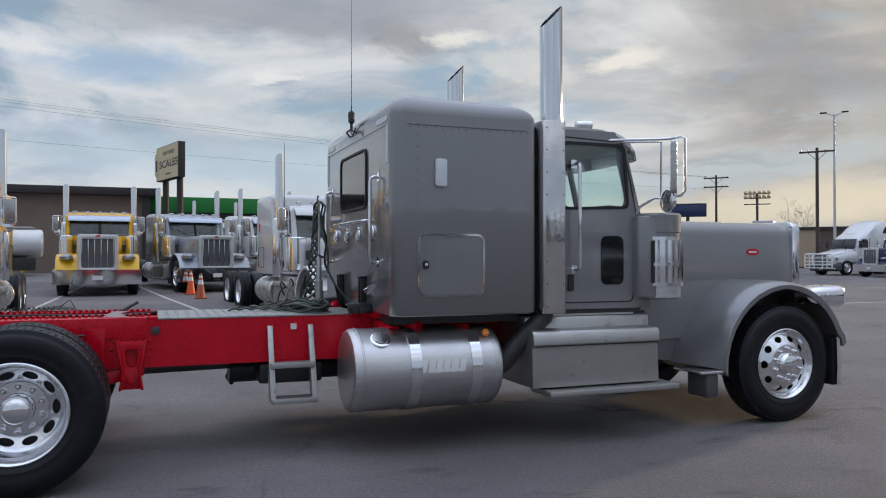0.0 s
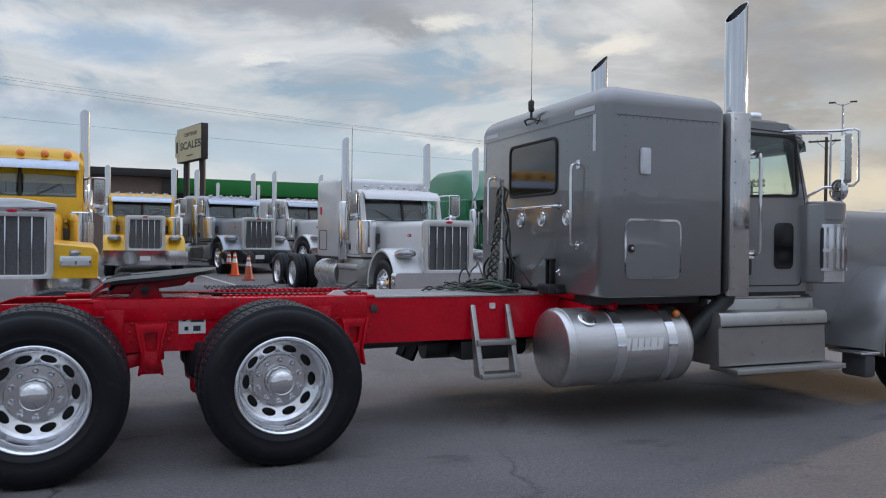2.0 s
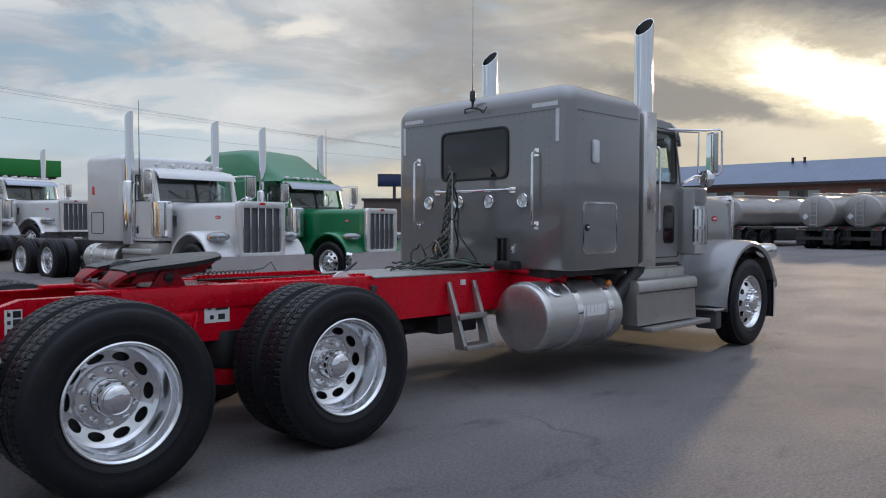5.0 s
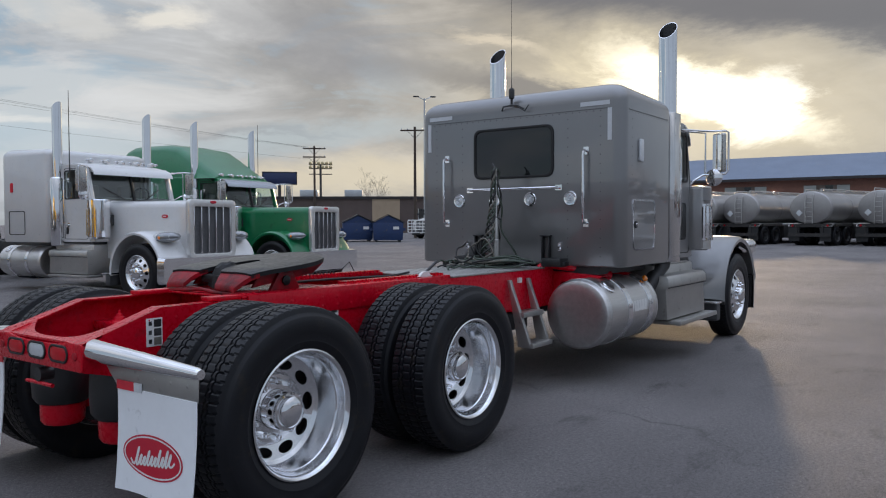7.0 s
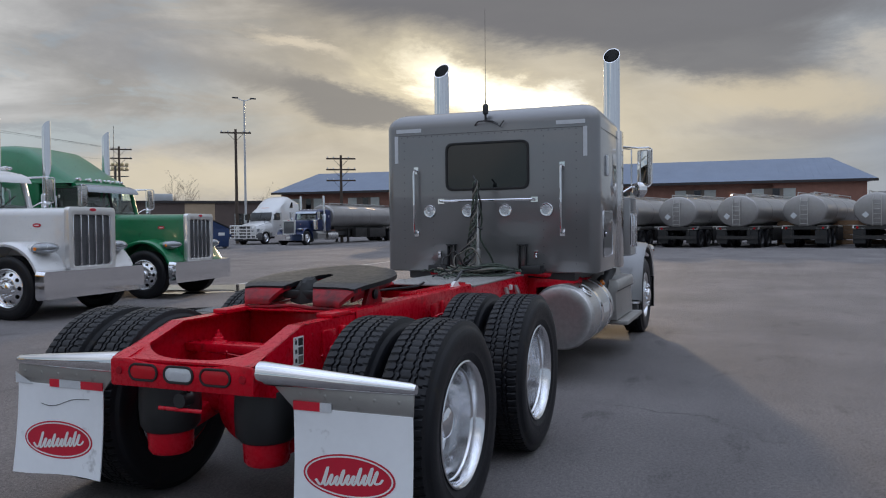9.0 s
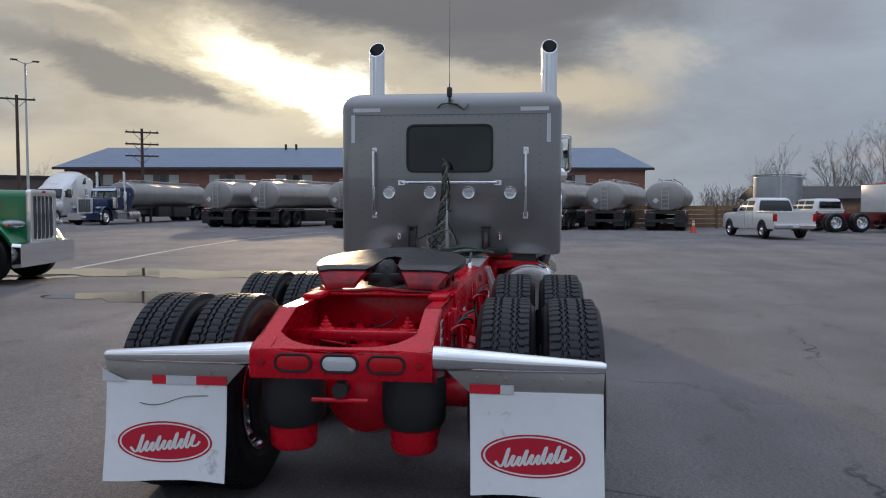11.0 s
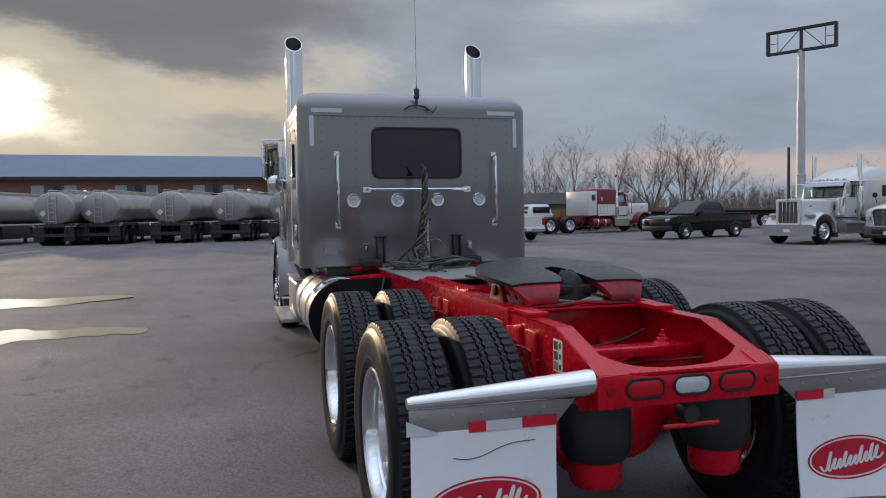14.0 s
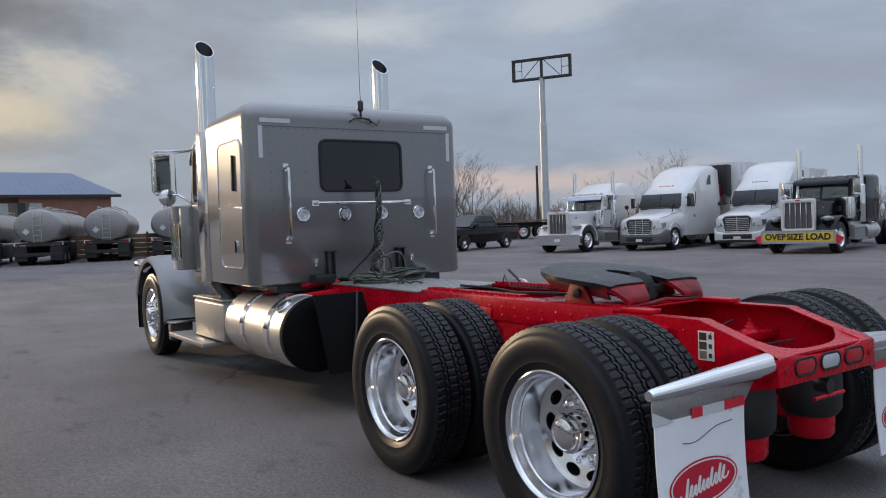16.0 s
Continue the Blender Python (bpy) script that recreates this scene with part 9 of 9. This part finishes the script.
def scrub():
    """Far woods and brush along the edge of the lot: thin upright twigs."""
    rnd, sh = random.Random(9), Shape()
    for i in range(3000):
        t = rnd.random()
        if t < 0.62:
            x, y = 66 + rnd.uniform(-4, 20) + 10 * t, -20 - rnd.random() * 62
        elif t < 0.85:
            x, y = 10 + rnd.random() * 55, -66 - rnd.random() * 12
        else:
            x, y = 62 + rnd.uniform(0, 20), 58 + rnd.random() * 20
        h = rnd.uniform(1.4, 3.6)
        z = ground_height(x, y)
        p = Vector((x, y, z))
        tip = p + Vector((rnd.uniform(-0.9, 0.9), rnd.uniform(-0.9, 0.9), h))
        sh.tube([p, (p + tip) / 2 + Vector((rnd.uniform(-0.2, 0.2), rnd.uniform(-0.2, 0.2), 0)), tip], 0.03, 3, [0.05, 0.03, 0.01])
        for k in range(4):
            q = p.lerp(tip, rnd.uniform(0.3, 0.9))
            sh.tube([q, q + Vector((rnd.uniform(-0.8, 0.8), rnd.uniform(-0.8, 0.8), rnd.uniform(0.3, 1.0)))], 0.02, 3, [0.02, 0.006])
    ob = part("brush", sh, BARK, label="bare brush and far woods along the lot's edge", fix=False, kind="stuff")
    ob["category"] = "brush"


scrub()


def power_line(pts, sag, name="power_line"):
    a, b = Vector(pts[0]), Vector(pts[1])
    out = [a.lerp(b, t) - Vector((0, 0, sag * 4 * t * (1 - t))) for t in np.linspace(0, 1, 30)]
    ob = part(name, Shape().tube(out, 0.008, 5), HOSE_BLACK, label="thin black overhead power line", kind="")
    tagged(ob, category="cable", group="overhead lines")


for dz, dx in ((0.0, 0), (0.55, 3), (0.9, -2)):
    power_line([(-60, 62, 18.6 + dz), (56.7 + dx * 0.1, 56.4, 9.55 + dz * 0.1)], 1.6)
power_line([(-60, 60, 14.0), (56.7, 56.4, 8.4)], 1.2)


# ---- markings and water on the ground ----
def ribbon(name, pts, width, mat, label, category="marking"):
    sh = Shape()
    for i in range(len(pts) - 1):
        a, b = Vector(pts[i]), Vector(pts[i + 1])
        n = max(int((b - a).length / 1.0), 1)
        side = Vector((-(b - a).y, (b - a).x)).normalized() * width / 2
        rows = [a.lerp(b, k / n) for k in range(n + 1)]
        v = [(p.x + e * side.x, p.y + e * side.y, ground_height(p.x + e * side.x, p.y + e * side.y) + 0.006) for p in rows for e in (-1, 1)]
        sh.add(v, [(2 * k, 2 * k + 1, 2 * k + 3, 2 * k + 2) for k in range(n)])
    ob = part(name, sh, mat, label=label, fix=False, kind="structure")
    ob["category"] = category


ribbon("trim_line_1", [(0.1, 12.0), (0.9, 26.0)], 0.11, LINE_PAINT, "worn white parking line")
ribbon("trim_line_2", [(4.4, 11.5), (2.4, 24.0)], 0.11, LINE_PAINT, "worn white parking line")
ribbon("trim_line_3", [(12.5, 9.6), (18.7, 10.8), (24.0, 11.6), (29.0, 11.9), (34.0, 11.4), (38.6, 10.5)], 0.13, LINE_PAINT, "worn white parking line")

WATER = material("puddle_water", (0.03, 0.03, 0.032), 0.05, 0, 0, 0.05, 1.0, rough_var=0.01)


def puddle(name, line, width, seed, fall=0.0, label="shallow puddle of water lying on the asphalt"):
    """A thin sheet of water with a ragged shore, drawn along a line of points."""
    rnd = random.Random(seed)
    ph = [rnd.uniform(0, 6.28) for _ in range(8)]
    pts = [Vector(p) for p in line]
    n = 110
    shore = ([], [])
    for i in range(n + 1):
        t = i / n
        u = t * (len(pts) - 1)
        k = min(int(u), len(pts) - 2)
        p = pts[k].lerp(pts[k + 1], u - k)
        d = (pts[k + 1] - pts[k]).normalized()
        side = Vector((-d.y, d.x))
        for e in (0, 1):
            w = width / 2 * max(math.sin(math.pi * t), 0) ** 0.38 * (1 + sum(0.30 / (q + 1) * math.sin((3 + 6 * q) * t * 3.1 + ph[q + 4 * e]) for q in range(4)))
            q = p + side * (1 if e else -1) * (max(w, 0.0) * rnd.uniform(0.88, 1.06) + 0.02 * rnd.random())
            shore[e].append((q.x, q.y, ground_height(q.x, q.y) + 0.003 + fall * (q.x - p.x + width * 0.65)))
    sh = Shape().add(shore[0] + shore[1], [(i, i + 1, i + n + 2, i + n + 1) for i in range(n)])
    ob = part(name, sh, WATER, label=label, fix=False, kind="structure")
    ob["category"] = "puddle"


puddle("water_1", [(10.8, 14.0), (12.3, 8.7), (12.85, 6.0), (13.5, 3.6)], 1.7, 3, 0.017)
puddle("water_2", [(8.3, 7.1), (8.5, 5.6), (8.6, 4.3), (8.5, 2.9)], 1.25, 17, 0.006)
puddle("water_3", [(10.4, 9.8), (11.0, 9.1), (11.8, 8.4)], 0.5, 5, 0.0, "small puddle beside a parked tractor")
